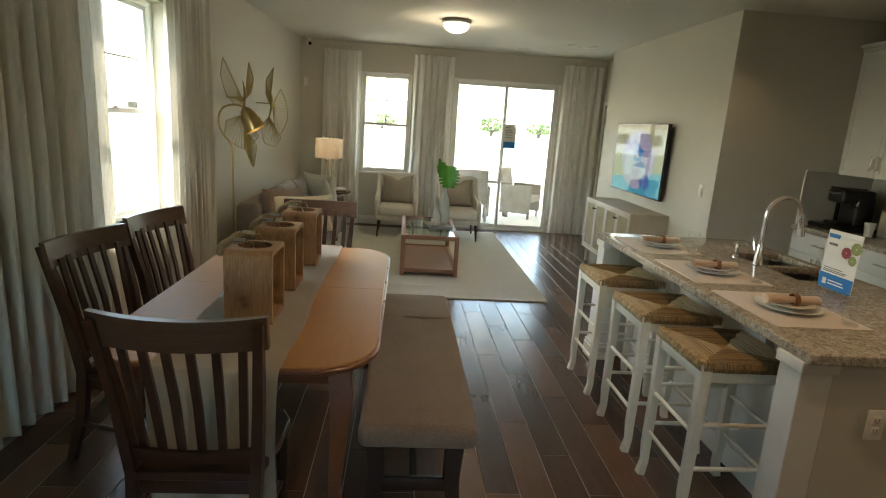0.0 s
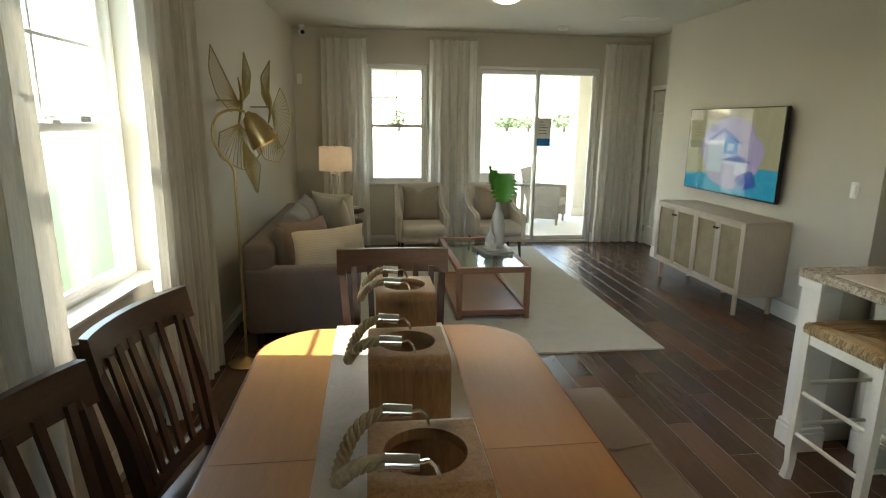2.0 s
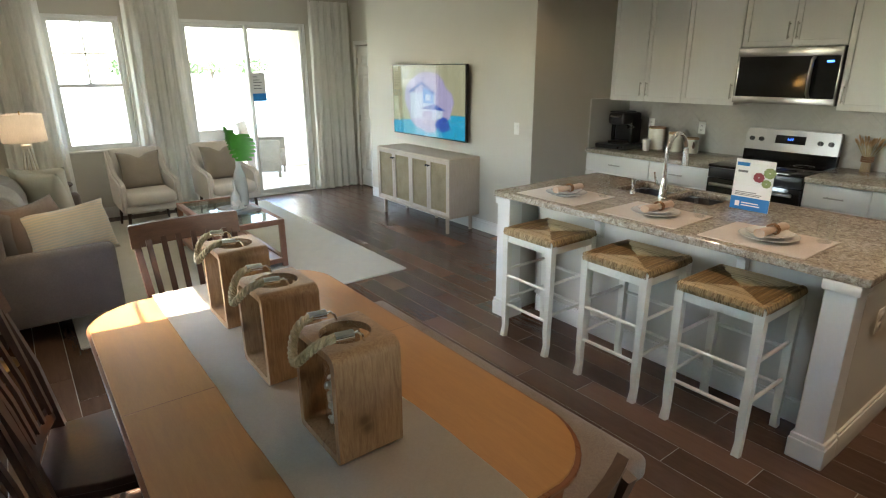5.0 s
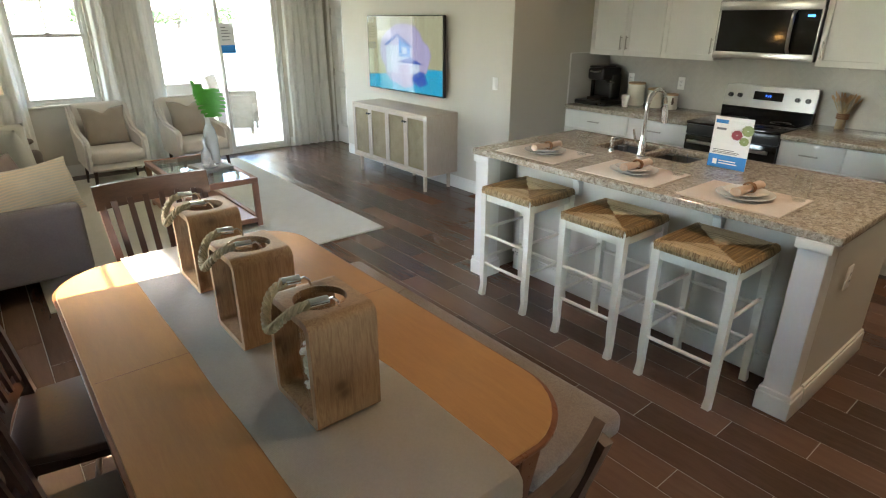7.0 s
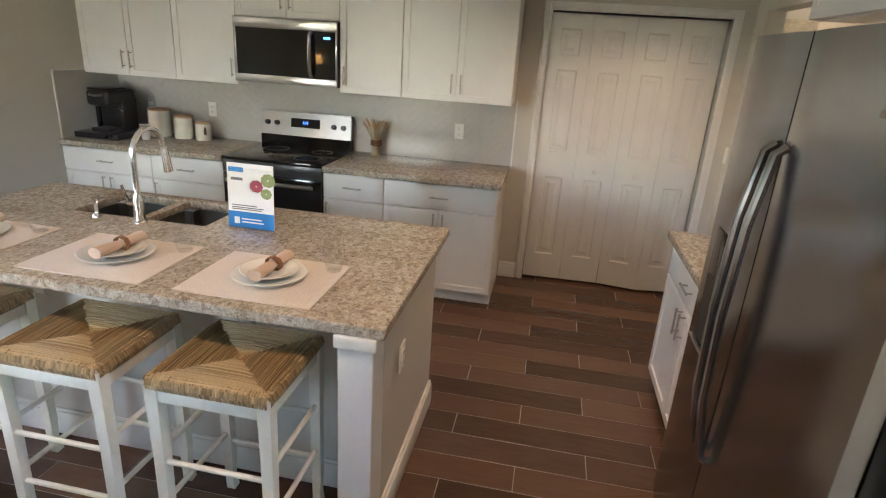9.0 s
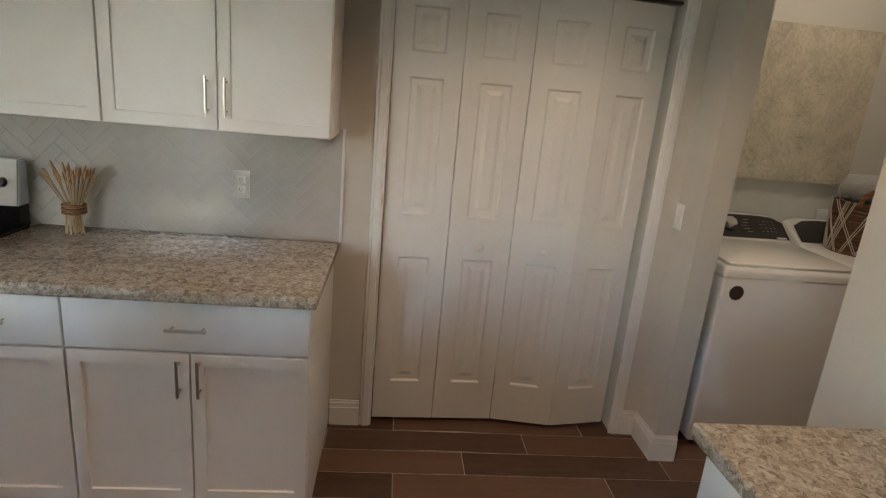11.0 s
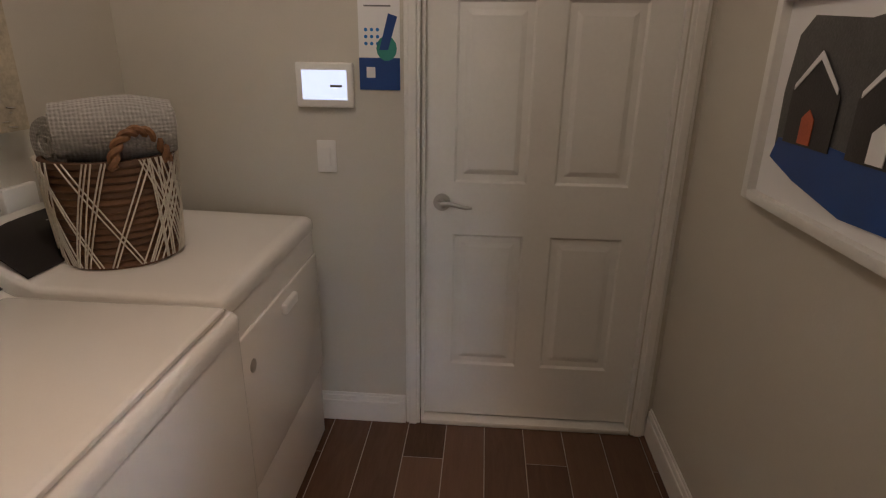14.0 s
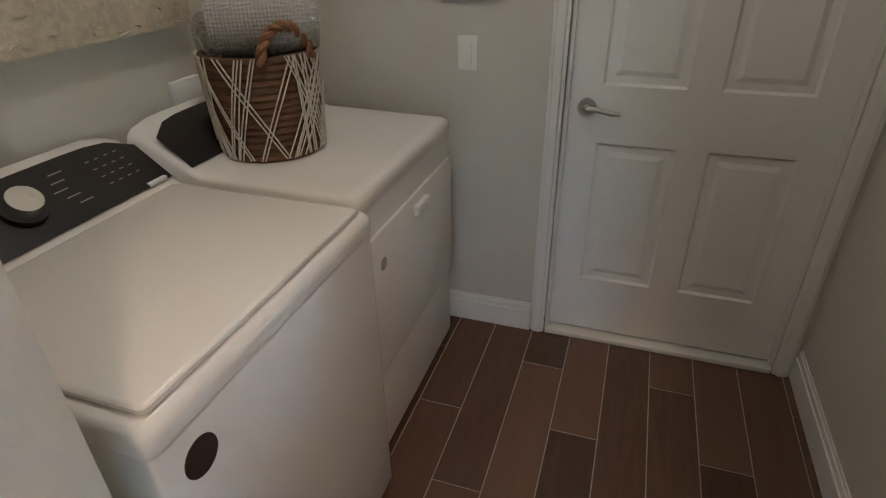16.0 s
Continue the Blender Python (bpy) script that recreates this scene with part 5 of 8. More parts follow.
bird(ASKEW @ Vector((WX + 0.04, 5.70, 1.72)), (
    ("wing", (0.13, 0, -0.04), [(0.02, -0.28, 0.34), (0.01, -0.32, 0.18), (0.03, -0.24, 0.02), (0.08, -0.08, -0.08)]),
    ("wing", (0.13, 0.02, -0.02), [(0.15, 0.10, 0.34), (0.18, 0.16, 0.20), (0.17, 0.12, 0.06)]),
    ("tail", (0.11, 0.0, -0.16), [(0.02, -0.20, -0.22), (0.02, -0.28, -0.38), (0.14, -0.02, -0.50), (0.24, 0.12, -0.36)]),
    ("tail", (0.12, 0.05, -0.28), [(0.12, 0.02, -0.46), (0.20, 0.06, -0.68), (0.22, 0.12, -0.46)])))
bird(ASKEW @ Vector((WX + 0.04, 6.62, 1.70)), (
    ("wing", (0.12, 0, -0.02), [(0.13, 0.12, 0.40), (0.05, 0.10, 0.26), (0.06, 0.05, 0.10)]),
    ("wing", (0.14, 0.02, -0.02), [(0.20, 0.16, 0.17), (0.25, 0.22, 0.05), (0.28, 0.20, -0.14), (0.23, 0.12, -0.32), (0.17, 0.06, -0.36)]),
    ("tail", (0.11, 0.0, -0.14), [(0.04, -0.10, -0.26), (0.06, -0.06, -0.44), (0.18, 0.04, -0.48), (0.22, 0.10, -0.38)])))

# coffee table
ct = thing("coffee_table", "wooden-framed coffee table with a glass top", "coffee table")
cx0, cx1, cy0, cy1, chh = 0.09, 0.70, 5.74, 7.0, 0.45
part("top_frame", boxes((cx0, cy0, chh - 0.045, cx1, cy0 + 0.045, chh), (cx0, cy1 - 0.045, chh - 0.045, cx1, cy1, chh), (cx0, cy0 + 0.045, chh - 0.045, cx0 + 0.045, cy1 - 0.045, chh), (cx1 - 0.045, cy0 + 0.045, chh - 0.045, cx1, cy1 - 0.045, chh), bevel=0.003), COFFEE, ct)
g = part("glass_top", boxes((cx0 + 0.045, cy0 + 0.045, chh - 0.012, cx1 - 0.045, cy1 - 0.045, chh - 0.003)), TGLASS, ct, "clear glass top")
g.visible_shadow = False
for x in (cx0, cx1 - 0.045):
    for y in (cy0, cy1 - 0.045):
        part("leg", boxes((x, y, 0.014, x + 0.045, y + 0.045, chh - 0.045), bevel=0.003), COFFEE, ct)
part("shelf_frame", boxes((cx0 + 0.045, cy0, 0.05, cx1 - 0.045, cy0 + 0.04, 0.095), (cx0 + 0.045, cy1 - 0.04, 0.05, cx1 - 0.045, cy1, 0.095), (cx0, cy0 + 0.045, 0.05, cx0 + 0.04, cy1 - 0.045, 0.095), (cx1 - 0.04, cy0 + 0.045, 0.05, cx1, cy1 - 0.045, 0.095), bevel=0.003), COFFEE, ct)
part("shelf", boxes((cx0 + 0.04, cy0 + 0.04, 0.065, cx1 - 0.04, cy1 - 0.04, 0.082)), COFFEE, ct)
vs = thing("vase", "white ribbed bottle vase holding green leaves", "vase", (0.565, 6.43, chh + 0.025))
part("body", lathe(bmesh.new(), ((0, 0), (0.058, 0), (0.066, 0.03), (0.064, 0.22), (0.05, 0.30), (0.024, 0.36), (0.022, 0.41), (0.027, 0.42), (0.02, 0.42), (0.018, 0.36), (0, 0.34)), 28), PLATE, vs)
slim = 0.35
for k, (dx, dy, hh, s, tw) in enumerate(((-0.055, -0.02, 0.61, 0.17, 0.6), (0.04, -0.05, 0.53, 0.25, -0.25), (-0.08, 0.0, 0.63, 0.20, 0.9))):
    lb = bmesh.new()
    tube(lb, [(0, 0, 0.36), (dx * 0.5, dy * 0.5, 0.36 + (hh - 0.36) * 0.55), (dx, dy, hh - s * 0.35)], 0.003, 6)
    stem = part("stem", lb, LEAF, vs)
    lf = bmesh.new()
    for side in (-1, 1):
        for j in range(7):
            f0, f1 = j / 7, (j + 1) / 7
            root0, root1 = Vector((0, 0, (-0.45 + f0) * s)), Vector((0, 0, (-0.45 + f1) * s))
            wide = s * 0.50 * math.sin(math.pi * (0.16 + 0.76 * f0)) ** 0.7 * (slim if k == 2 else 1)
            mid0, mid1 = Vector((side * wide * 0.55, -0.05 * s, (-0.45 + f0) * s)), Vector((side * wide * 0.55, -0.05 * s, (-0.45 + f1) * s))
            tip0, tip1 = Vector((side * wide, -0.12 * s, (-0.45 + f0) * s)), Vector((side * wide * 0.94, -0.11 * s, (-0.45 + f1 - 0.055) * s))
            for q in ((root0, mid0, mid1, root1), (mid0, tip0, tip1, mid1)):
                lf.faces.new([lf.verts.new(p) for p in (q if side > 0 else q[::-1])])
    bmesh.ops.remove_doubles(lf, verts=lf.verts, dist=1e-5)
    bmesh.ops.solidify(lf, geom=lf.faces[:], thickness=0.0012)
    moved(lf, Matrix.Translation((dx, dy, hh)) @ Matrix.Rotation(tw, 4, "Z") @ Matrix.Rotation(radians(-12), 4, "X"))
    part("leaf", lf, LEAF, vs, "cut green monstera leaf")
v2 = thing("bottle_vase", "small clear glass bottle on the coffee table", "vase", (0.485, 6.36, chh + 0.025))
part("body", lathe(bmesh.new(), ((0, 0), (0.04, 0), (0.05, 0.03), (0.045, 0.10), (0.014, 0.16), (0.012, 0.25), (0.016, 0.255)), 24), PLATE, v2)
cr = thing("coral_ornament", "white branching coral ornament", "ornament", (0.46, 6.22, chh + 0.025))
cb = bmesh.new()
rr = random.Random(5)
for k in range(46):
    a, e = rr.uniform(0, 6.283), rr.uniform(0.15, 1.3)
    d = Vector((math.cos(a) * math.cos(e), math.sin(a) * math.cos(e), math.sin(e)))
    l = rr.uniform(0.05, 0.09)
    tube(cb, [Vector((0, 0, 0.012)), d * l * 0.6 + Vector((0, 0, 0.01)), d * l + Vector((rr.uniform(-0.01, 0.01), rr.uniform(-0.01, 0.01), 0.012))], [0.010, 0.008, 0.005], 5)
part("coral", cb, PEBB, cr)
bk = thing("book", "large grey book lying on the glass table", "book", (0.50, 6.33, chh - 0.002), 12)
part("cover", soft_box(-0.13, -0.17, 0, 0.13, 0.17, 0.026, 0.002), TOWEL, bk)


def armchair(at, rz):
    a = thing("armchair", "ivory upholstered armchair with dark tapered legs", "armchair", at, rz, "pair of armchairs")
    part("base", soft_box(-0.265, -0.36, 0.235, 0.265, 0.30, 0.315, 0.02), CHAIRC, a)
    part("seat_cushion", soft_box(-0.25, -0.40, 0.31, 0.25, 0.22, 0.44, 0.055, 5), CHAIRC, a)
    bm = soft_box(-0.26, -0.06, 0, 0.26, 0.06, 0.50, 0.045, 4)
    moved(bm, Matrix.Translation((0, 0.28, 0.36)) @ Matrix.Rotation(radians(-13), 4, "X"))
    part("backrest", bm, CHAIRC, a)
    for s in (-1, 1):
        bm = bmesh.new()
        side = [(-0.35, 0.235), (0.30, 0.235), (0.43, 0.80), (0.36, 0.85), (0.22, 0.66), (0.10, 0.60), (-0.28, 0.575), (-0.36, 0.54), (-0.375, 0.47)]
        lo = [bm.verts.new((s * 0.235, y, z)) for y, z in side]
        f = bm.faces.new(lo)
        g = bmesh.ops.extrude_face_region(bm, geom=[f])
        for v in g["geom"]:
            if isinstance(v, bmesh.types.BMVert):
                v.co.x = s * 0.30
        bmesh.ops.bevel(bm, geom=bm.edges[:], offset=0.022, segments=3, affect="EDGES")
        part("arm", bm, CHAIRC, a)
        for y, k in ((-0.30, -1), (0.25, 1)):
            lb = bmesh.new()
            rod(lb, (s * 0.255, y + k * 0.025, 0.0), (s * 0.235, y, 0.25), 0.011, 0.021)
            part("leg", lb, LEGBLK, a, "dark tapered leg")
    return a


armchair((0.005, 8.05, 0.014), 0)
armchair((0.885, 8.02, 0.014), 0)
pillow("taupe square pillow on an armchair", PILT, 0.44, 0.42, (0.005, 8.13, 0.64), 180, 14, "armchair pillows", seedv=11, notch=0.05)
pillow("taupe square pillow on an armchair", PILT, 0.44, 0.42, (0.875, 8.10, 0.64), 180, 14, "armchair pillows", seedv=13, notch=0.05)

# media console
mc = thing("media_console", "pale wooden media console with woven cane doors", "cabinet")
mx0, mx1, my0, my1, mz0, mz1 = 2.445, 2.86, 5.61, 7.05, 0.18, 0.815
part("body", boxes((mx0, my0, mz1 - 0.02, mx1, my1, mz1), (mx0, my0, mz0, mx1, my1, mz0 + 0.02), (mx0, my0, mz0 + 0.02, mx1, my0 + 0.02, mz1 - 0.02), (mx0, my1 - 0.02, mz0 + 0.02, mx1, my1, mz1 - 0.02), (mx1 - 0.012, my0 + 0.02, mz0 + 0.02, mx1, my1 - 0.02, mz1 - 0.02), (mx0 + 0.03, 6.32, mz0 + 0.02, mx1 - 0.012, 6.34, mz1 - 0.02), bevel=0.002), OAK, mc)
dw = (my1 - my0 - 0.04) / 4
for k in range(4):
    a = my0 + 0.02 + k * dw + 0.002
    b = a + dw - 0.004
    dr = part("door", boxes((mx0 + 0.001, a, mz0 + 0.022, mx0 + 0.02, a + 0.035, mz1 - 0.022), (mx0 + 0.001, b - 0.035, mz0 + 0.022, mx0 + 0.02, b, mz1 - 0.022), (mx0 + 0.001, a + 0.035, mz0 + 0.022, mx0 + 0.02, b - 0.035, mz0 + 0.06), (mx0 + 0.001, a + 0.035, mz1 - 0.06, mx0 + 0.02, b - 0.035, mz1 - 0.022), bevel=0.0015), OAK, mc)
    part("cane_panel", boxes((mx0 + 0.008, a + 0.035, mz0 + 0.06, mx0 + 0.013, b - 0.035, mz1 - 0.06)), CANE, dr, "woven cane panel")
    kb = bmesh.new()
    y = b - 0.017 if k % 2 == 0 else a + 0.017
    rod(kb, (mx0, y, mz1 - 0.10), (mx0 - 0.02, y, mz1 - 0.10), 0.006)
    bmesh.ops.create_uvsphere(kb, u_segments=12, v_segments=8, radius=0.011, matrix=Matrix.Translation((mx0 - 0.023, y, mz1 - 0.10)))
    part("knob", kb, BLACK, dr, "small dark knob")
for x in (mx0 + 0.045, mx1 - 0.05):
    for y in (my0 + 0.09, 6.33, my1 - 0.09):
        if y == 6.33 and x < mx0 + 0.1:
            continue
        lb = bmesh.new()
        rod(lb, (x, y, 0), (x, y, mz0), 0.019, 0.021, 16)
        part("leg", lb, OAK, mc)

# television with its picture, built flat
tv = thing("television", "wall-mounted flat television showing a house drawing", "television")
ty0, ty1, tz0, tz1, tx = 5.76, 7.18, 0.945, 1.755, 2.785
part("casing", soft_box(tx, ty0, tz0, tx + 0.04, ty1, tz1, 0.006), BLACK, tv)
part("wall_mount", boxes((tx + 0.04, 6.25, 1.15, EX, 6.7, 1.55)), BLACK, tv)


def screen_mat(name, c):
    m = glow(name, c, 0.042)
    b = m.node_tree.nodes["Principled BSDF"]
    b.inputs["Base Color"].default_value = (0.01, 0.01, 0.01, 1)
    b.inputs["Roughness"].default_value = 0.05
    return m


S_BG, S_LIL, S_TEAL, S_BLUE, S_DEEP, S_PALE = (screen_mat(n, c) for n, c in (("screen_khaki", (0.30, 0.29, 0.19)), ("screen_lilac", (0.32, 0.29, 0.46)), ("screen_teal", (0.02, 0.28, 0.47)), ("screen_blue", (0.05, 0.22, 0.55)), ("screen_deep_blue", (0.03, 0.08, 0.36)), ("screen_pale", (0.42, 0.48, 0.60))))
TW, TH = ty1 - ty0 - 0.02, tz1 - tz0 - 0.025


def on_screen(name, shape, mat, layer):
    """shape in fractions of the screen, u from the viewer's left, v up."""
    bm = bmesh.new()
    flat(bm, shape, (tx - 0.0008 - 0.0006 * layer, ty1 - 0.01, tz0 + 0.015), (0, -TW, 0), (0, 0, TH))
    return part(name, bm, mat, tv, smooth=0)


on_screen("screen", [(0, 0), (1, 0), (1, 1), (0, 1)], S_BG, 0)
on_screen("picture_ground", [(0.0, 0.0), (1, 0), (1, 0.33), (0.85, 0.33), (0.6, 0.27), (0.3, 0.22), (0.0, 0.18)], S_TEAL, 1)
on_screen("picture_sky", [(0.50 + 0.33 * p, 0.50 + 0.42 * q) for p, q in blob(0, 0, 1, 1, 24, 0.25, 2.0)], S_LIL, 2)
on_screen("picture_house", [(0.27, 0.24), (0.72, 0.24), (0.72, 0.40), (0.62, 0.40), (0.62, 0.62), (0.27, 0.62)], S_PALE, 3)
on_screen("picture_roof", [(0.23, 0.61), (0.43, 0.78), (0.65, 0.60), (0.60, 0.60), (0.43, 0.73), (0.28, 0.61)], S_DEEP, 4)
on_screen("picture_porch_roof", [(0.42, 0.39), (0.60, 0.47), (0.76, 0.38)], S_DEEP, 4)
on_screen("picture_gable", [(0.45, 0.47), (0.60, 0.47), (0.60, 0.62), (0.45, 0.70)], S_BLUE, 4)
on_screen("picture_garage", [(0.44, 0.25), (0.58, 0.25), (0.58, 0.36), (0.44, 0.36)], S_LIL, 5)
on_screen("picture_shrub", blob(0.72, 0.18, 0.10, 0.09, 16, 0.5, 1.0), S_DEEP, 5)
on_screen("picture_window", [(0.49, 0.51), (0.56, 0.51), (0.56, 0.59), (0.49, 0.60)], S_PALE, 5)

# ---- kitchen island ----
IX0, IX1, IY0, IY1, IT = 1.495, 2.605, 1.665, 3.875, 0.91
isl = thing("kitchen_island", "greige panelled kitchen island with white corner posts", "kitchen island")
part("knee_wall", boxes((1.79, 1.83, 0, 1.85, 3.71, IT - 0.04)), WALL, isl)
part("end_panel", boxes((1.62, 1.70, 0, 2.47, 1.75, IT - 0.04)), WALL, isl, "greige end panel")
part("end_panel", boxes((1.62, 3.79, 0, 2.47, 3.84, IT - 0.04)), WALL, isl, "greige end panel")
part("cabinet_back", boxes((1.85, 1.75, 0.09, 2.45, 3.79, 0.68), (1.85, 1.75, 0.68, 2.45, 2.70, IT - 0.04), (1.85, 3.42, 0.68, 2.45, 3.79, IT - 0.04), (1.85, 2.70, 0.68, 2.19, 3.42, IT - 0.04), (2.45, 2.70, 0.60, 2.57, 3.42, 0.68), (2.555, 2.70, 0.68, 2.57, 3.42, IT - 0.04)), CAB, isl, "white cabinet side")
for y in (1.70, 3.72):
    bm = bmesh.new()
    box(bm, 1.50, y, 0, 1.62, y + 0.12, IT - 0.04, 0.003, 1)
    box(bm, 1.484, y - 0.016, 0, 1.636, y + 0.136, 0.10, 0.003, 1)
    box(bm, 1.489, y - 0.011, 0.10, 1.631, y + 0.131, 0.125, 0.003, 1)
    box(bm, 1.488, y - 0.012, IT - 0.085, 1.632, y + 0.132, IT - 0.04, 0.006, 2)
    part("corner_post", bm, TRIM, isl, "white square corner post")
part("skirting", boxes((1.772, 1.836, 0, 1.79, 3.704, 0.115), (1.637, 1.682, 0, 2.47, 1.70, 0.115), (1.778, 1.836, 0.115, 1.79, 3.704, 0.13), (1.637, 1.688, 0.115, 2.47, 1.70, 0.13), (1.772, 1.836, IT - 0.10, 1.79, 3.704, IT - 0.04), bevel=0.002), TRIM, isl)
for y in (2.28, 3.18):
    bm = bmesh.new()
    side = [(1.79, 0.68), (1.79, 0.87), (1.64, 0.87), (1.645, 0.835), (1.70, 0.82), (1.745, 0.775), (1.755, 0.70)]
    f = bm.faces.new([bm.verts.new((x, y - 0.022, z)) for x, z in side])
    g = bmesh.ops.extrude_face_region(bm, geom=[f])
    for v in g["geom"]:
        if isinstance(v, bmesh.types.BMVert):
            v.co.y = y + 0.022
    part("corbel", bm, TRIM, isl, "white curved corbel")

SX0, SX1 = 2.20, 2.54
bowls = ((2.72, 3.02), (3.06, 3.40))
top = thing("island_worktop", "speckled beige granite worktop on the island", "worktop")
bm = bmesh.new()
z0, z1 = IT - 0.04, IT


def slab(bm, x0, y0, x1, y1, holes, z0, z1, r):
    """A slab with rectangular holes, cut into strips; its outer edge is eased."""
    xs = sorted({x0, x1, *(h[0] for h in holes), *(h[2] for h in holes)})
    ys = sorted({y0, y1, *(h[1] for h in holes), *(h[3] for h in holes)})
    inside = lambda x, y: x0 < x < x1 and y0 < y < y1 and not any(h[0] < x < h[2] and h[1] < y < h[3] for h in holes)
    V = {}
    for k, z in ((0, z0), (1, z1)):
        for i, x in enumerate(xs):
            for j, y in enumerate(ys):
                V[i, j, k] = bm.verts.new((x, y, z))
    for i in range(len(xs) - 1):
        for j in range(len(ys) - 1):
            cx, cy = (xs[i] + xs[i + 1]) / 2, (ys[j] + ys[j + 1]) / 2
            if not inside(cx, cy):
                continue
            for k in (0, 1):
                bm.faces.new((V[i, j, k], V[i + 1, j, k], V[i + 1, j + 1, k], V[i, j + 1, k]))
            for di, dj, a, b in ((-1, 0, (i, j), (i, j + 1)), (1, 0, (i + 1, j), (i + 1, j + 1)), (0, -1, (i, j), (i + 1, j)), (0, 1, (i, j + 1), (i + 1, j + 1))):
                ii, jj = i + di, j + dj
                ok = 0 <= ii < len(xs) - 1 and 0 <= jj < len(ys) - 1 and inside((xs[ii] + xs[ii + 1]) / 2, (ys[jj] + ys[jj + 1]) / 2)
                if not ok:
                    bm.faces.new((V[(*a, 0)], V[(*b, 0)], V[(*b, 1)], V[(*a, 1)]))
    loose = [v for v in bm.verts if not v.link_faces]
    bmesh.ops.delete(bm, geom=loose, context="VERTS")
    bmesh.ops.recalc_face_normals(bm, faces=bm.faces)
    edges = [e for e in bm.edges if len(e.link_faces) == 2 and e.calc_face_angle(0) > 1.0]
    bmesh.ops.bevel(bm, geom=edges, offset=r, segments=3, profile=0.6, affect="EDGES")
    return bm


part("slab", slab(bm, IX0, IY0, IX1, IY1, [(SX0, a, SX1, b) for a, b in bowls], z0, z1, 0.008), GRAN, top)
sk = thing("kitchen_sink", "double-bowl stainless steel sink set in granite", "sink")
for a, b in bowls:
    bm = bmesh.new()
    box(bm, SX0 - 0.004, a - 0.004, 0.70, SX1 + 0.004, b + 0.004, IT - 0.041)
    bmesh.ops.delete(bm, geom=[f for f in bm.faces if f.calc_center_median().z > IT - 0.05], context="FACES_ONLY")
    bmesh.ops.bevel(bm, geom=[e for e in bm.edges if len(e.link_faces) == 2], offset=0.05, segments=4, affect="EDGES")
    part("bowl", bm, SINKM, sk)
    db = bmesh.new()
    rod(db, ((SX0 + SX1) / 2, (a + b) / 2, 0.7005), ((SX0 + SX1) / 2, (a + b) / 2, 0.704), 0.045, seg=24)
    part("drain", db, CHROME, sk)
fc = thing("kitchen_faucet", "tall chrome pull-down kitchen faucet", "faucet", (2.145, 3.0, IT))
part("base", lathe(bmesh.new(), ((0, 0), (0.03, 0), (0.03, 0.006), (0.024, 0.012), (0.021, 0.10), (0.016, 0.13), (0, 0.13)), 24), CHROME, fc)
pts = [(0, 0, 0.12), (0, 0, 0.27)]
for k in range(13):
    a = math.pi - math.pi * k / 12 * 0.93
    pts.append((0.105 + 0.105 * math.cos(a), 0, 0.29 + 0.115 * math.sin(a)))
part("neck", tube(bmesh.new(), pts, 0.0125, 12), CHROME, fc)
hb = bmesh.new()
rod(hb, (0.208, 0, 0.305), (0.226, 0, 0.19), 0.0155, 0.021, 18)
part("spray_head", hb, CHROME, fc)
hb = bmesh.new()
rod(hb, (0, 0.02, 0.085), (0, 0.05, 0.085), 0.011)
tube(hb, [(0, 0.045, 0.085), (0.0, 0.062, 0.12), (-0.005, 0.07, 0.165)], [0.008, 0.007, 0.006], 8)
part("lever", hb, CHROME, fc)
sp = thing("soap_dispenser", "chrome soap pump beside the faucet", "soap pump", (2.145, 3.22, IT))
part("pump", lathe(bmesh.new(), ((0, 0), (0.02, 0), (0.018, 0.01), (0.010, 0.02), (0.009, 0.06), (0.014, 0.065), (0.012, 0.09), (0, 0.09)), 18), CHROME, sp)
tube_b = tube(bmesh.new(), [(0, 0, 0.08), (0.04, 0, 0.085), (0.07, 0, 0.075)], 0.005, 8)
part("spout", tube_b, CHROME, sp)

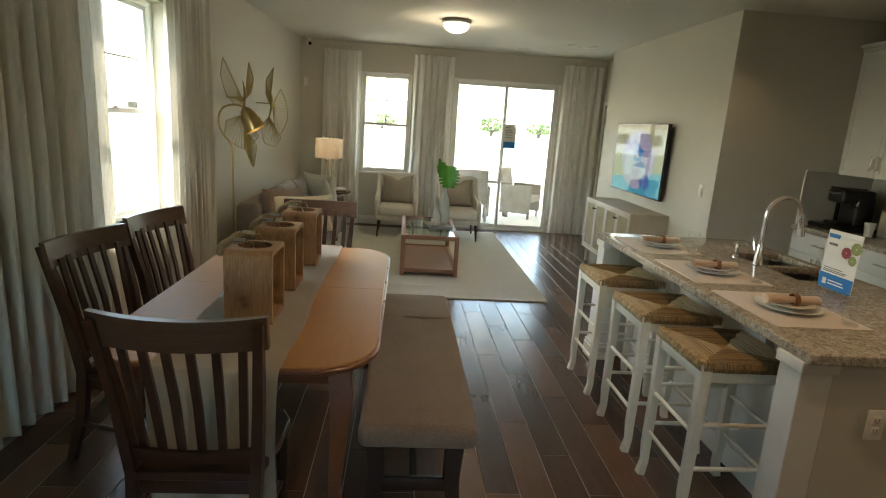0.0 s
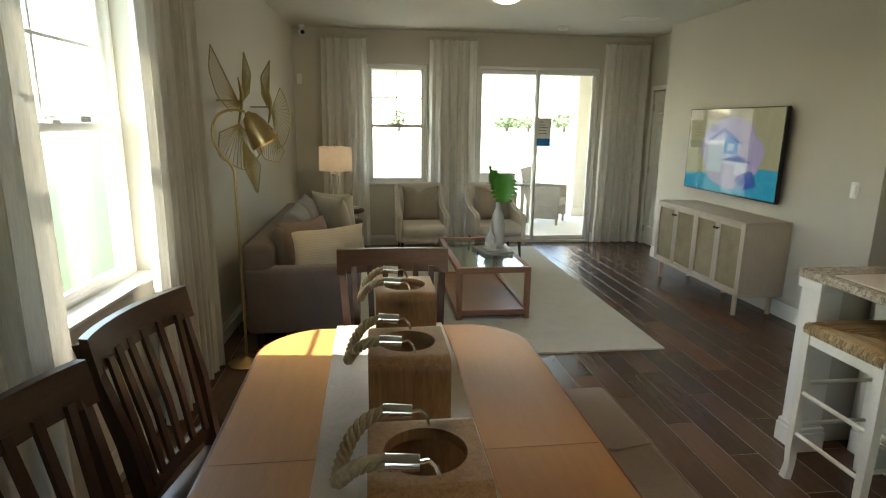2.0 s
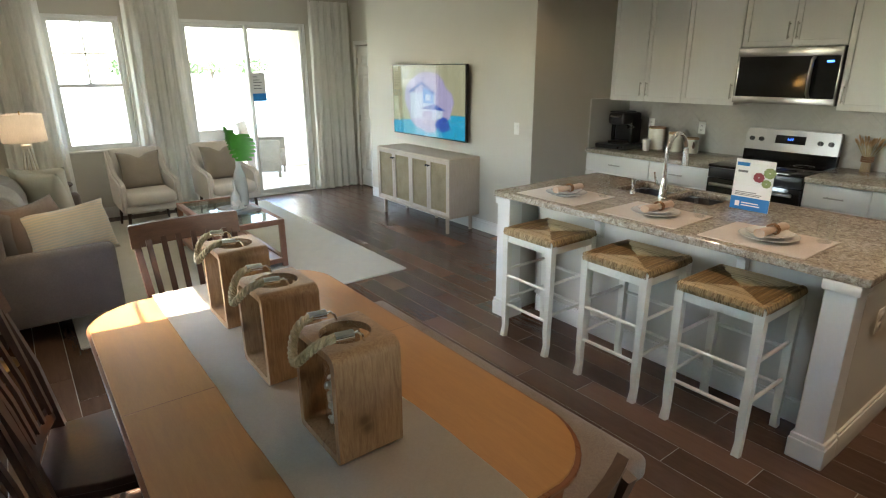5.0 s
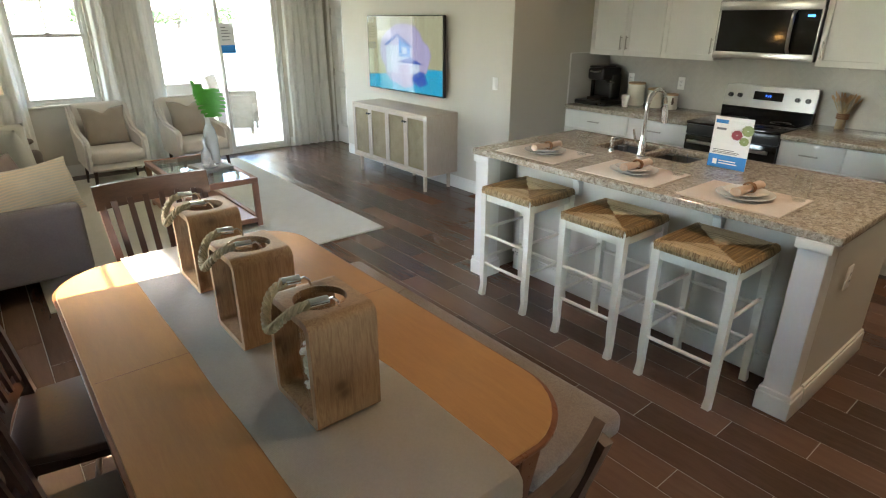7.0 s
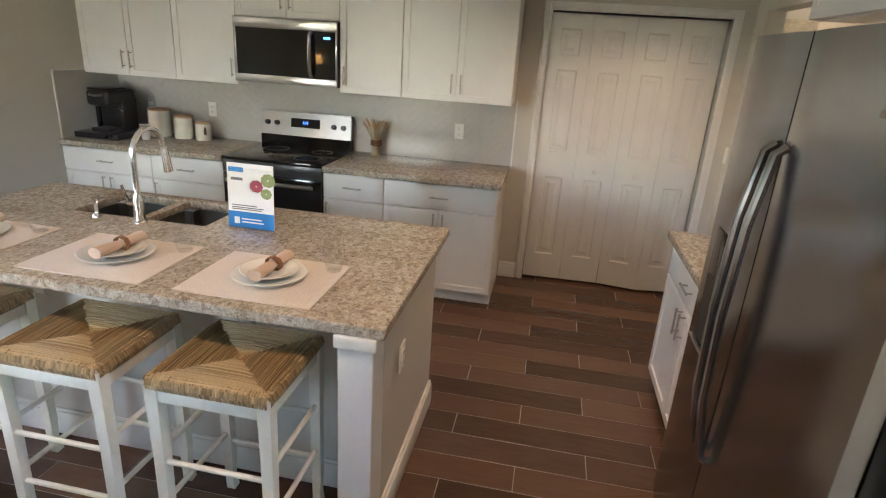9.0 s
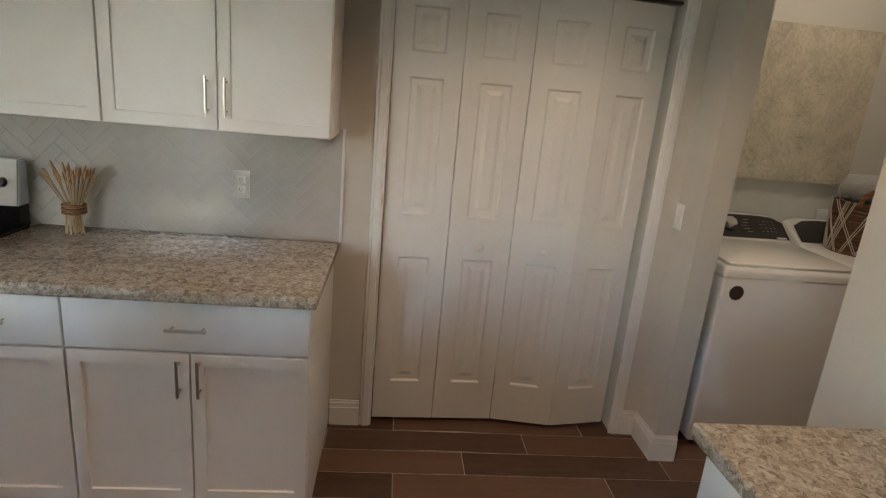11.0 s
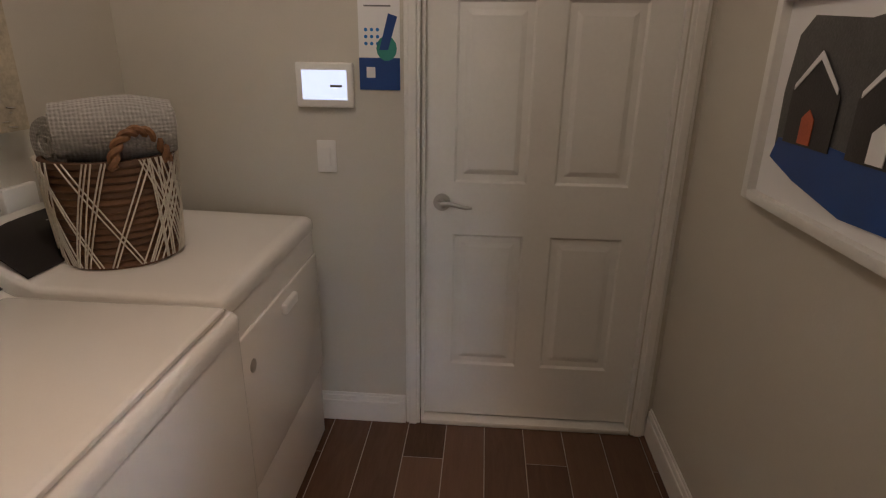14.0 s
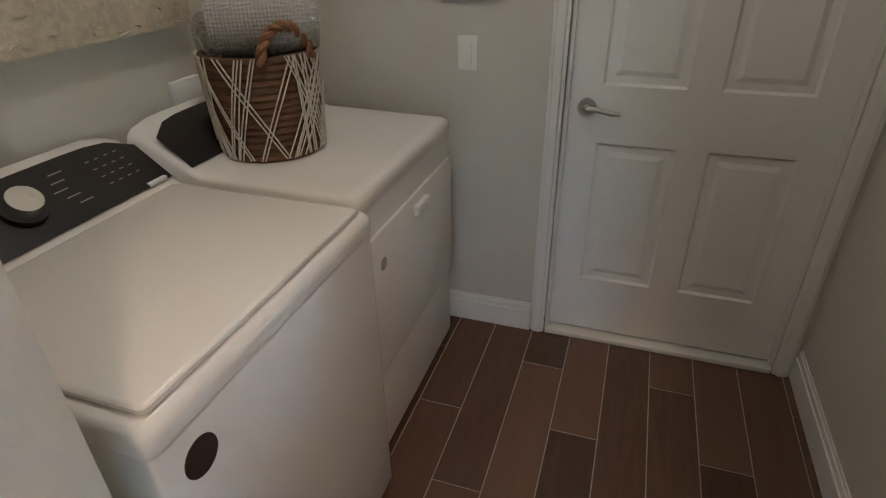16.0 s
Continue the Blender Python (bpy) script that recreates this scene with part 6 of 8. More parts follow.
for y in (2.18, 2.80, 3.46):
    pm = thing("placemat", "beige ribbed cloth placemat on the worktop", "placemat", (1.75, y, IT), 0, "place settings")
    bm = bmesh.new()
    for k in range(48):
        v = -0.24 + 0.01 * k
        box(bm, -0.195, v + 0.0005, 0, 0.195, v + 0.0095, 0.004)
    tagged(part("ribbed_cloth", bm, MAT, pm, smooth=0), kind="stuff")
    part("hem", boxes((-0.20, -0.245, 0, -0.195, 0.245, 0.0045), (0.195, -0.245, 0, 0.20, 0.245, 0.0045), (-0.195, -0.245, 0, 0.195, -0.24, 0.0045), (-0.195, 0.24, 0, 0.195, 0.245, 0.0045)), MAT, pm)
    for nm, r, z in (("dinner_plate", 0.135, 0.0045), ("side_plate", 0.105, 0.0185)):
        pl = thing(nm, "white porcelain " + nm.replace("_", " ") + " stacked on a placemat", "plate", (1.755, y - 0.005, IT + z), 0, "place settings")
        part("plate", lathe(bmesh.new(), ((0, 0), (r * 0.6, 0), (r * 0.65, 0.003), (r * 0.95, 0.016), (r, 0.019), (r * 0.97, 0.0205), (r * 0.66, 0.008), (r * 0.6, 0.006), (0, 0.006)), 48), PLATE, pl)
    nk = thing("napkin", "rolled blush napkin in a rattan ring", "napkin", (1.765, y - 0.01, IT + 0.047), 86, "place settings")
    nb = bmesh.new()
    rows = []
    for i in range(17):
        u = i / 16
        row = []
        for k in range(16):
            a = 2 * math.pi * k / 16
            rad = 0.018 * (1 + 0.45 * abs(u - 0.45) ** 1.5 - 0.25 * math.exp(-((u - 0.45) / 0.10) ** 2)) * (1 + 0.08 * noise.noise((u * 4, math.cos(a) * 2, math.sin(a) * 2 + y)))
            row.append(nb.verts.new((rad * 1.3 * math.cos(a), -0.115 + 0.23 * u, rad * math.sin(a))))
        rows.append(row)
    for a, b in zip(rows, rows[1:]):
        for k in range(16):
            nb.faces.new((a[k], a[(k + 1) % 16], b[(k + 1) % 16], b[k]))
    nb.faces.new(rows[0])
    nb.faces.new(rows[-1])
    part("cloth_roll", nb, NAPK, nk)
    rb = bmesh.new()
    for t in range(3):
        for s in range(24):
            a0, a1 = 2 * math.pi * s / 24, 2 * math.pi * (s + 1) / 24
            f = lambda a: Vector((0.029 * math.cos(a), -0.012 + 0.009 * math.sin(3 * a + t * 2.1), 0.0245 * math.sin(a)))
            rod(rb, f(a0), f(a1), 0.004, seg=6, caps=False)
    part("ring", rb, RATTAN, nk, "woven rattan ring")
    gl = thing("drinking_glass", "clear stemless drinking glass on the worktop", "glass", (1.885, y - 0.20, IT + 0.0045), 0, "place settings")
    gg = part("glass_body", lathe(bmesh.new(), ((0, 0), (0.026, 0), (0.030, 0.006), (0.040, 0.05), (0.041, 0.08), (0.034, 0.135), (0.032, 0.135), (0.039, 0.08), (0.038, 0.05), (0.028, 0.012), (0, 0.010)), 28), STEMG, gl)
    gg.visible_shadow = False
    ring = lathe(bmesh.new(), ((0.0, 0.001), (0.0255, 0.001), (0.027, 0.006), (0.0, 0.009)), 24)
    part("thick_foot", ring, STEMG, gl)

cdn = thing("counter_card", "upright white and blue printed card with flowers", "display card", (2.215, 2.495, IT), -90)
bm = boxes((-0.108, -0.003, 0.012, 0.108, 0, 0.30))
M8 = Matrix.Rotation(radians(-1.5), 4, "X")
part("card", moved(bm, M8), PAPER, cdn)
part("stand", moved(boxes((-0.108, -0.02, 0.0, 0.108, 0.045, 0.008), (-0.108, 0.001, 0.005, 0.108, 0.004, 0.28)), Matrix()), STEMG, cdn, "clear acrylic stand").visible_shadow = False
part("blue_band", moved(boxes((-0.108, -0.0045, 0.012, 0.108, -0.0032, 0.085)), M8), BLUE, cdn, "blue printed foot")
part("blue_tag", moved(boxes((-0.10, -0.0045, 0.262, -0.03, -0.0032, 0.282)), M8), BLUE, cdn)
part("printed_lines", moved(boxes((-0.09, -0.0045, 0.225, -0.035, -0.0032, 0.237), (-0.09, -0.0045, 0.112, 0.03, -0.0032, 0.116), (-0.09, -0.0045, 0.102, 0.06, -0.0032, 0.106), (-0.09, -0.0045, 0.094, 0.05, -0.0032, 0.098)), M8), INK, cdn)
part("white_lines", moved(boxes((-0.045, -0.0055, 0.05, 0.05, -0.0046, 0.056), (-0.045, -0.0055, 0.036, 0.06, -0.0046, 0.042), (-0.08, -0.0055, 0.03, -0.055, -0.0046, 0.06)), M8), PAPER, cdn)


def rosette(cx, cz, r, mat):
    bm = bmesh.new()
    for ring_k, (rr_, n) in enumerate(((1.0, 9), (0.72, 7), (0.42, 5))):
        for k in range(n):
            a = 2 * math.pi * k / n + ring_k * 0.5
            ox, oz = cx + r * rr_ * 0.55 * math.cos(a), cz + r * rr_ * 0.55 * math.sin(a)
            flat(bm, blob(ox, oz, r * 0.42 * rr_, r * 0.30 * rr_, 9), (0, -0.0046 - 0.0006 * ring_k, 0), (1, 0, 0), (0, 0, 1))
    return moved(bm, M8)


part("printed_flower", rosette(0.03, 0.205, 0.033, ROSE), ROSE, cdn, smooth=0)
part("printed_flower", rosette(0.085, 0.235, 0.036, SAGE), SAGE, cdn, smooth=0)
part("printed_flower", rosette(0.075, 0.175, 0.028, SAGE), SAGE, cdn, smooth=0)


def bar_stool(at):
    """A square stool with slightly curved legs and a woven rush seat; it faces along x."""
    s = thing("bar_stool", "cream wooden bar stool with a woven rush seat", "stool", at, 0, "stools at the island")
    a, b, hz = 0.185, 0.185, 0.735
    for sx in (-1, 1):
        for sy in (-1, 1):
            bm = bmesh.new()
            sweep = 0.010 if sx < 0 else 0.005
            tube(bm, [(sx * (a - 0.002), sy * b, hz - 0.002), (sx * (a - 0.004), sy * b, 0.45), (sx * a, sy * b, 0.16), (sx * (a - 0.004), sy * b, 0.07), (sx * (a + sweep), sy * b, 0.0)], [0.031, 0.027, 0.025, 0.022, 0.025], 4, (1, 1))
            bmesh.ops.bevel(bm, geom=[e for e in bm.edges if e.calc_face_angle(0) > 0.8], offset=0.004, segments=2, affect="EDGES")
            part("leg", bm, STOOLW, s)
    for sy in (-1, 1):
        part("seat_rail", boxes((-a, sy * b - 0.012, hz - 0.075, a, sy * b + 0.012, hz - 0.02), bevel=0.003), STOOLW, s)
        for z in (0.27, 0.47):
            rb = bmesh.new()
            rod(rb, (-a, sy * b, z), (a, sy * b, z), 0.0095)
            part("rung", rb, STOOLW, s)
    for sx in (-1, 1):
        part("seat_rail", boxes((sx * a - 0.012, -b, hz - 0.075, sx * a + 0.012, b, hz - 0.02), bevel=0.003), STOOLW, s)
        for z in (0.23, 0.43):
            rb = bmesh.new()
            rod(rb, (sx * a, -b, z), (sx * a, b, z), 0.0095)
            part("rung", rb, STOOLW, s)
    # rush: four woven triangles that meet in the middle, alternate ones coloured darker for sheen
    hub = 0.198
    n = 20
    for q in range(4):
        bm = bmesh.new()
        turn = Matrix.Rotation(q * math.pi / 2, 4, "Z")
        for k in range(n):
            d = (k + 0.5) / n
            y = -hub + hub * d
            half = hub * (1 - d) + 0.004
            zc = hz + 0.014 - 0.016 * d ** 1.5 + 0.004 * noise.noise((k * 1.7, q * 3.1, 1.0))
            pts = [turn @ Vector((t * half, y + 0.0015 * noise.noise((t * 2, k * 2.3, q)), zc + 0.003 * noise.noise((t * 3, k * 1.9, q)) - 0.005 * abs(t) ** 4)) for t in (-1, -0.6, -0.2, 0.2, 0.6, 1)]
            tube(bm, pts, 0.0044 + 0.0008 * noise.noise((k * 2.1, q, 5.0)), 6)
        for k in range(44):
            x = -hub + 2 * hub * (k + 0.5) / 44
            j = 0.003 * noise.noise((k * 1.3, q, 7.0))
            p = [turn @ Vector(v) for v in ((x, -hub + 0.014, hz + 0.014 + j), (x + j, -hub - 0.004, hz + 0.009 + j), (x + j, -hub - 0.010 + j, hz - 0.008), (x - j, -hub - 0.004, hz - 0.026), (x, -hub + 0.01, hz - 0.030))]
            tube(bm, p, 0.0047, 5)
        tagged(part("rush_weave", bm, RUSH_DIM if q % 2 == 0 else RUSH, s, "golden brown woven rush"), kind="stuff")
    part("seat_core", boxes((-0.185, -0.185, hz - 0.02, 0.185, 0.185, hz + 0.001), bevel=0.003), RATTAN, s)
    return s


first = bar_stool((1.49, 3.345, 0))
copy_thing(first, pose(1.485, 2.71, 0))
copy_thing(first, pose(1.49, 2.15, 0))

# ---- kitchen wall units ----
CF = 3.70
def handle(bm, place, along, length=0.13, out=(-1, 0)):
    """A slim bar handle."""
    p = Vector(place)
    d = Vector((0, 0, 1)) if along == "z" else (Vector((0, 1, 0)) if out[0] else Vector((1, 0, 0)))
    o = Vector((out[0], out[1], 0))
    rod(bm, p + o * 0.03 - d * length / 2, p + o * 0.03 + d * length / 2, 0.0055, seg=10)
    for s in (-0.38, 0.38):
        rod(bm, p + d * length * s, p + o * 0.03 + d * length * s, 0.004, seg=8)
    return bm


def shaker(x, y0, y1, z0, z1, flat_front=False):
    """A cabinet front whose face looks to -x."""
    if flat_front:
        return boxes((x - 0.02, y0, z0, x, y1, z1), bevel=0.002)
    bm = box(bmesh.new(), x - 0.02, y0, z0, x, y1, z1, 0.0015, 1)
    face = max((f for f in bm.faces if f.normal.x < -0.9), key=lambda f: f.calc_area())
    bmesh.ops.inset_individual(bm, faces=[face], thickness=0.058, depth=0.0)
    bmesh.ops.inset_individual(bm, faces=[face], thickness=0.002, depth=-0.009)
    return bm


def base_unit(y0, y1, doors):
    u = thing("base_cabinet", "white shaker base cabinet with drawer", "cabinet", group="base cabinets")
    part("body", boxes((CF, y0, 0.10, KX - 0.002, y1, 0.868), (CF + 0.075, y0, 0.0, KX - 0.002, y1, 0.10)), CAB, u)
    d = part("drawer", shaker(CF, y0 + 0.003, y1 - 0.003, 0.69, 0.86, True), CAB, u)
    part("handle", handle(bmesh.new(), (CF - 0.02, (y0 + y1) / 2, 0.775), "y"), NICKEL, d, "nickel bar handle")
    w = (y1 - y0) / doors
    for k in range(doors):
        a, b = y0 + k * w + 0.003, y0 + (k + 1) * w - 0.003
        d = part("door", shaker(CF, a, b, 0.105, 0.68), CAB, u)
        hy = (b - 0.03 if k == 0 else a + 0.03) if doors == 2 else b - 0.03
        part("handle", handle(bmesh.new(), (CF - 0.02, hy, 0.60), "z"), NICKEL, d, "nickel bar handle")
    part("toe_board", boxes((CF + 0.06, y0, 0.0, CF + 0.074, y1, 0.10)), TRIM, u)


base_unit(4.11, KN - 0.002, 2)
base_unit(3.525, 4.108, 1)
base_unit(2.322, 2.765, 1)
base_unit(1.535, 2.32, 2)
for a, b in ((3.527, KN - 0.003), (1.515, 2.763)):
    wt = thing("worktop", "speckled beige granite worktop", "worktop", group="kitchen worktops")
    part("slab", box(bmesh.new(), CF - 0.045, a, 0.869, KX - 0.003, b, IT, 0.007, 3), GRAN, wt)


def wall_unit(y0, y1, z0, z1, doors, hinge=1):
    u = thing("wall_cabinet", "white shaker wall cabinet", "cabinet", group="wall cabinets")
    xf = 4.02
    part("body", boxes((xf, y0, z0, KX - 0.002, y1, z1)), CAB, u)
    w = (y1 - y0) / doors
    for k in range(doors):
        a, b = y0 + k * w + 0.002, y0 + (k + 1) * w - 0.002
        d = part("door", shaker(xf, a, b, z0 + 0.003, z1 - 0.003), CAB, u)
        hy = (b - 0.03 if k == 0 else a + 0.03) if doors == 2 else (a + 0.03 if hinge > 0 else b - 0.03)
        part("handle", handle(bmesh.new(), (xf - 0.02, hy, z0 + 0.12), "z"), NICKEL, d, "nickel bar handle")


UT = 2.44
wall_unit(4.062, KN - 0.002, 1.385, UT, 2)
wall_unit(3.555, 4.060, 1.385, UT, 1)
wall_unit(2.765, 3.553, 1.862, UT, 2)
wall_unit(2.309, 2.763, 1.385, UT, 1, -1)
wall_unit(1.53, 2.307, 1.385, UT, 2)
structure("trim_crown", boxes((3.985, 1.515, UT, KX - 0.002, KN - 0.002, UT + 0.03), (3.965, 1.50, UT + 0.03, KX - 0.002, KN - 0.002, UT + 0.06), bevel=0.004), TRIM, "white cabinet crown moulding")

# microwave over the range
mw = thing("microwave", "stainless over-range microwave with black glass door", "microwave")
m0, m1, q0, q1, fx = 2.768, 3.55, 1.415, 1.858, 3.955
part("body", boxes((fx + 0.02, m0, q0, KX - 0.002, m1, q1), bevel=0.004), BLACK, mw)
part("fascia", boxes((fx, m0, q0, fx + 0.02, m1, q0 + 0.055), (fx, m0, q1 - 0.07, fx + 0.02, m1, q1), (fx, m1 - 0.02, q0 + 0.055, fx + 0.02, m1, q1 - 0.07), (fx, m0, q0 + 0.055, fx + 0.02, m0 + 0.012, q1 - 0.07), bevel=0.002), STEEL_Y, mw, "brushed steel fascia")
part("door_glass", boxes((fx + 0.002, m0 + 0.16, q0 + 0.055, fx + 0.02, m1 - 0.02, q1 - 0.07)), BLACKG, mw, "black glass door")
part("control_panel", boxes((fx + 0.003, m0 + 0.012, q0 + 0.055, fx + 0.02, m0 + 0.158, q1 - 0.07)), BLACKG, mw)
part("display", boxes((fx + 0.0022, m0 + 0.05, q1 - 0.12, fx + 0.003, m0 + 0.10, q1 - 0.105)), CLOCK, mw)
hb = tube(bmesh.new(), [(fx + 0.005, m0 + 0.19, q0 + 0.06), (fx - 0.03, m0 + 0.19, q0 + 0.09), (fx - 0.042, m0 + 0.19, (q0 + q1) / 2), (fx - 0.03, m0 + 0.19, q1 - 0.10), (fx + 0.005, m0 + 0.19, q1 - 0.075)], 0.013, 10)
part("handle", hb, STEEL_Y, mw, "curved steel handle")

# range
rg = thing("kitchen_range", "black and stainless electric range", "range")
r0, r1, rf = 2.768, 3.522, 3.66
part("body", boxes((rf + 0.03, r0, 0.02, KX - 0.05, r1, 0.895), bevel=0.003), BLACK, rg)
part("cooktop", box(bmesh.new(), rf - 0.005, r0 - 0.001, 0.895, KX - 0.055, r1 + 0.001, 0.917, 0.005, 2), BLACKG, rg, "black glass cooktop")
for x, y, r in ((3.85, 2.95, 0.10), (3.85, 3.33, 0.085), (4.12, 2.95, 0.075), (4.12, 3.33, 0.10)):
    part("burner_ring", lathe(bmesh.new(), ((r - 0.003, 0), (r, 0.0004), (r + 0.003, 0)), 36, (x, y, 0.9172)), GREYP, rg)
part("oven_door", boxes((rf, r0 + 0.004, 0.20, rf + 0.03, r1 - 0.004, 0.80), bevel=0.004), BLACKG, rg, "black glass oven door")
part("drawer", boxes((rf, r0 + 0.004, 0.03, rf + 0.03, r1 - 0.004, 0.19), bevel=0.004), STEEL_Y, rg)
part("vent_strip", boxes((rf + 0.004, r0 + 0.004, 0.81, rf + 0.03, r1 - 0.004, 0.89), bevel=0.002), BLACK, rg)
hb = bmesh.new()
rod(hb, (rf - 0.045, r0 + 0.05, 0.755), (rf - 0.045, r1 - 0.05, 0.755), 0.014, seg=14)
for y in (r0 + 0.09, r1 - 0.09):
    rod(hb, (rf - 0.045, y, 0.755), (rf + 0.005, y, 0.755), 0.010)
part("oven_handle", hb, STEEL_Y, rg, "steel oven handle")
bm = bmesh.new()
f = bm.faces.new([bm.verts.new(p) for p in ((4.245, r0, 1.00), (4.275, r0, 1.185), (4.325, r0, 1.185), (4.325, r0, 1.00))])
g = bmesh.ops.extrude_face_region(bm, geom=[f])
for v in g["geom"]:
    if isinstance(v, bmesh.types.BMVert):
        v.co.y = r1
bmesh.ops.bevel(bm, geom=bm.edges[:], offset=0.006, segments=2, affect="EDGES")
part("control_panel", bm, STEEL_Y, rg, "brushed steel control panel")
part("panel_base", boxes((4.25, r0, 0.917, 4.31, r1, 1.002)), BLACKG, rg)
LEAN9 = Matrix.Rotation(radians(9.2), 4, "Y")
for y in (r0 + 0.06, r0 + 0.14, r1 - 0.14, r1 - 0.06):
    kb = bmesh.new()
    rod(kb, (0, 0, 0), (-0.022, 0, 0), 0.021, 0.018, 20)
    box(kb, -0.027, -0.004, -0.018, -0.02, 0.004, 0.018)
    part("knob", moved(kb, Matrix.Translation((4.258, y, 1.095)) @ LEAN9), BLACK, rg, "black control knob")
part("display", moved(boxes((-0.003, -0.12, -0.035, 0.002, 0.12, 0.035)), Matrix.Translation((4.2595, (r0 + r1) / 2, 1.105)) @ LEAN9), BLACKG, rg)
tx_c = bpy.data.curves.new("digits", "FONT")
tx_c.body, tx_c.size, tx_c.extrude, tx_c.align_x = "1:11", 0.03, 0.0004, "CENTER"
tx_o = new("clock_digits", tx_c)
dg = bpy.context.evaluated_depsgraph_get()
tx_me = bpy.data.meshes.new_from_object(tx_o.evaluated_get(dg))
bpy.data.objects.remove(tx_o)
tx_me.materials.clear()
tx_me.materials.append(CLOCK)
tx_ob = new("clock_digits", tx_me)
tx_ob.parent = rg
tx_ob.matrix_local = Matrix.Translation((4.2550, (r0 + r1) / 2, 1.098)) @ LEAN9 @ pose(0, 0, 0, 90, 0, -90)

# small things on the kitchen counter
km = thing("coffee_maker", "black single-cup coffee maker on a tray", "coffee maker", (4.02, 4.66, IT))
part("tray", box(bmesh.new(), -0.22, -0.19, 0, 0.16, 0.19, 0.045, 0.01, 2), BLACK, km)
part("tower", box(bmesh.new(), -0.02, -0.105, 0.045, 0.15, 0.105, 0.30, 0.02, 3), BLACK, km)
part("head", box(bmesh.new(), -0.16, -0.10, 0.24, 0.15, 0.10, 0.36, 0.03, 3), BLACK, km)
part("lid", box(bmesh.new(), -0.15, -0.085, 0.36, 0.06, 0.085, 0.375, 0.006, 2), GREYP, km)
part("drip_tray", box(bmesh.new(), -0.16, -0.08, 0.045, -0.02, 0.08, 0.075, 0.006, 2), GREYP, km)
part("water_tank", box(bmesh.new(), -0.02, 0.106, 0.05, 0.13, 0.15, 0.31, 0.01, 2), BLACKG, km)
part("grip", moved(tube(bmesh.new(), [(-0.15, -0.06, 0.33), (-0.175, -0.05, 0.325), (-0.18, 0, 0.32), (-0.175, 0.05, 0.325), (-0.15, 0.06, 0.33)], 0.008, 8), Matrix()), NICKEL, km)
for y, r, h in ((4.385, 0.085, 0.205), (4.17, 0.075, 0.165), (3.995, 0.062, 0.13)):
    cn = thing("canister", "cream ceramic canister with a wooden lid", "canister", (4.19, y, IT), 0, "kitchen canisters")
    part("body", lathe(bmesh.new(), ((0, 0), (r * 0.95, 0), (r, 0.01), (r, h - 0.01), (r * 0.97, h), (0, h)), 32), CERAM, cn)
    part("lid", lathe(bmesh.new(), ((0, h), (r * 0.99, h), (r * 1.0, h + 0.012), (r * 0.9, h + 0.016), (0, h + 0.016)), 32), LANT, cn, "wooden lid")
sc2 = thing("wooden_scoop", "dark wooden scoop hanging on a canister", "scoop", (4.19, 3.995, IT))
part("scoop", tube(bmesh.new(), [(-0.05, -0.045, 0.11), (-0.058, -0.05, 0.07), (-0.06, -0.052, 0.05)], [0.006, 0.012, 0.009], 8), CHAIRL, sc2)
cu = thing("paper_cup", "white patterned paper cup on the counter", "cup", (3.98, 4.36, IT))
part("cup", lathe(bmesh.new(), ((0, 0), (0.029, 0), (0.041, 0.11), (0.043, 0.113), (0.039, 0.113), (0.027, 0.004), (0, 0.004)), 24), PAPER, cu)
wb = thing("wheat_bundle", "tied bundle of dried wheat on the counter", "dried flowers", (4.25, 2.56, IT))
rr = random.Random(9)
bm, bh = bmesh.new(), bmesh.new()
for k in range(46):
    a, q = rr.uniform(0, 6.283), math.sqrt(rr.random())
    foot = Vector((math.cos(a) * q * 0.04, math.sin(a) * q * 0.04, 0))
    waist = Vector((math.cos(a) * q * 0.03, math.sin(a) * q * 0.03, 0.11))
    tip = Vector((math.cos(a) * q * 0.085, math.sin(a) * q * 0.095, rr.uniform(0.20, 0.235)))
    tube(bm, [foot, waist, tip], 0.0022, 4)
    tube(bh, [tip, tip + (tip - waist) * 0.18, tip + (tip - waist) * 0.36], [0.003, 0.007, 0.002], 5)
part("stalks", bm, ROPE, wb)
part("ears", bh, LANT, wb)
kb = bmesh.new()
for k in range(24):
    a0, a1 = 2 * math.pi * k / 24, 2 * math.pi * (k + 1) / 24
    for z in (0.085, 0.10, 0.115):
        rod(kb, (0.04 * math.cos(a0), 0.04 * math.sin(a0), z), (0.04 * math.cos(a1), 0.04 * math.sin(a1), z), 0.006, seg=6, caps=False)
part("tie", kb, RATTAN, wb, "reddish twine tie")

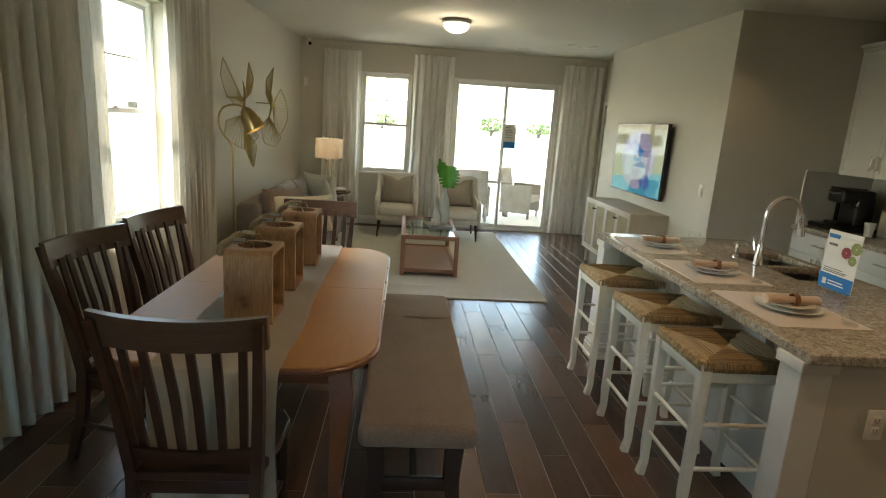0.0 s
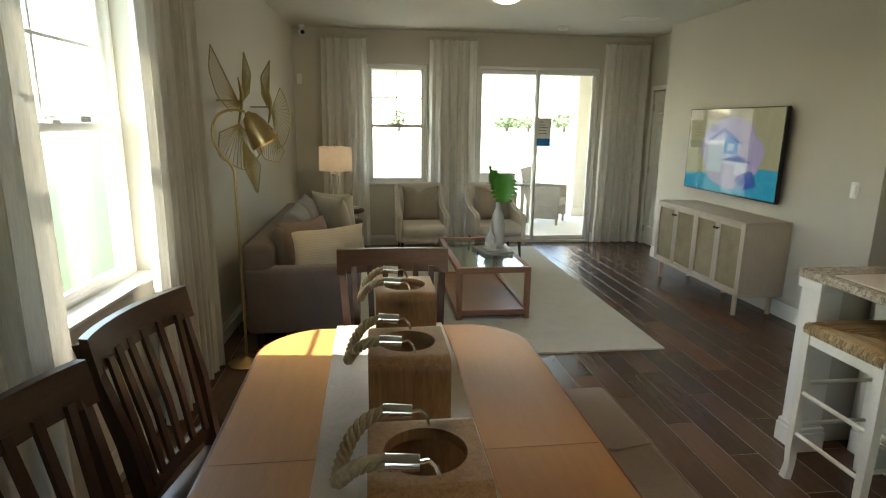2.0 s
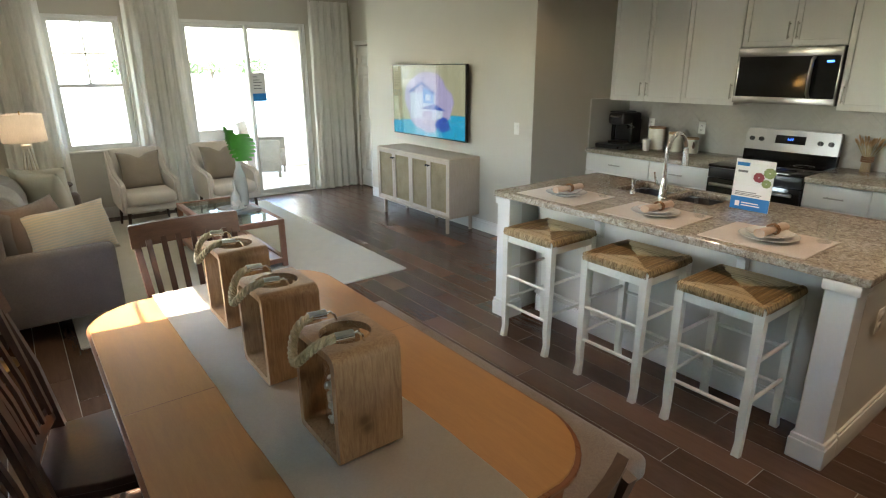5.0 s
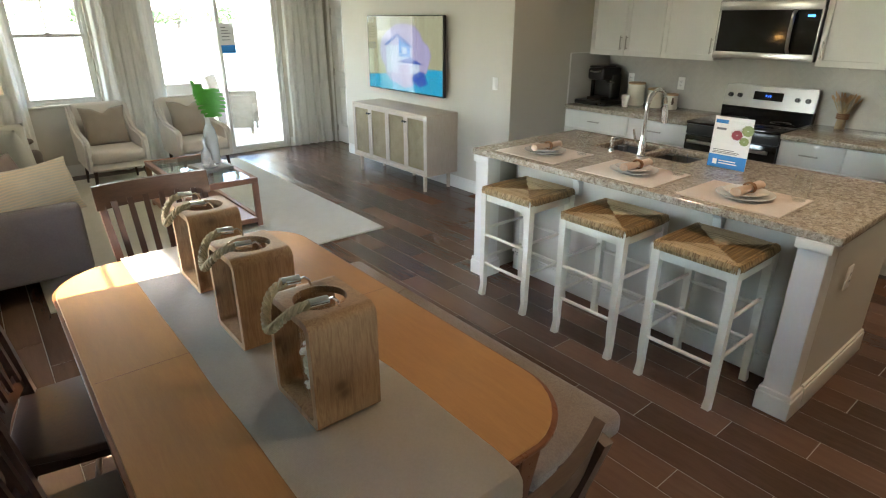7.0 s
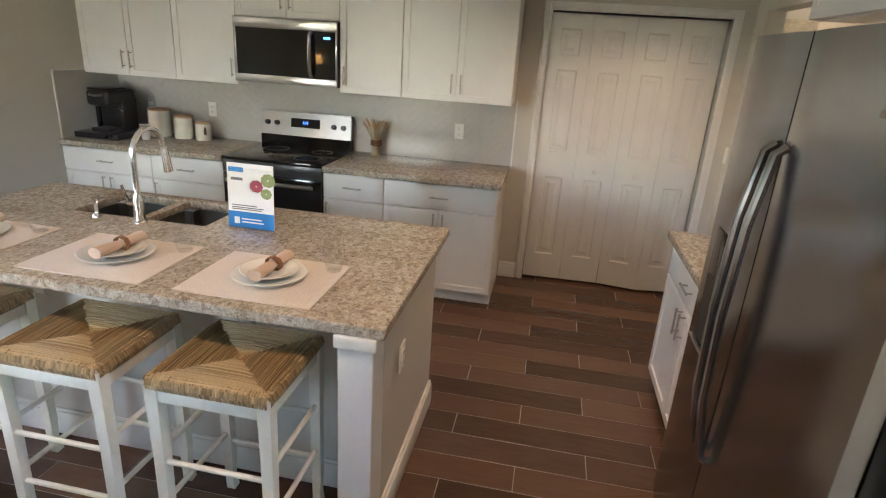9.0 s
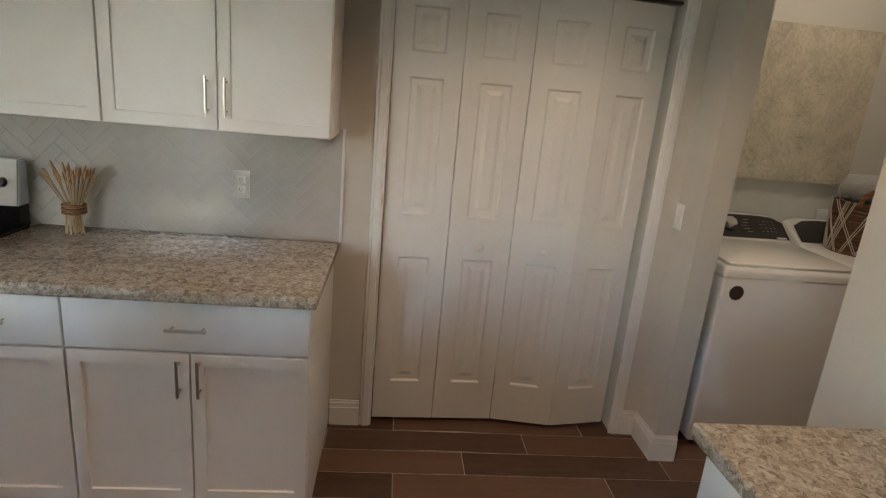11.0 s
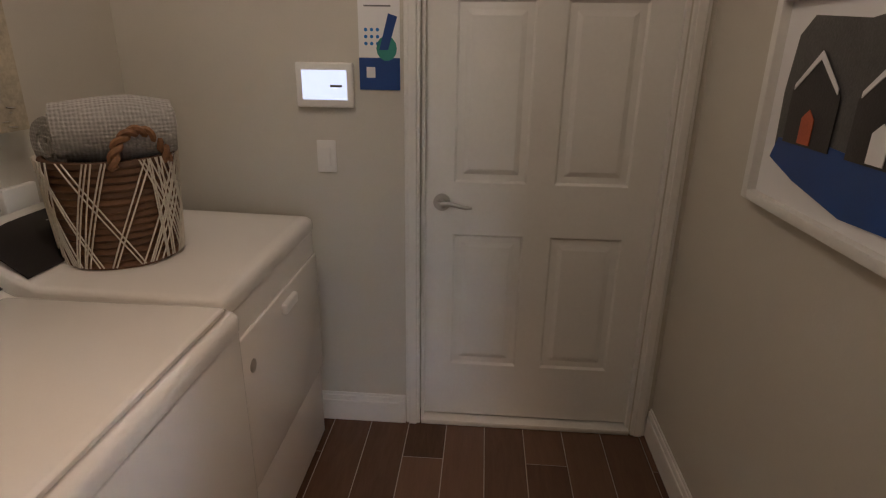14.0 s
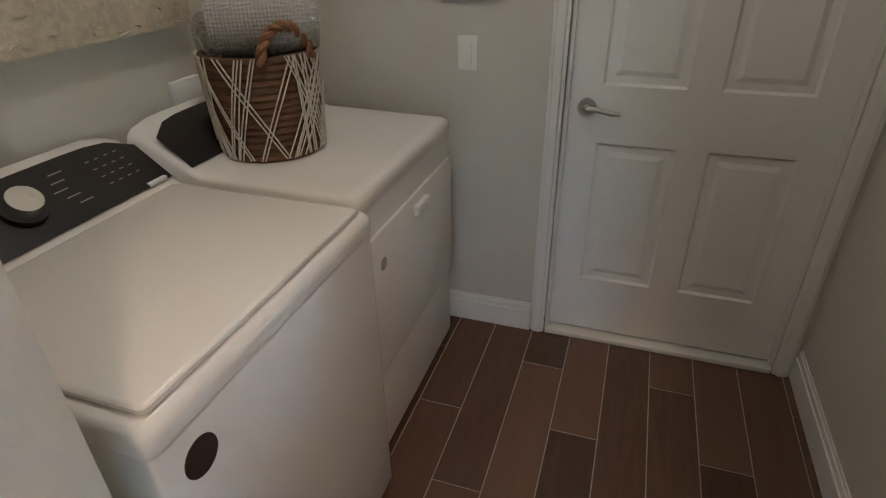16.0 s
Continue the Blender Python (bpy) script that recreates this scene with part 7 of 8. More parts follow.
# ---- refrigerator wall ----
fr = thing("refrigerator", "stainless side-by-side refrigerator with ice dispenser", "refrigerator")
FY, fx0, fx1, ft = 0.665, 0.98, 2.025, 1.825
split = 1.600
part("body", boxes((fx0, 0.01, 0.02, fx1, FY - 0.06, ft - 0.01), bevel=0.004), GREYP, fr)
for a, b in ((fx0, split - 0.004), (split + 0.004, fx1)):
    bm = bmesh.new()
    n = 8
    rows = []
    for k in range(n + 1):
        u = k / n
        x = a + (b - a) * u
        y = FY - 0.012 * (2 * u - 1) ** 4
        rows.append([bm.verts.new(p) for p in ((x, FY - 0.055, 0.10), (x, y, 0.10), (x, y, ft), (x, FY - 0.055, ft))])
    for p, q in zip(rows, rows[1:]):
        for k in range(4):
            bm.faces.new((p[k], p[(k + 1) % 4], q[(k + 1) % 4], q[k]))
    bm.faces.new(rows[0])
    bm.faces.new(rows[-1])
    dr = part("door", bm, STEEL_X, fr, "brushed steel door")
    hx = b - 0.035 if b < split else a + 0.035
    hb = tube(bmesh.new(), [(hx, FY - 0.005, 0.59), (hx, FY + 0.018, 0.61), (hx, FY + 0.042, 0.80), (hx, FY + 0.05, 1.07), (hx, FY + 0.042, 1.34), (hx, FY + 0.018, 1.53), (hx, FY - 0.005, 1.55)], 0.013, 10)
    part("handle", hb, STEEL_X, dr, "long curved steel handle")
part("kick_plate", boxes((fx0 + 0.01, FY - 0.07, 0.02, fx1 - 0.01, FY - 0.05, 0.095)), BLACK, fr)
part("dispenser", boxes((split + 0.155, FY - 0.008, 0.85, fx1 - 0.105, FY + 0.004, 1.24), bevel=0.004), BLACKG, fr, "black water dispenser")
part("dispenser_recess", boxes((split + 0.165, FY + 0.0042, 0.86, fx1 - 0.115, FY + 0.0055, 1.08)), BLACK, fr)
part("dispenser_lip", boxes((split + 0.15, FY + 0.0, 0.835, fx1 - 0.10, FY + 0.02, 0.852), bevel=0.004), STEEL_X, fr)
part("badge", boxes((fx0 + 0.12, FY - 0.002, 1.66, fx0 + 0.20, FY + 0.0015, 1.675)), NICKEL, fr)
oc = thing("wall_cabinet", "white cabinet over the refrigerator", "cabinet")
part("body", boxes((0.93, 0.002, 1.89, 2.20, 0.44, UT)), CAB, oc)
for a, b in ((0.933, 1.563), (1.567, 2.198)):
    bm = shaker(0, a, b, 1.893, UT - 0.003)
    part("door", moved(bm, Matrix.Translation((0, 0.44, 0)) @ Matrix(((0, 1, 0, 0), (-1, 0, 0, 0), (0, 0, 1, 0), (0, 0, 0, 1)))), CAB, oc)
sb_ = thing("base_cabinet", "white shaker base cabinet beside the refrigerator", "cabinet")
part("body", boxes((2.06, 0.002, 0.10, 2.995, 0.52, 0.868), (2.06, 0.002, 0.0, 2.995, 0.45, 0.10)), CAB, sb_)
SWAP = Matrix(((0, 1, 0, 0), (-1, 0, 0, 0), (0, 0, 1, 0), (0, 0, 0, 1)))
dr = part("drawer", moved(shaker(0, 2.065, 2.99, 0.69, 0.86, True), Matrix.Translation((0, 0.52, 0)) @ SWAP), CAB, sb_)
part("handle", handle(bmesh.new(), (2.53, 0.54, 0.775), "x", out=(0, 1)), NICKEL, dr)
for a, b, hx in ((2.065, 2.526, 2.495), (2.53, 2.99, 2.561)):
    dr = part("door", moved(shaker(0, a, b, 0.105, 0.68), Matrix.Translation((0, 0.52, 0)) @ SWAP), CAB, sb_)
    part("handle", handle(bmesh.new(), (hx, 0.54, 0.60), "z", out=(0, 1)), NICKEL, dr)
wt = thing("worktop", "speckled beige granite worktop", "worktop", group="kitchen worktops")
part("slab", box(bmesh.new(), 2.05, 0.003, 0.869, 3.015, 0.575, IT, 0.007, 3), GRAN, wt)

# ---- laundry ----


def appliance(name, label, category, xf, y0, y1, z_top, lid):
    """A white top-loading washer or its dryer, front at local x 0 looking to -x."""
    w = thing(name, label, category)
    xb = 4.985
    part("cabinet", box(bmesh.new(), xf, y0, 0.03, xb, y1, z_top - 0.05, 0.012, 3), ENAMEL, w)
    bm = bmesh.new()
    prof = [(xf - 0.004, z_top - 0.05), (xf - 0.006, z_top - 0.026), (xf - 0.001, z_top - 0.010), (xf + 0.014, z_top - 0.001), (xf + 0.04, z_top), (4.78, z_top + 0.008), (4.80, z_top + 0.018), (4.94, z_top + 0.125), (4.985, z_top + 0.128), (4.99, z_top - 0.05)]
    rows = []
    for u, e in ((0, 1), (0.006, 0.45), (0.018, 0.12), (0.035, 0), (0.12, 0), (0.5, 0), (0.88, 0), (0.965, 0), (0.982, 0.12), (0.994, 0.45), (1, 1)):
        y = y0 - 0.003 + (y1 - y0 + 0.006) * u
        c8 = (2 * u - 1) ** 8
        rows.append([bm.verts.new((x + (0.012 if i < 4 else 0) * e, y, z - (0.016 if 1 < i < 9 else 0) * e - (0.03 * c8 if 6 < i < 9 else 0))) for i, (x, z) in enumerate(prof)])
    m = len(prof)
    for a, b in zip(rows, rows[1:]):
        for k in range(m):
            bm.faces.new((a[k], a[(k + 1) % m], b[(k + 1) % m], b[k]))
    bm.faces.new(rows[0])
    bm.faces.new(rows[-1])
    part("top", bm, ENAMEL, w, "glossy white enamel top", 0.9)
    # dark sloped console
    bm = bmesh.new()
    s0, s1 = Vector((4.803, 0, z_top + 0.0235)), Vector((4.934, 0, z_top + 0.1235))
    up = (s1 - s0).normalized()
    nrm = Vector((-up.z, 0, up.x))
    for a, b, lift in (((y0 + 0.012), (y1 - 0.012), 0.003),):
        mid = (a + b) / 2
        top_n = 12
        low = [s0 + Vector((0, y, 0)) for y in (a, b)]
        arc = [s1 + Vector((0, b + (a - b) * k / top_n, 0)) - up * 0.045 * (2 * k / top_n - 1) ** 8 for k in range(top_n + 1)]
        pts = [low[0], low[1], *arc]
        f = bm.faces.new([bm.verts.new(p + nrm * 0.0005) for p in pts])
        g = bmesh.ops.extrude_face_region(bm, geom=[f])
        for v in g["geom"]:
            if isinstance(v, bmesh.types.BMVert):
                v.co += nrm * lift
    con = part("console", bm, GREYP, w, "dark control console")
    mid = (y0 + y1) / 2
    centre = s0.lerp(s1, 0.5) + nrm * 0.0035
    kb = bmesh.new()
    rod(kb, centre + Vector((0, mid, 0)), centre + Vector((0, mid, 0)) + nrm * 0.012, 0.045, seg=32)
    part("dial_skirt", kb, BLACK, con)
    kb = bmesh.new()
    rod(kb, centre + Vector((0, mid, 0)) + nrm * 0.012, centre + Vector((0, mid, 0)) + nrm * 0.035, 0.036, 0.033, 32)
    part("dial", kb, DIALM, con, "metal control dial")
    bars = bmesh.new()
    rr = random.Random(3)
    for side in (-1, 1):
        for k in range(5):
            c = centre + Vector((0, mid + side * (0.075 + 0.012 * abs(k - 2)), 0)) + up * (0.045 - 0.022 * k)
            bm2 = [c + up * p + Vector((0, side * q, 0)) for p, q in ((0, 0), (0, 0.034), (0.003, 0.034), (0.003, 0))]
            bars.faces.new([bars.verts.new(p + nrm * 0.0004) for p in bm2])
    for k in range(4):
        for j in range(4):
            c = centre + Vector((0, mid - 0.19 - 0.026 * j, 0)) + up * (0.04 - 0.024 * k)
            bars.faces.new([bars.verts.new(c + up * p + Vector((0, -q, 0)) + nrm * 0.0004) for p, q in ((0, 0), (0, 0.011), (0.0025, 0.011), (0.0025, 0))])
    part("console_print", bars, NICKEL, con, "pale printed settings", 0)
    if lid:
        bm = soft_box(xf + 0.012, y0 + 0.025, z_top + 0.0, 4.79, y1 - 0.022, z_top + 0.016, 0.012, 3)
        part("lid", bm, ENAMEL, w, "white lid")
        kb = bmesh.new()
        rod(kb, (xf - 0.0015, y1 - 0.075, z_top - 0.125), (xf + 0.001, y1 - 0.075, z_top - 0.125), 0.035, seg=28)
        part("label_disc", kb, LEGBLK, w, "brown round sticker")
    else:
        part("door", box(bmesh.new(), xf - 0.012, y0 + 0.012, 0.34, xf + 0.002, y1 - 0.012, z_top - 0.135, 0.008, 2), ENAMEL, w, "white drum door")
        part("pull", soft_box(xf - 0.03, (y0 + y1) / 2 - 0.075, z_top - 0.20, xf - 0.011, (y0 + y1) / 2 + 0.03, z_top - 0.165, 0.007), PLAST, w)
        kb = bmesh.new()
        rod(kb, (xf - 0.0135, y1 - 0.10, z_top - 0.235), (xf - 0.011, y1 - 0.10, z_top - 0.235), 0.019, seg=20)
        part("label_disc", kb, NICKEL, w, "small round sticker")
    part("console_sticker", boxes((4.80, y0 + 0.03, z_top + 0.0255, 4.812, y0 + 0.085, z_top + 0.034)), PAPER, con)
    for x in (xf + 0.05, xb - 0.05):
        for y in (y0 + 0.05, y1 - 0.05):
            kb = bmesh.new()
            rod(kb, (x, y, 0), (x, y, 0.035), 0.02)
            part("foot", kb, BLACK, w)
    return w


appliance("washing_machine", "white top-loading washing machine with dark console", "washing machine", 4.265, -0.925, -0.235, 0.94, True)
appliance("clothes_dryer", "white clothes dryer with dark console", "dryer", 4.325, -1.69, -0.975, 0.935, False)

bk = thing("laundry_basket", "brown woven basket wrapped in cream yarn", "basket", (4.72, -1.24, 0.943))
bm = bmesh.new()
rings = 15
for k in range(rings):
    z = 0.008 + 0.0185 * k
    r = 0.135 + 0.0011 * k
    pts = [(r * math.cos(2 * math.pi * j / 40) * (1 + 0.012 * noise.noise((j * 0.8, k * 2, 0))), r * math.sin(2 * math.pi * j / 40), z + 0.0025 * noise.noise((j * 0.7, k, 3))) for j in range(41)]
    tube(bm, pts, 0.0115, 6)
tagged(part("coiled_wall", bm, SEAGR, bk, "coiled brown seagrass"), kind="stuff")
part("floor", lathe(bmesh.new(), ((0, 0.004), (0.135, 0.004), (0.135, 0.012), (0, 0.012)), 32), SEAGR, bk)
ym = bmesh.new()
rr = random.Random(12)
for k in range(22):
    a0 = 2 * math.pi * k / 22 + rr.uniform(-0.2, 0.2)
    a1 = a0 + (1 if k % 2 else -1) * rr.uniform(0.15, 1.05)
    for q in range(rr.choice((2, 4, 5))):
        s0, s1 = a0 + 0.07 * q + rr.uniform(-0.03, 0.03), a1 + 0.085 * q + rr.uniform(-0.04, 0.04)
        pts = []
        for j in range(9):
            u = j / 8
            a = s0 + (s1 - s0) * u
            r = 0.149 + 0.017 * u + (0.0015 if k % 2 else 0)
            pts.append((r * math.cos(a), r * math.sin(a), 0.006 + 0.272 * u))
        tube(ym, pts, 0.0022, 5)
tagged(part("yarn_wrap", ym, YARN, bk, "crossed cream yarn"), kind="stuff")
for s in (-1, 1):
    hm = bmesh.new()
    for strand in range(2):
        pts = []
        for j in range(41):
            u = j / 40
            a = math.pi * u
            c = Vector((0, s * 0.148, 0.262))
            p = c + Vector((0.07 * math.cos(a), 0, 0.085 * math.sin(a)))
            tw = u * 26 + strand * math.pi
            pts.append(p + Vector((math.cos(a), 0, math.sin(a))) * 0.007 * math.cos(tw) + Vector((0, 1, 0)) * 0.007 * math.sin(tw))
        tube(hm, pts, 0.0085, 6)
    hm = moved(hm, Matrix.Rotation(radians(62), 4, "Z"))
    part("handle", hm, RATTAN, bk, "twisted rattan handle")
for k, (dx, dy, rz_, z) in enumerate(((-0.045, 0.02, 35, 0.30), (0.05, -0.045, 70, 0.265))):
    tw = thing("rolled_towel", "grey fluffy towel rolled up in the basket", "towel", (4.72 + dx, -1.24 + dy, 0.943 + z), rz_, "towels in the basket")
    bm = bmesh.new()
    rows = []
    for i in range(15):
        u = i / 14
        row = []
        for j in range(24):
            a = 2 * math.pi * j / 24
            r = 0.086 * (0.82 + 0.18 * math.sin(math.pi * min(1, max(0, u)))) * (1 + 0.06 * noise.noise((u * 3 + k, math.cos(a) * 1.5, math.sin(a) * 1.5)))
            row.append(bm.verts.new((-0.135 + 0.27 * u, r * math.cos(a), 0.045 + r * 0.95 * math.sin(a))))
        rows.append(row)
    for a_, b_ in zip(rows, rows[1:]):
        for j in range(24):
            bm.faces.new((a_[j], a_[(j + 1) % 24], b_[(j + 1) % 24], b_[j]))
    for r_ in (rows[0], rows[-1]):
        bm.faces.new(r_)
    part("roll", bm, TOWEL, tw)
    sp_ = bmesh.new()
    for xx in (-0.137, 0.137):
        tube(sp_, [(xx, (0.052 - 0.0022 * j) * math.cos(j * 0.5), 0.045 + (0.052 - 0.0022 * j) * math.sin(j * 0.5)) for j in range(22)], 0.004, 5)
    part("spiral_edge", sp_, TOWEL, tw)

ap = thing("alarm_panel", "white alarm touch panel with a lit screen", "alarm panel", (4.285, LS, 1.368), 180)
part("body", soft_box(-0.10, -0.022, -0.075, 0.10, 0, 0.075, 0.006), PLAST, ap)
part("screen", boxes((-0.078, -0.0235, -0.048, 0.078, -0.022, 0.05)), SCREEN, ap, "lit pale blue screen")
part("screen_bar", boxes((0.02, -0.0245, -0.006, 0.062, -0.0236, 0.002)), INK, ap)
pn = thing("wall_notice", "white and blue printed notice on the laundry wall", "notice", (4.095, LS, 1.355), 180)
part("sheet", boxes((-0.07, -0.004, 0, 0.07, 0, 0.32)), PAPER, pn)
part("navy_band", boxes((-0.07, -0.0035, 0.0, 0.07, -0.0042, 0.105)), NAVY, pn, "navy printed foot")
part("printed_lines", boxes((-0.05, -0.0035, 0.29, 0.02, -0.0042, 0.297), (-0.05, -0.0035, 0.265, 0.04, -0.0042, 0.27)), INK, pn)
bm = bmesh.new()
flat(bm, [(0.0, 0.13), (0.03, 0.13), (0.062, 0.235), (0.032, 0.245)], (0, -0.0056, 0), (1, 0, 0), (0, 0, 1))
part("printed_phone", bm, NAVY, pn, smooth=0)
bm = bmesh.new()
flat(bm, blob(0.025, 0.135, 0.035, 0.04, 14), (0, -0.005, 0), (1, 0, 0), (0, 0, 1))
part("printed_leaf", bm, TEAL, pn, smooth=0)
bm = bmesh.new()
for q in range(9):
    flat(bm, blob(-0.045 + 0.02 * (q % 3), 0.15 + 0.022 * (q // 3), 0.006, 0.006, 8), (0, -0.005, 0), (1, 0, 0), (0, 0, 1))
part("printed_dots", bm, BLUE, pn, smooth=0)
bm = boxes((-0.045, -0.0065, 0.04, -0.015, -0.0056, 0.075))
part("printed_square", bm, PAPER, pn)

ca = thing("wall_canvas", "gilded textured canvas above the machines", "wall art")
bm = bmesh.new()
box(bm, LE - 0.055, -1.29, 1.27, LE - 0.003, -0.25, 2.10)
part("canvas", bm, CANVAS, ca, "rough gold and cream paint")
fb = bmesh.new()
rr = random.Random(4)
for k in range(90):
    y, z = rr.uniform(-1.27, -0.28), 1.28 + rr.random() ** 2 * 0.6
    rod(fb, (LE - 0.057, y, z), (LE - 0.057, y + rr.uniform(0.005, 0.03), z + rr.uniform(-0.004, 0.006)), 0.0016, seg=4)
part("metal_flecks", fb, CHROME, ca, "shiny metal flecks")
bx = thing("socket_plate", "white socket behind the dryer", "socket plate", (LE, -1.25, 1.075), -90)
part("plate", soft_box(-0.06, -0.02, -0.045, 0.06, 0, 0.045, 0.004), PLAST, bx)

# framed picture of beach huts on the west wall of the laundry
fp = thing("framed_picture", "white-framed raised picture of beach huts", "picture", (LW, -1.34, 1.135), 90)
fp.scale = (1, 1, 0.83)
pw, ph = 0.98, 0.60
part("frame", boxes((0, -0.035, 0, 0.03, 0, ph), (pw - 0.03, -0.035, 0, pw, 0, ph), (0.03, -0.035, 0, pw - 0.03, 0, 0.03), (0.03, -0.035, ph - 0.03, pw - 0.03, 0, ph), bevel=0.003), TRIM, fp, "white box frame")
part("mount", boxes((0.03, -0.012, 0.03, pw - 0.03, -0.004, ph - 0.03)), PAPER, fp)
SLATE = plain("slate_paint", (0.07, 0.068, 0.065), 0.35, vary=0.35, scale=12, relief=0.3)
HUT = plain("dark_hut_paint", (0.03, 0.026, 0.026), 0.4, vary=0.3, scale=20, relief=0.2)
RED = plain("red_hut_paint", (0.45, 0.10, 0.04), 0.5, vary=0.15, scale=20, relief=0.1)


def picture_part(name, shape, mat, layer):
    bm = bmesh.new()
    f = bm.faces.new([bm.verts.new((u * pw, -0.0125 - 0.002 * layer, v * ph)) for u, v in shape])
    g = bmesh.ops.extrude_face_region(bm, geom=[f])
    for v in g["geom"]:
        if isinstance(v, bmesh.types.BMVert):
            v.co.y -= 0.0018
    return part(name, bm, mat, fp, smooth=0)


picture_part("picture_sky", [(0.085, 0.30), (0.08, 0.55), (0.10, 0.80), (0.15, 0.88), (0.35, 0.85), (0.6, 0.92), (0.88, 0.88), (0.91, 0.6), (0.90, 0.3)], SLATE, 0)
picture_part("picture_sea", [(0.075, 0.24), (0.2, 0.17), (0.4, 0.10), (0.6, 0.12), (0.85, 0.10), (0.91, 0.2), (0.90, 0.36), (0.6, 0.33), (0.3, 0.36), (0.10, 0.34)], NAVY, 1)
for c, door in ((0.22, RED), (0.47, PAPER), (0.72, TEAL)):
    picture_part("picture_hut", [(c - 0.095, 0.33), (c + 0.095, 0.33), (c + 0.095, 0.56), (c, 0.72), (c - 0.095, 0.56)], HUT, 2)
    picture_part("picture_roof_edge", [(c - 0.085, 0.565), (c, 0.70), (c + 0.085, 0.565), (c + 0.085, 0.59), (c, 0.735), (c - 0.085, 0.59)], PAPER, 3)
    picture_part("picture_hut_door", [(c - 0.028, 0.34), (c + 0.022, 0.34), (c + 0.022, 0.45), (c - 0.003, 0.49), (c - 0.028, 0.45)], door, 3)

# ---- backsplash tiles in herringbone ----
bs = structure("backsplash", boxes((KX - 0.008, 1.515, IT, KX, KN, 1.40)), TILEG, "pale grey herringbone tile backsplash")
side = structure("backsplash_return", boxes((3.70, KN - 0.008, IT, KX - 0.012, KN, 1.40)), TILEG, "pale grey tile at the counter end")
TLEN, TWID = 0.15, 0.05
kept, cut = [], bmesh.new()


def tile_bm(turn, y, z):
    bm = bmesh.new()
    box(bm, -0.0025, -TLEN / 2 + 0.0009, -TWID / 2 + 0.0009, 0, TLEN / 2 - 0.0009, TWID / 2 - 0.0009)
    moved(bm, Matrix.Translation((0, y, z)) @ Matrix.Rotation(radians(turn), 4, "X"))
    return bm


shared = {a: mesh_of("tile", tile_bm(a, 0, 0), TILE, 0) for a in (45, -45)}
root2 = math.sqrt(2)
for i in range(-60, 60):
    for j in range(-30, 30):
        # herringbone lattice, turned by 45 degrees
        for turn in (45, -45):
            if turn == 45:
                px, py = i * TWID + TLEN / 2 + j * TLEN, i * TWID + TWID / 2 - j * TLEN
            else:
                px, py = i * TWID + TLEN + TWID / 2 + j * TLEN, i * TWID + TLEN / 2 - TLEN + TWID - j * TLEN
            y, z = (px - py) / root2 + 3.2, (px + py) / root2 + 1.15
            reach = (TLEN + TWID) / 2 / root2
            if y + reach < 1.515 or y - reach > KN or z + reach < IT or z - reach > 1.40:
                continue
            if y - reach > 1.516 and y + reach < KN - 0.001 and z - reach > IT + 0.001 and z + reach < 1.399:
                kept.append((turn, y, z))
            else:
                bm = tile_bm(turn, y, z)
                for co, no in (((0, 1.518, 0), (0, -1, 0)), ((0, KN - 0.01, 0), (0, 1, 0)), ((0, 0, IT + 0.001), (0, 0, -1)), ((0, 0, 1.398), (0, 0, 1))):
                    bmesh.ops.bisect_plane(bm, geom=bm.verts[:] + bm.edges[:] + bm.faces[:], plane_co=co, plane_no=no, clear_outer=True)
                me = bpy.data.meshes.new("t")
                bm.to_mesh(me)
                bm.free()
                cut.from_mesh(me)
                bpy.data.meshes.remove(me)
kept.sort(key=lambda k: k[1])
for n, (turn, y, z) in enumerate(kept):
    if n < 300:
        ob = new("tile", shared[turn])
        ob.parent = bs
        ob.matrix_local = Matrix.Translation((KX - 0.008, y, z))
    else:
        cut.from_mesh(shared[turn])
        last = cut.verts[:]
        for v in last[-8:]:
            v.co += Vector((0, y, z))
moved(cut, Matrix.Translation((KX - 0.008, 0, 0)))
tagged(part("tiles", cut, TILE, bs, smooth=0), kind="stuff")
structure("backsplash_edge", boxes((KX - 0.014, 1.505, IT, KX, 1.515, 1.40), (3.69, KN - 0.012, IT, 3.70, KN, 1.40), (3.70, KN - 0.012, 1.40, 4.018, KN, 1.408)), TRIM, "thin tile edge")

# ---- floor planks ----
PW, PL, G = 0.1585, 0.94, 0.0042
near, rest = [], []
for c in range(-14, 29):
    x0 = 0.516 + c * PW - 0.001
    x1 = x0 + PW - G
    if x1 < -2.0 or x0 > LE:
        continue
    phase = 4.04 - (c % 3) * PL / 3
    k0 = int((-2.6 - phase) / PL) - 1
    for k in range(k0, k0 + 16):
        y0, y1 = phase + k * PL, phase + (k + 1) * PL - G
        xa, xb, ya, yb = max(x0, -2.0), min(x1, LE), max(y0, -2.6), min(y1, NY)
        if xb - xa < 0.01 or yb - ya < 0.02:
            continue
        near.append((xa, ya, xb, yb))
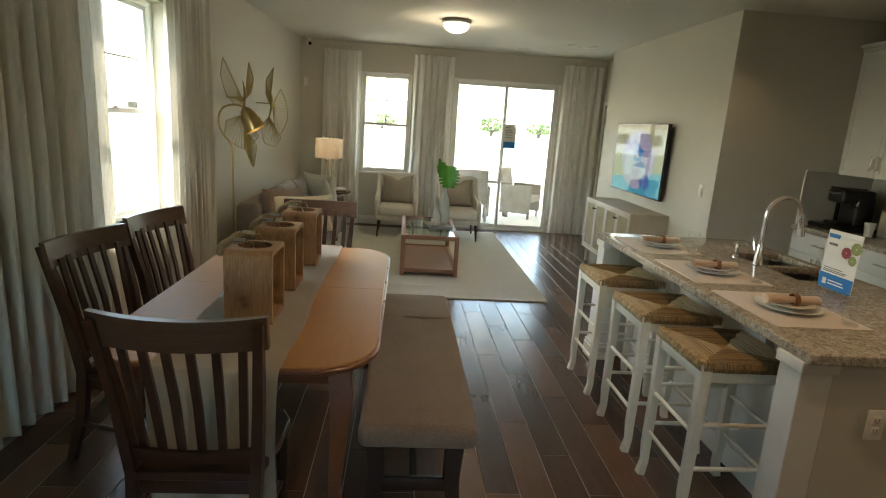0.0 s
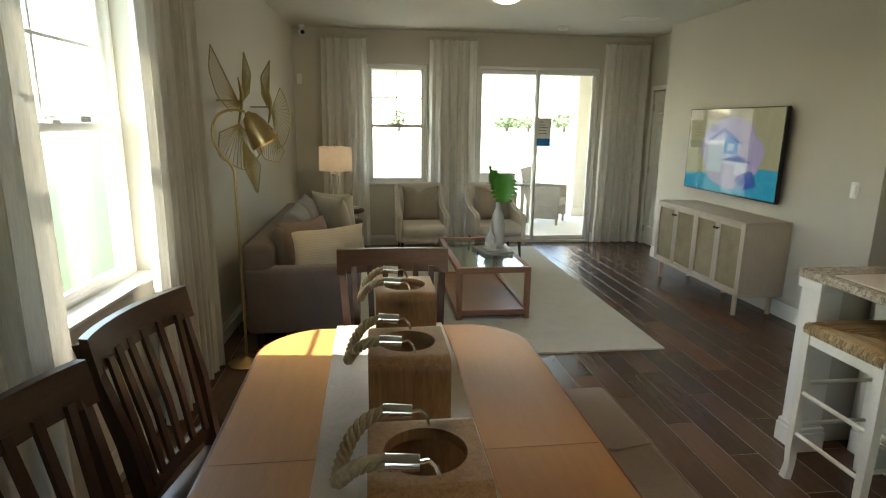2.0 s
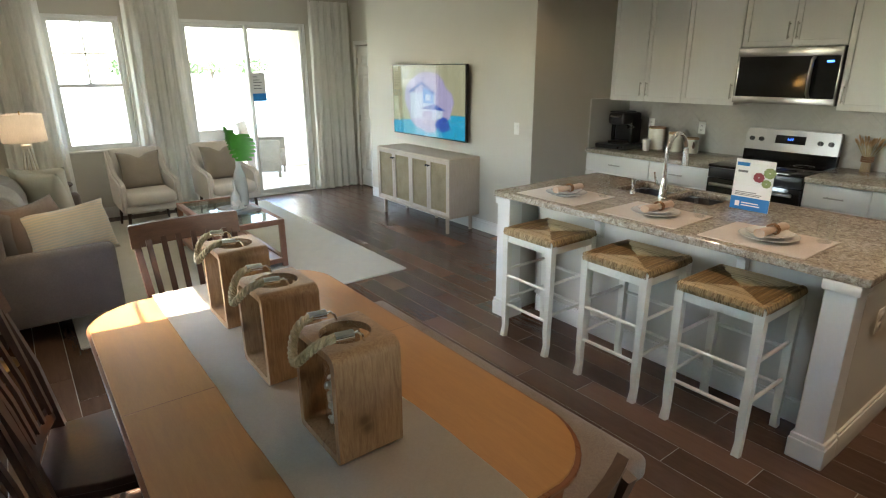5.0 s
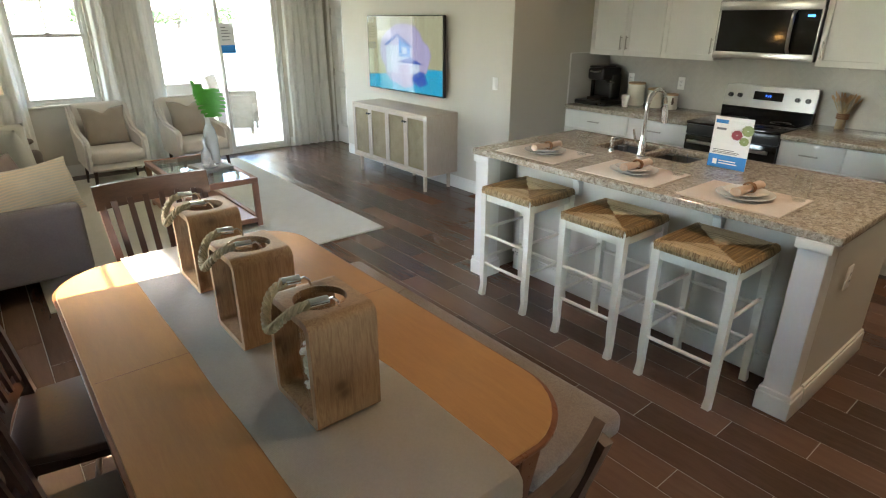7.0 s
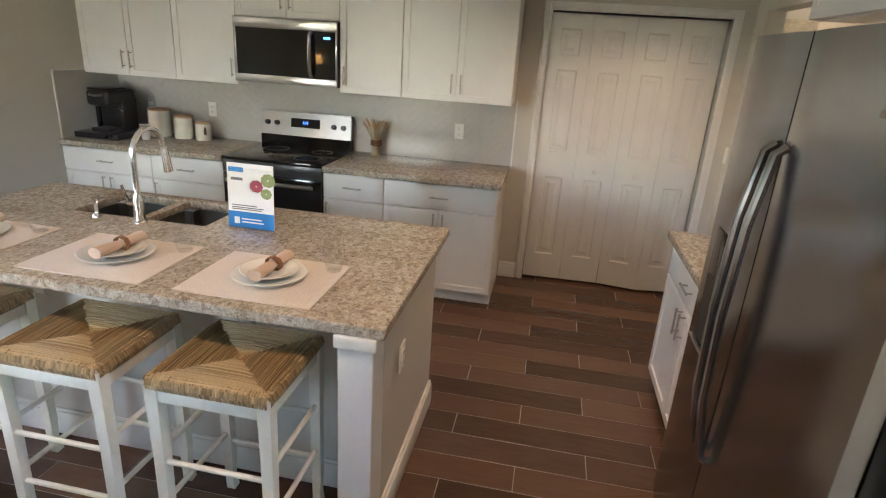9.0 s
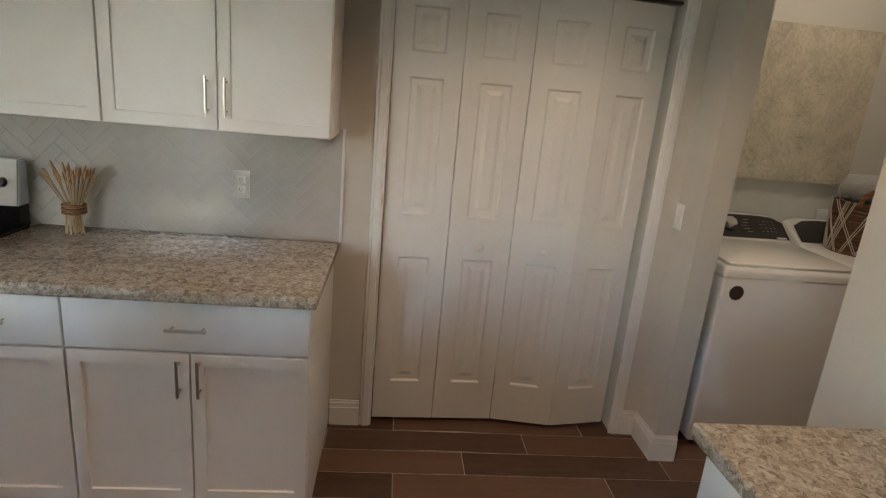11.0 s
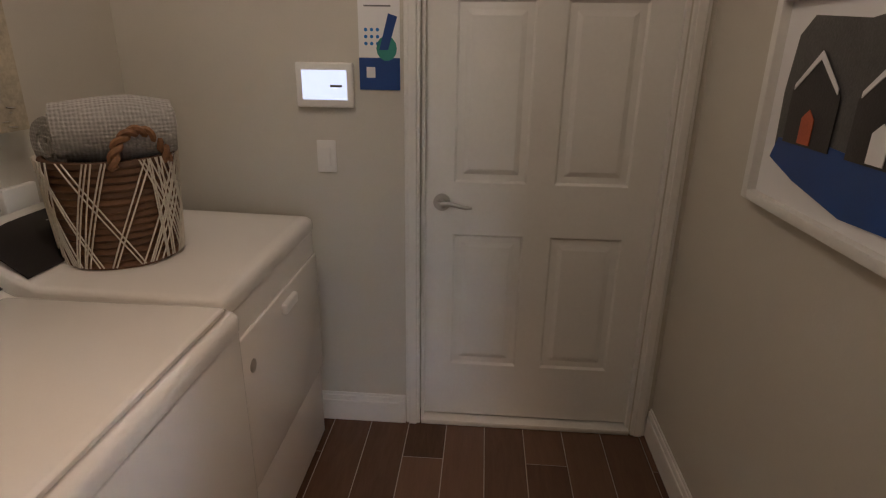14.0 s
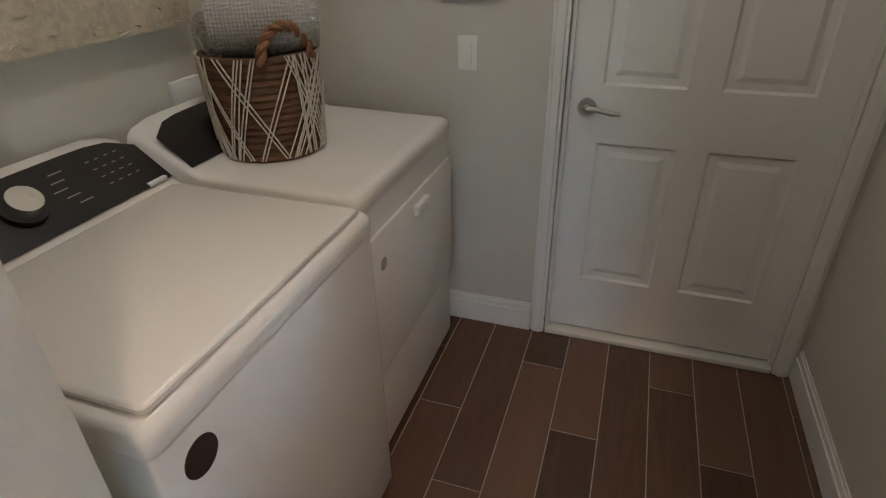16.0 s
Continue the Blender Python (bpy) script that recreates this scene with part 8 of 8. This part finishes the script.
# the stretch that the walk passes: dining side, kitchen aisle, laundry
near.sort(key=lambda p: min(abs(p[0] - 0.6) * 1.2 + max(0, abs((p[1] + p[3]) / 2 - 3.2) - 1.8), abs((p[0] + p[2]) / 2 - 3.0) * 0.6 + abs((p[1] + p[3]) / 2 - 1.0) * 0.7, abs((p[0] + p[2]) / 2 - 3.7) + abs((p[1] + p[3]) / 2 + 1.0) * 0.8))
floor_ob = bpy.data.objects["floor"]
cache = {}


def plank_mesh(w, l):
    key = (round(w, 3), round(l, 3))
    if key not in cache:
        bm = bmesh.new()
        b = 0.0015
        low = [(0, 0), (w, 0), (w, l), (0, l)]
        hi = [(b, b), (w - b, b), (w - b, l - b), (b, l - b)]
        v0 = [bm.verts.new((x, y, -0.0035)) for x, y in low]
        v1 = [bm.verts.new((x, y, -0.0012)) for x, y in low]
        v2 = [bm.verts.new((x, y, 0)) for x, y in hi]
        for a, c_ in ((v0, v1), (v1, v2)):
            for k in range(4):
                bm.faces.new((a[k], a[(k + 1) % 4], c_[(k + 1) % 4], c_[k]))
        bm.faces.new(v2)
        cache[key] = mesh_of("plank", bm, PLANK, 0)
    return cache[key]


verts, faces = [], []
for n, (xa, ya, xb, yb) in enumerate(near):
    if n < 300:
        ob = new("plank", plank_mesh(xb - xa, yb - ya))
        ob.parent = floor_ob
        ob.location = (xa, ya, 0)
    else:
        b, q = 0.0015, len(verts)
        verts += [(xa, ya, -0.0035), (xb, ya, -0.0035), (xb, yb, -0.0035), (xa, yb, -0.0035), (xa, ya, -0.001), (xb, ya, -0.0012), (xb, yb, -0.0012), (xa, yb, -0.0012),
                  (xa + b, ya + b, 0), (xb - b, ya + b, 0), (xb - b, yb - b, 0), (xa + b, yb - b, 0)]
        for s in (0, 4):
            for k in range(4):
                faces.append((q + s + k, q + s + (k + 1) % 4, q + s + 4 + (k + 1) % 4, q + s + 4 + k))
        faces.append((q + 8, q + 9, q + 10, q + 11))
me = bpy.data.meshes.new("planks")
me.from_pydata(verts, [], faces)
me.materials.append(PLANK_REST)
ob = new("planks", me)
ob.parent = floor_ob
tagged(ob, kind="stuff")
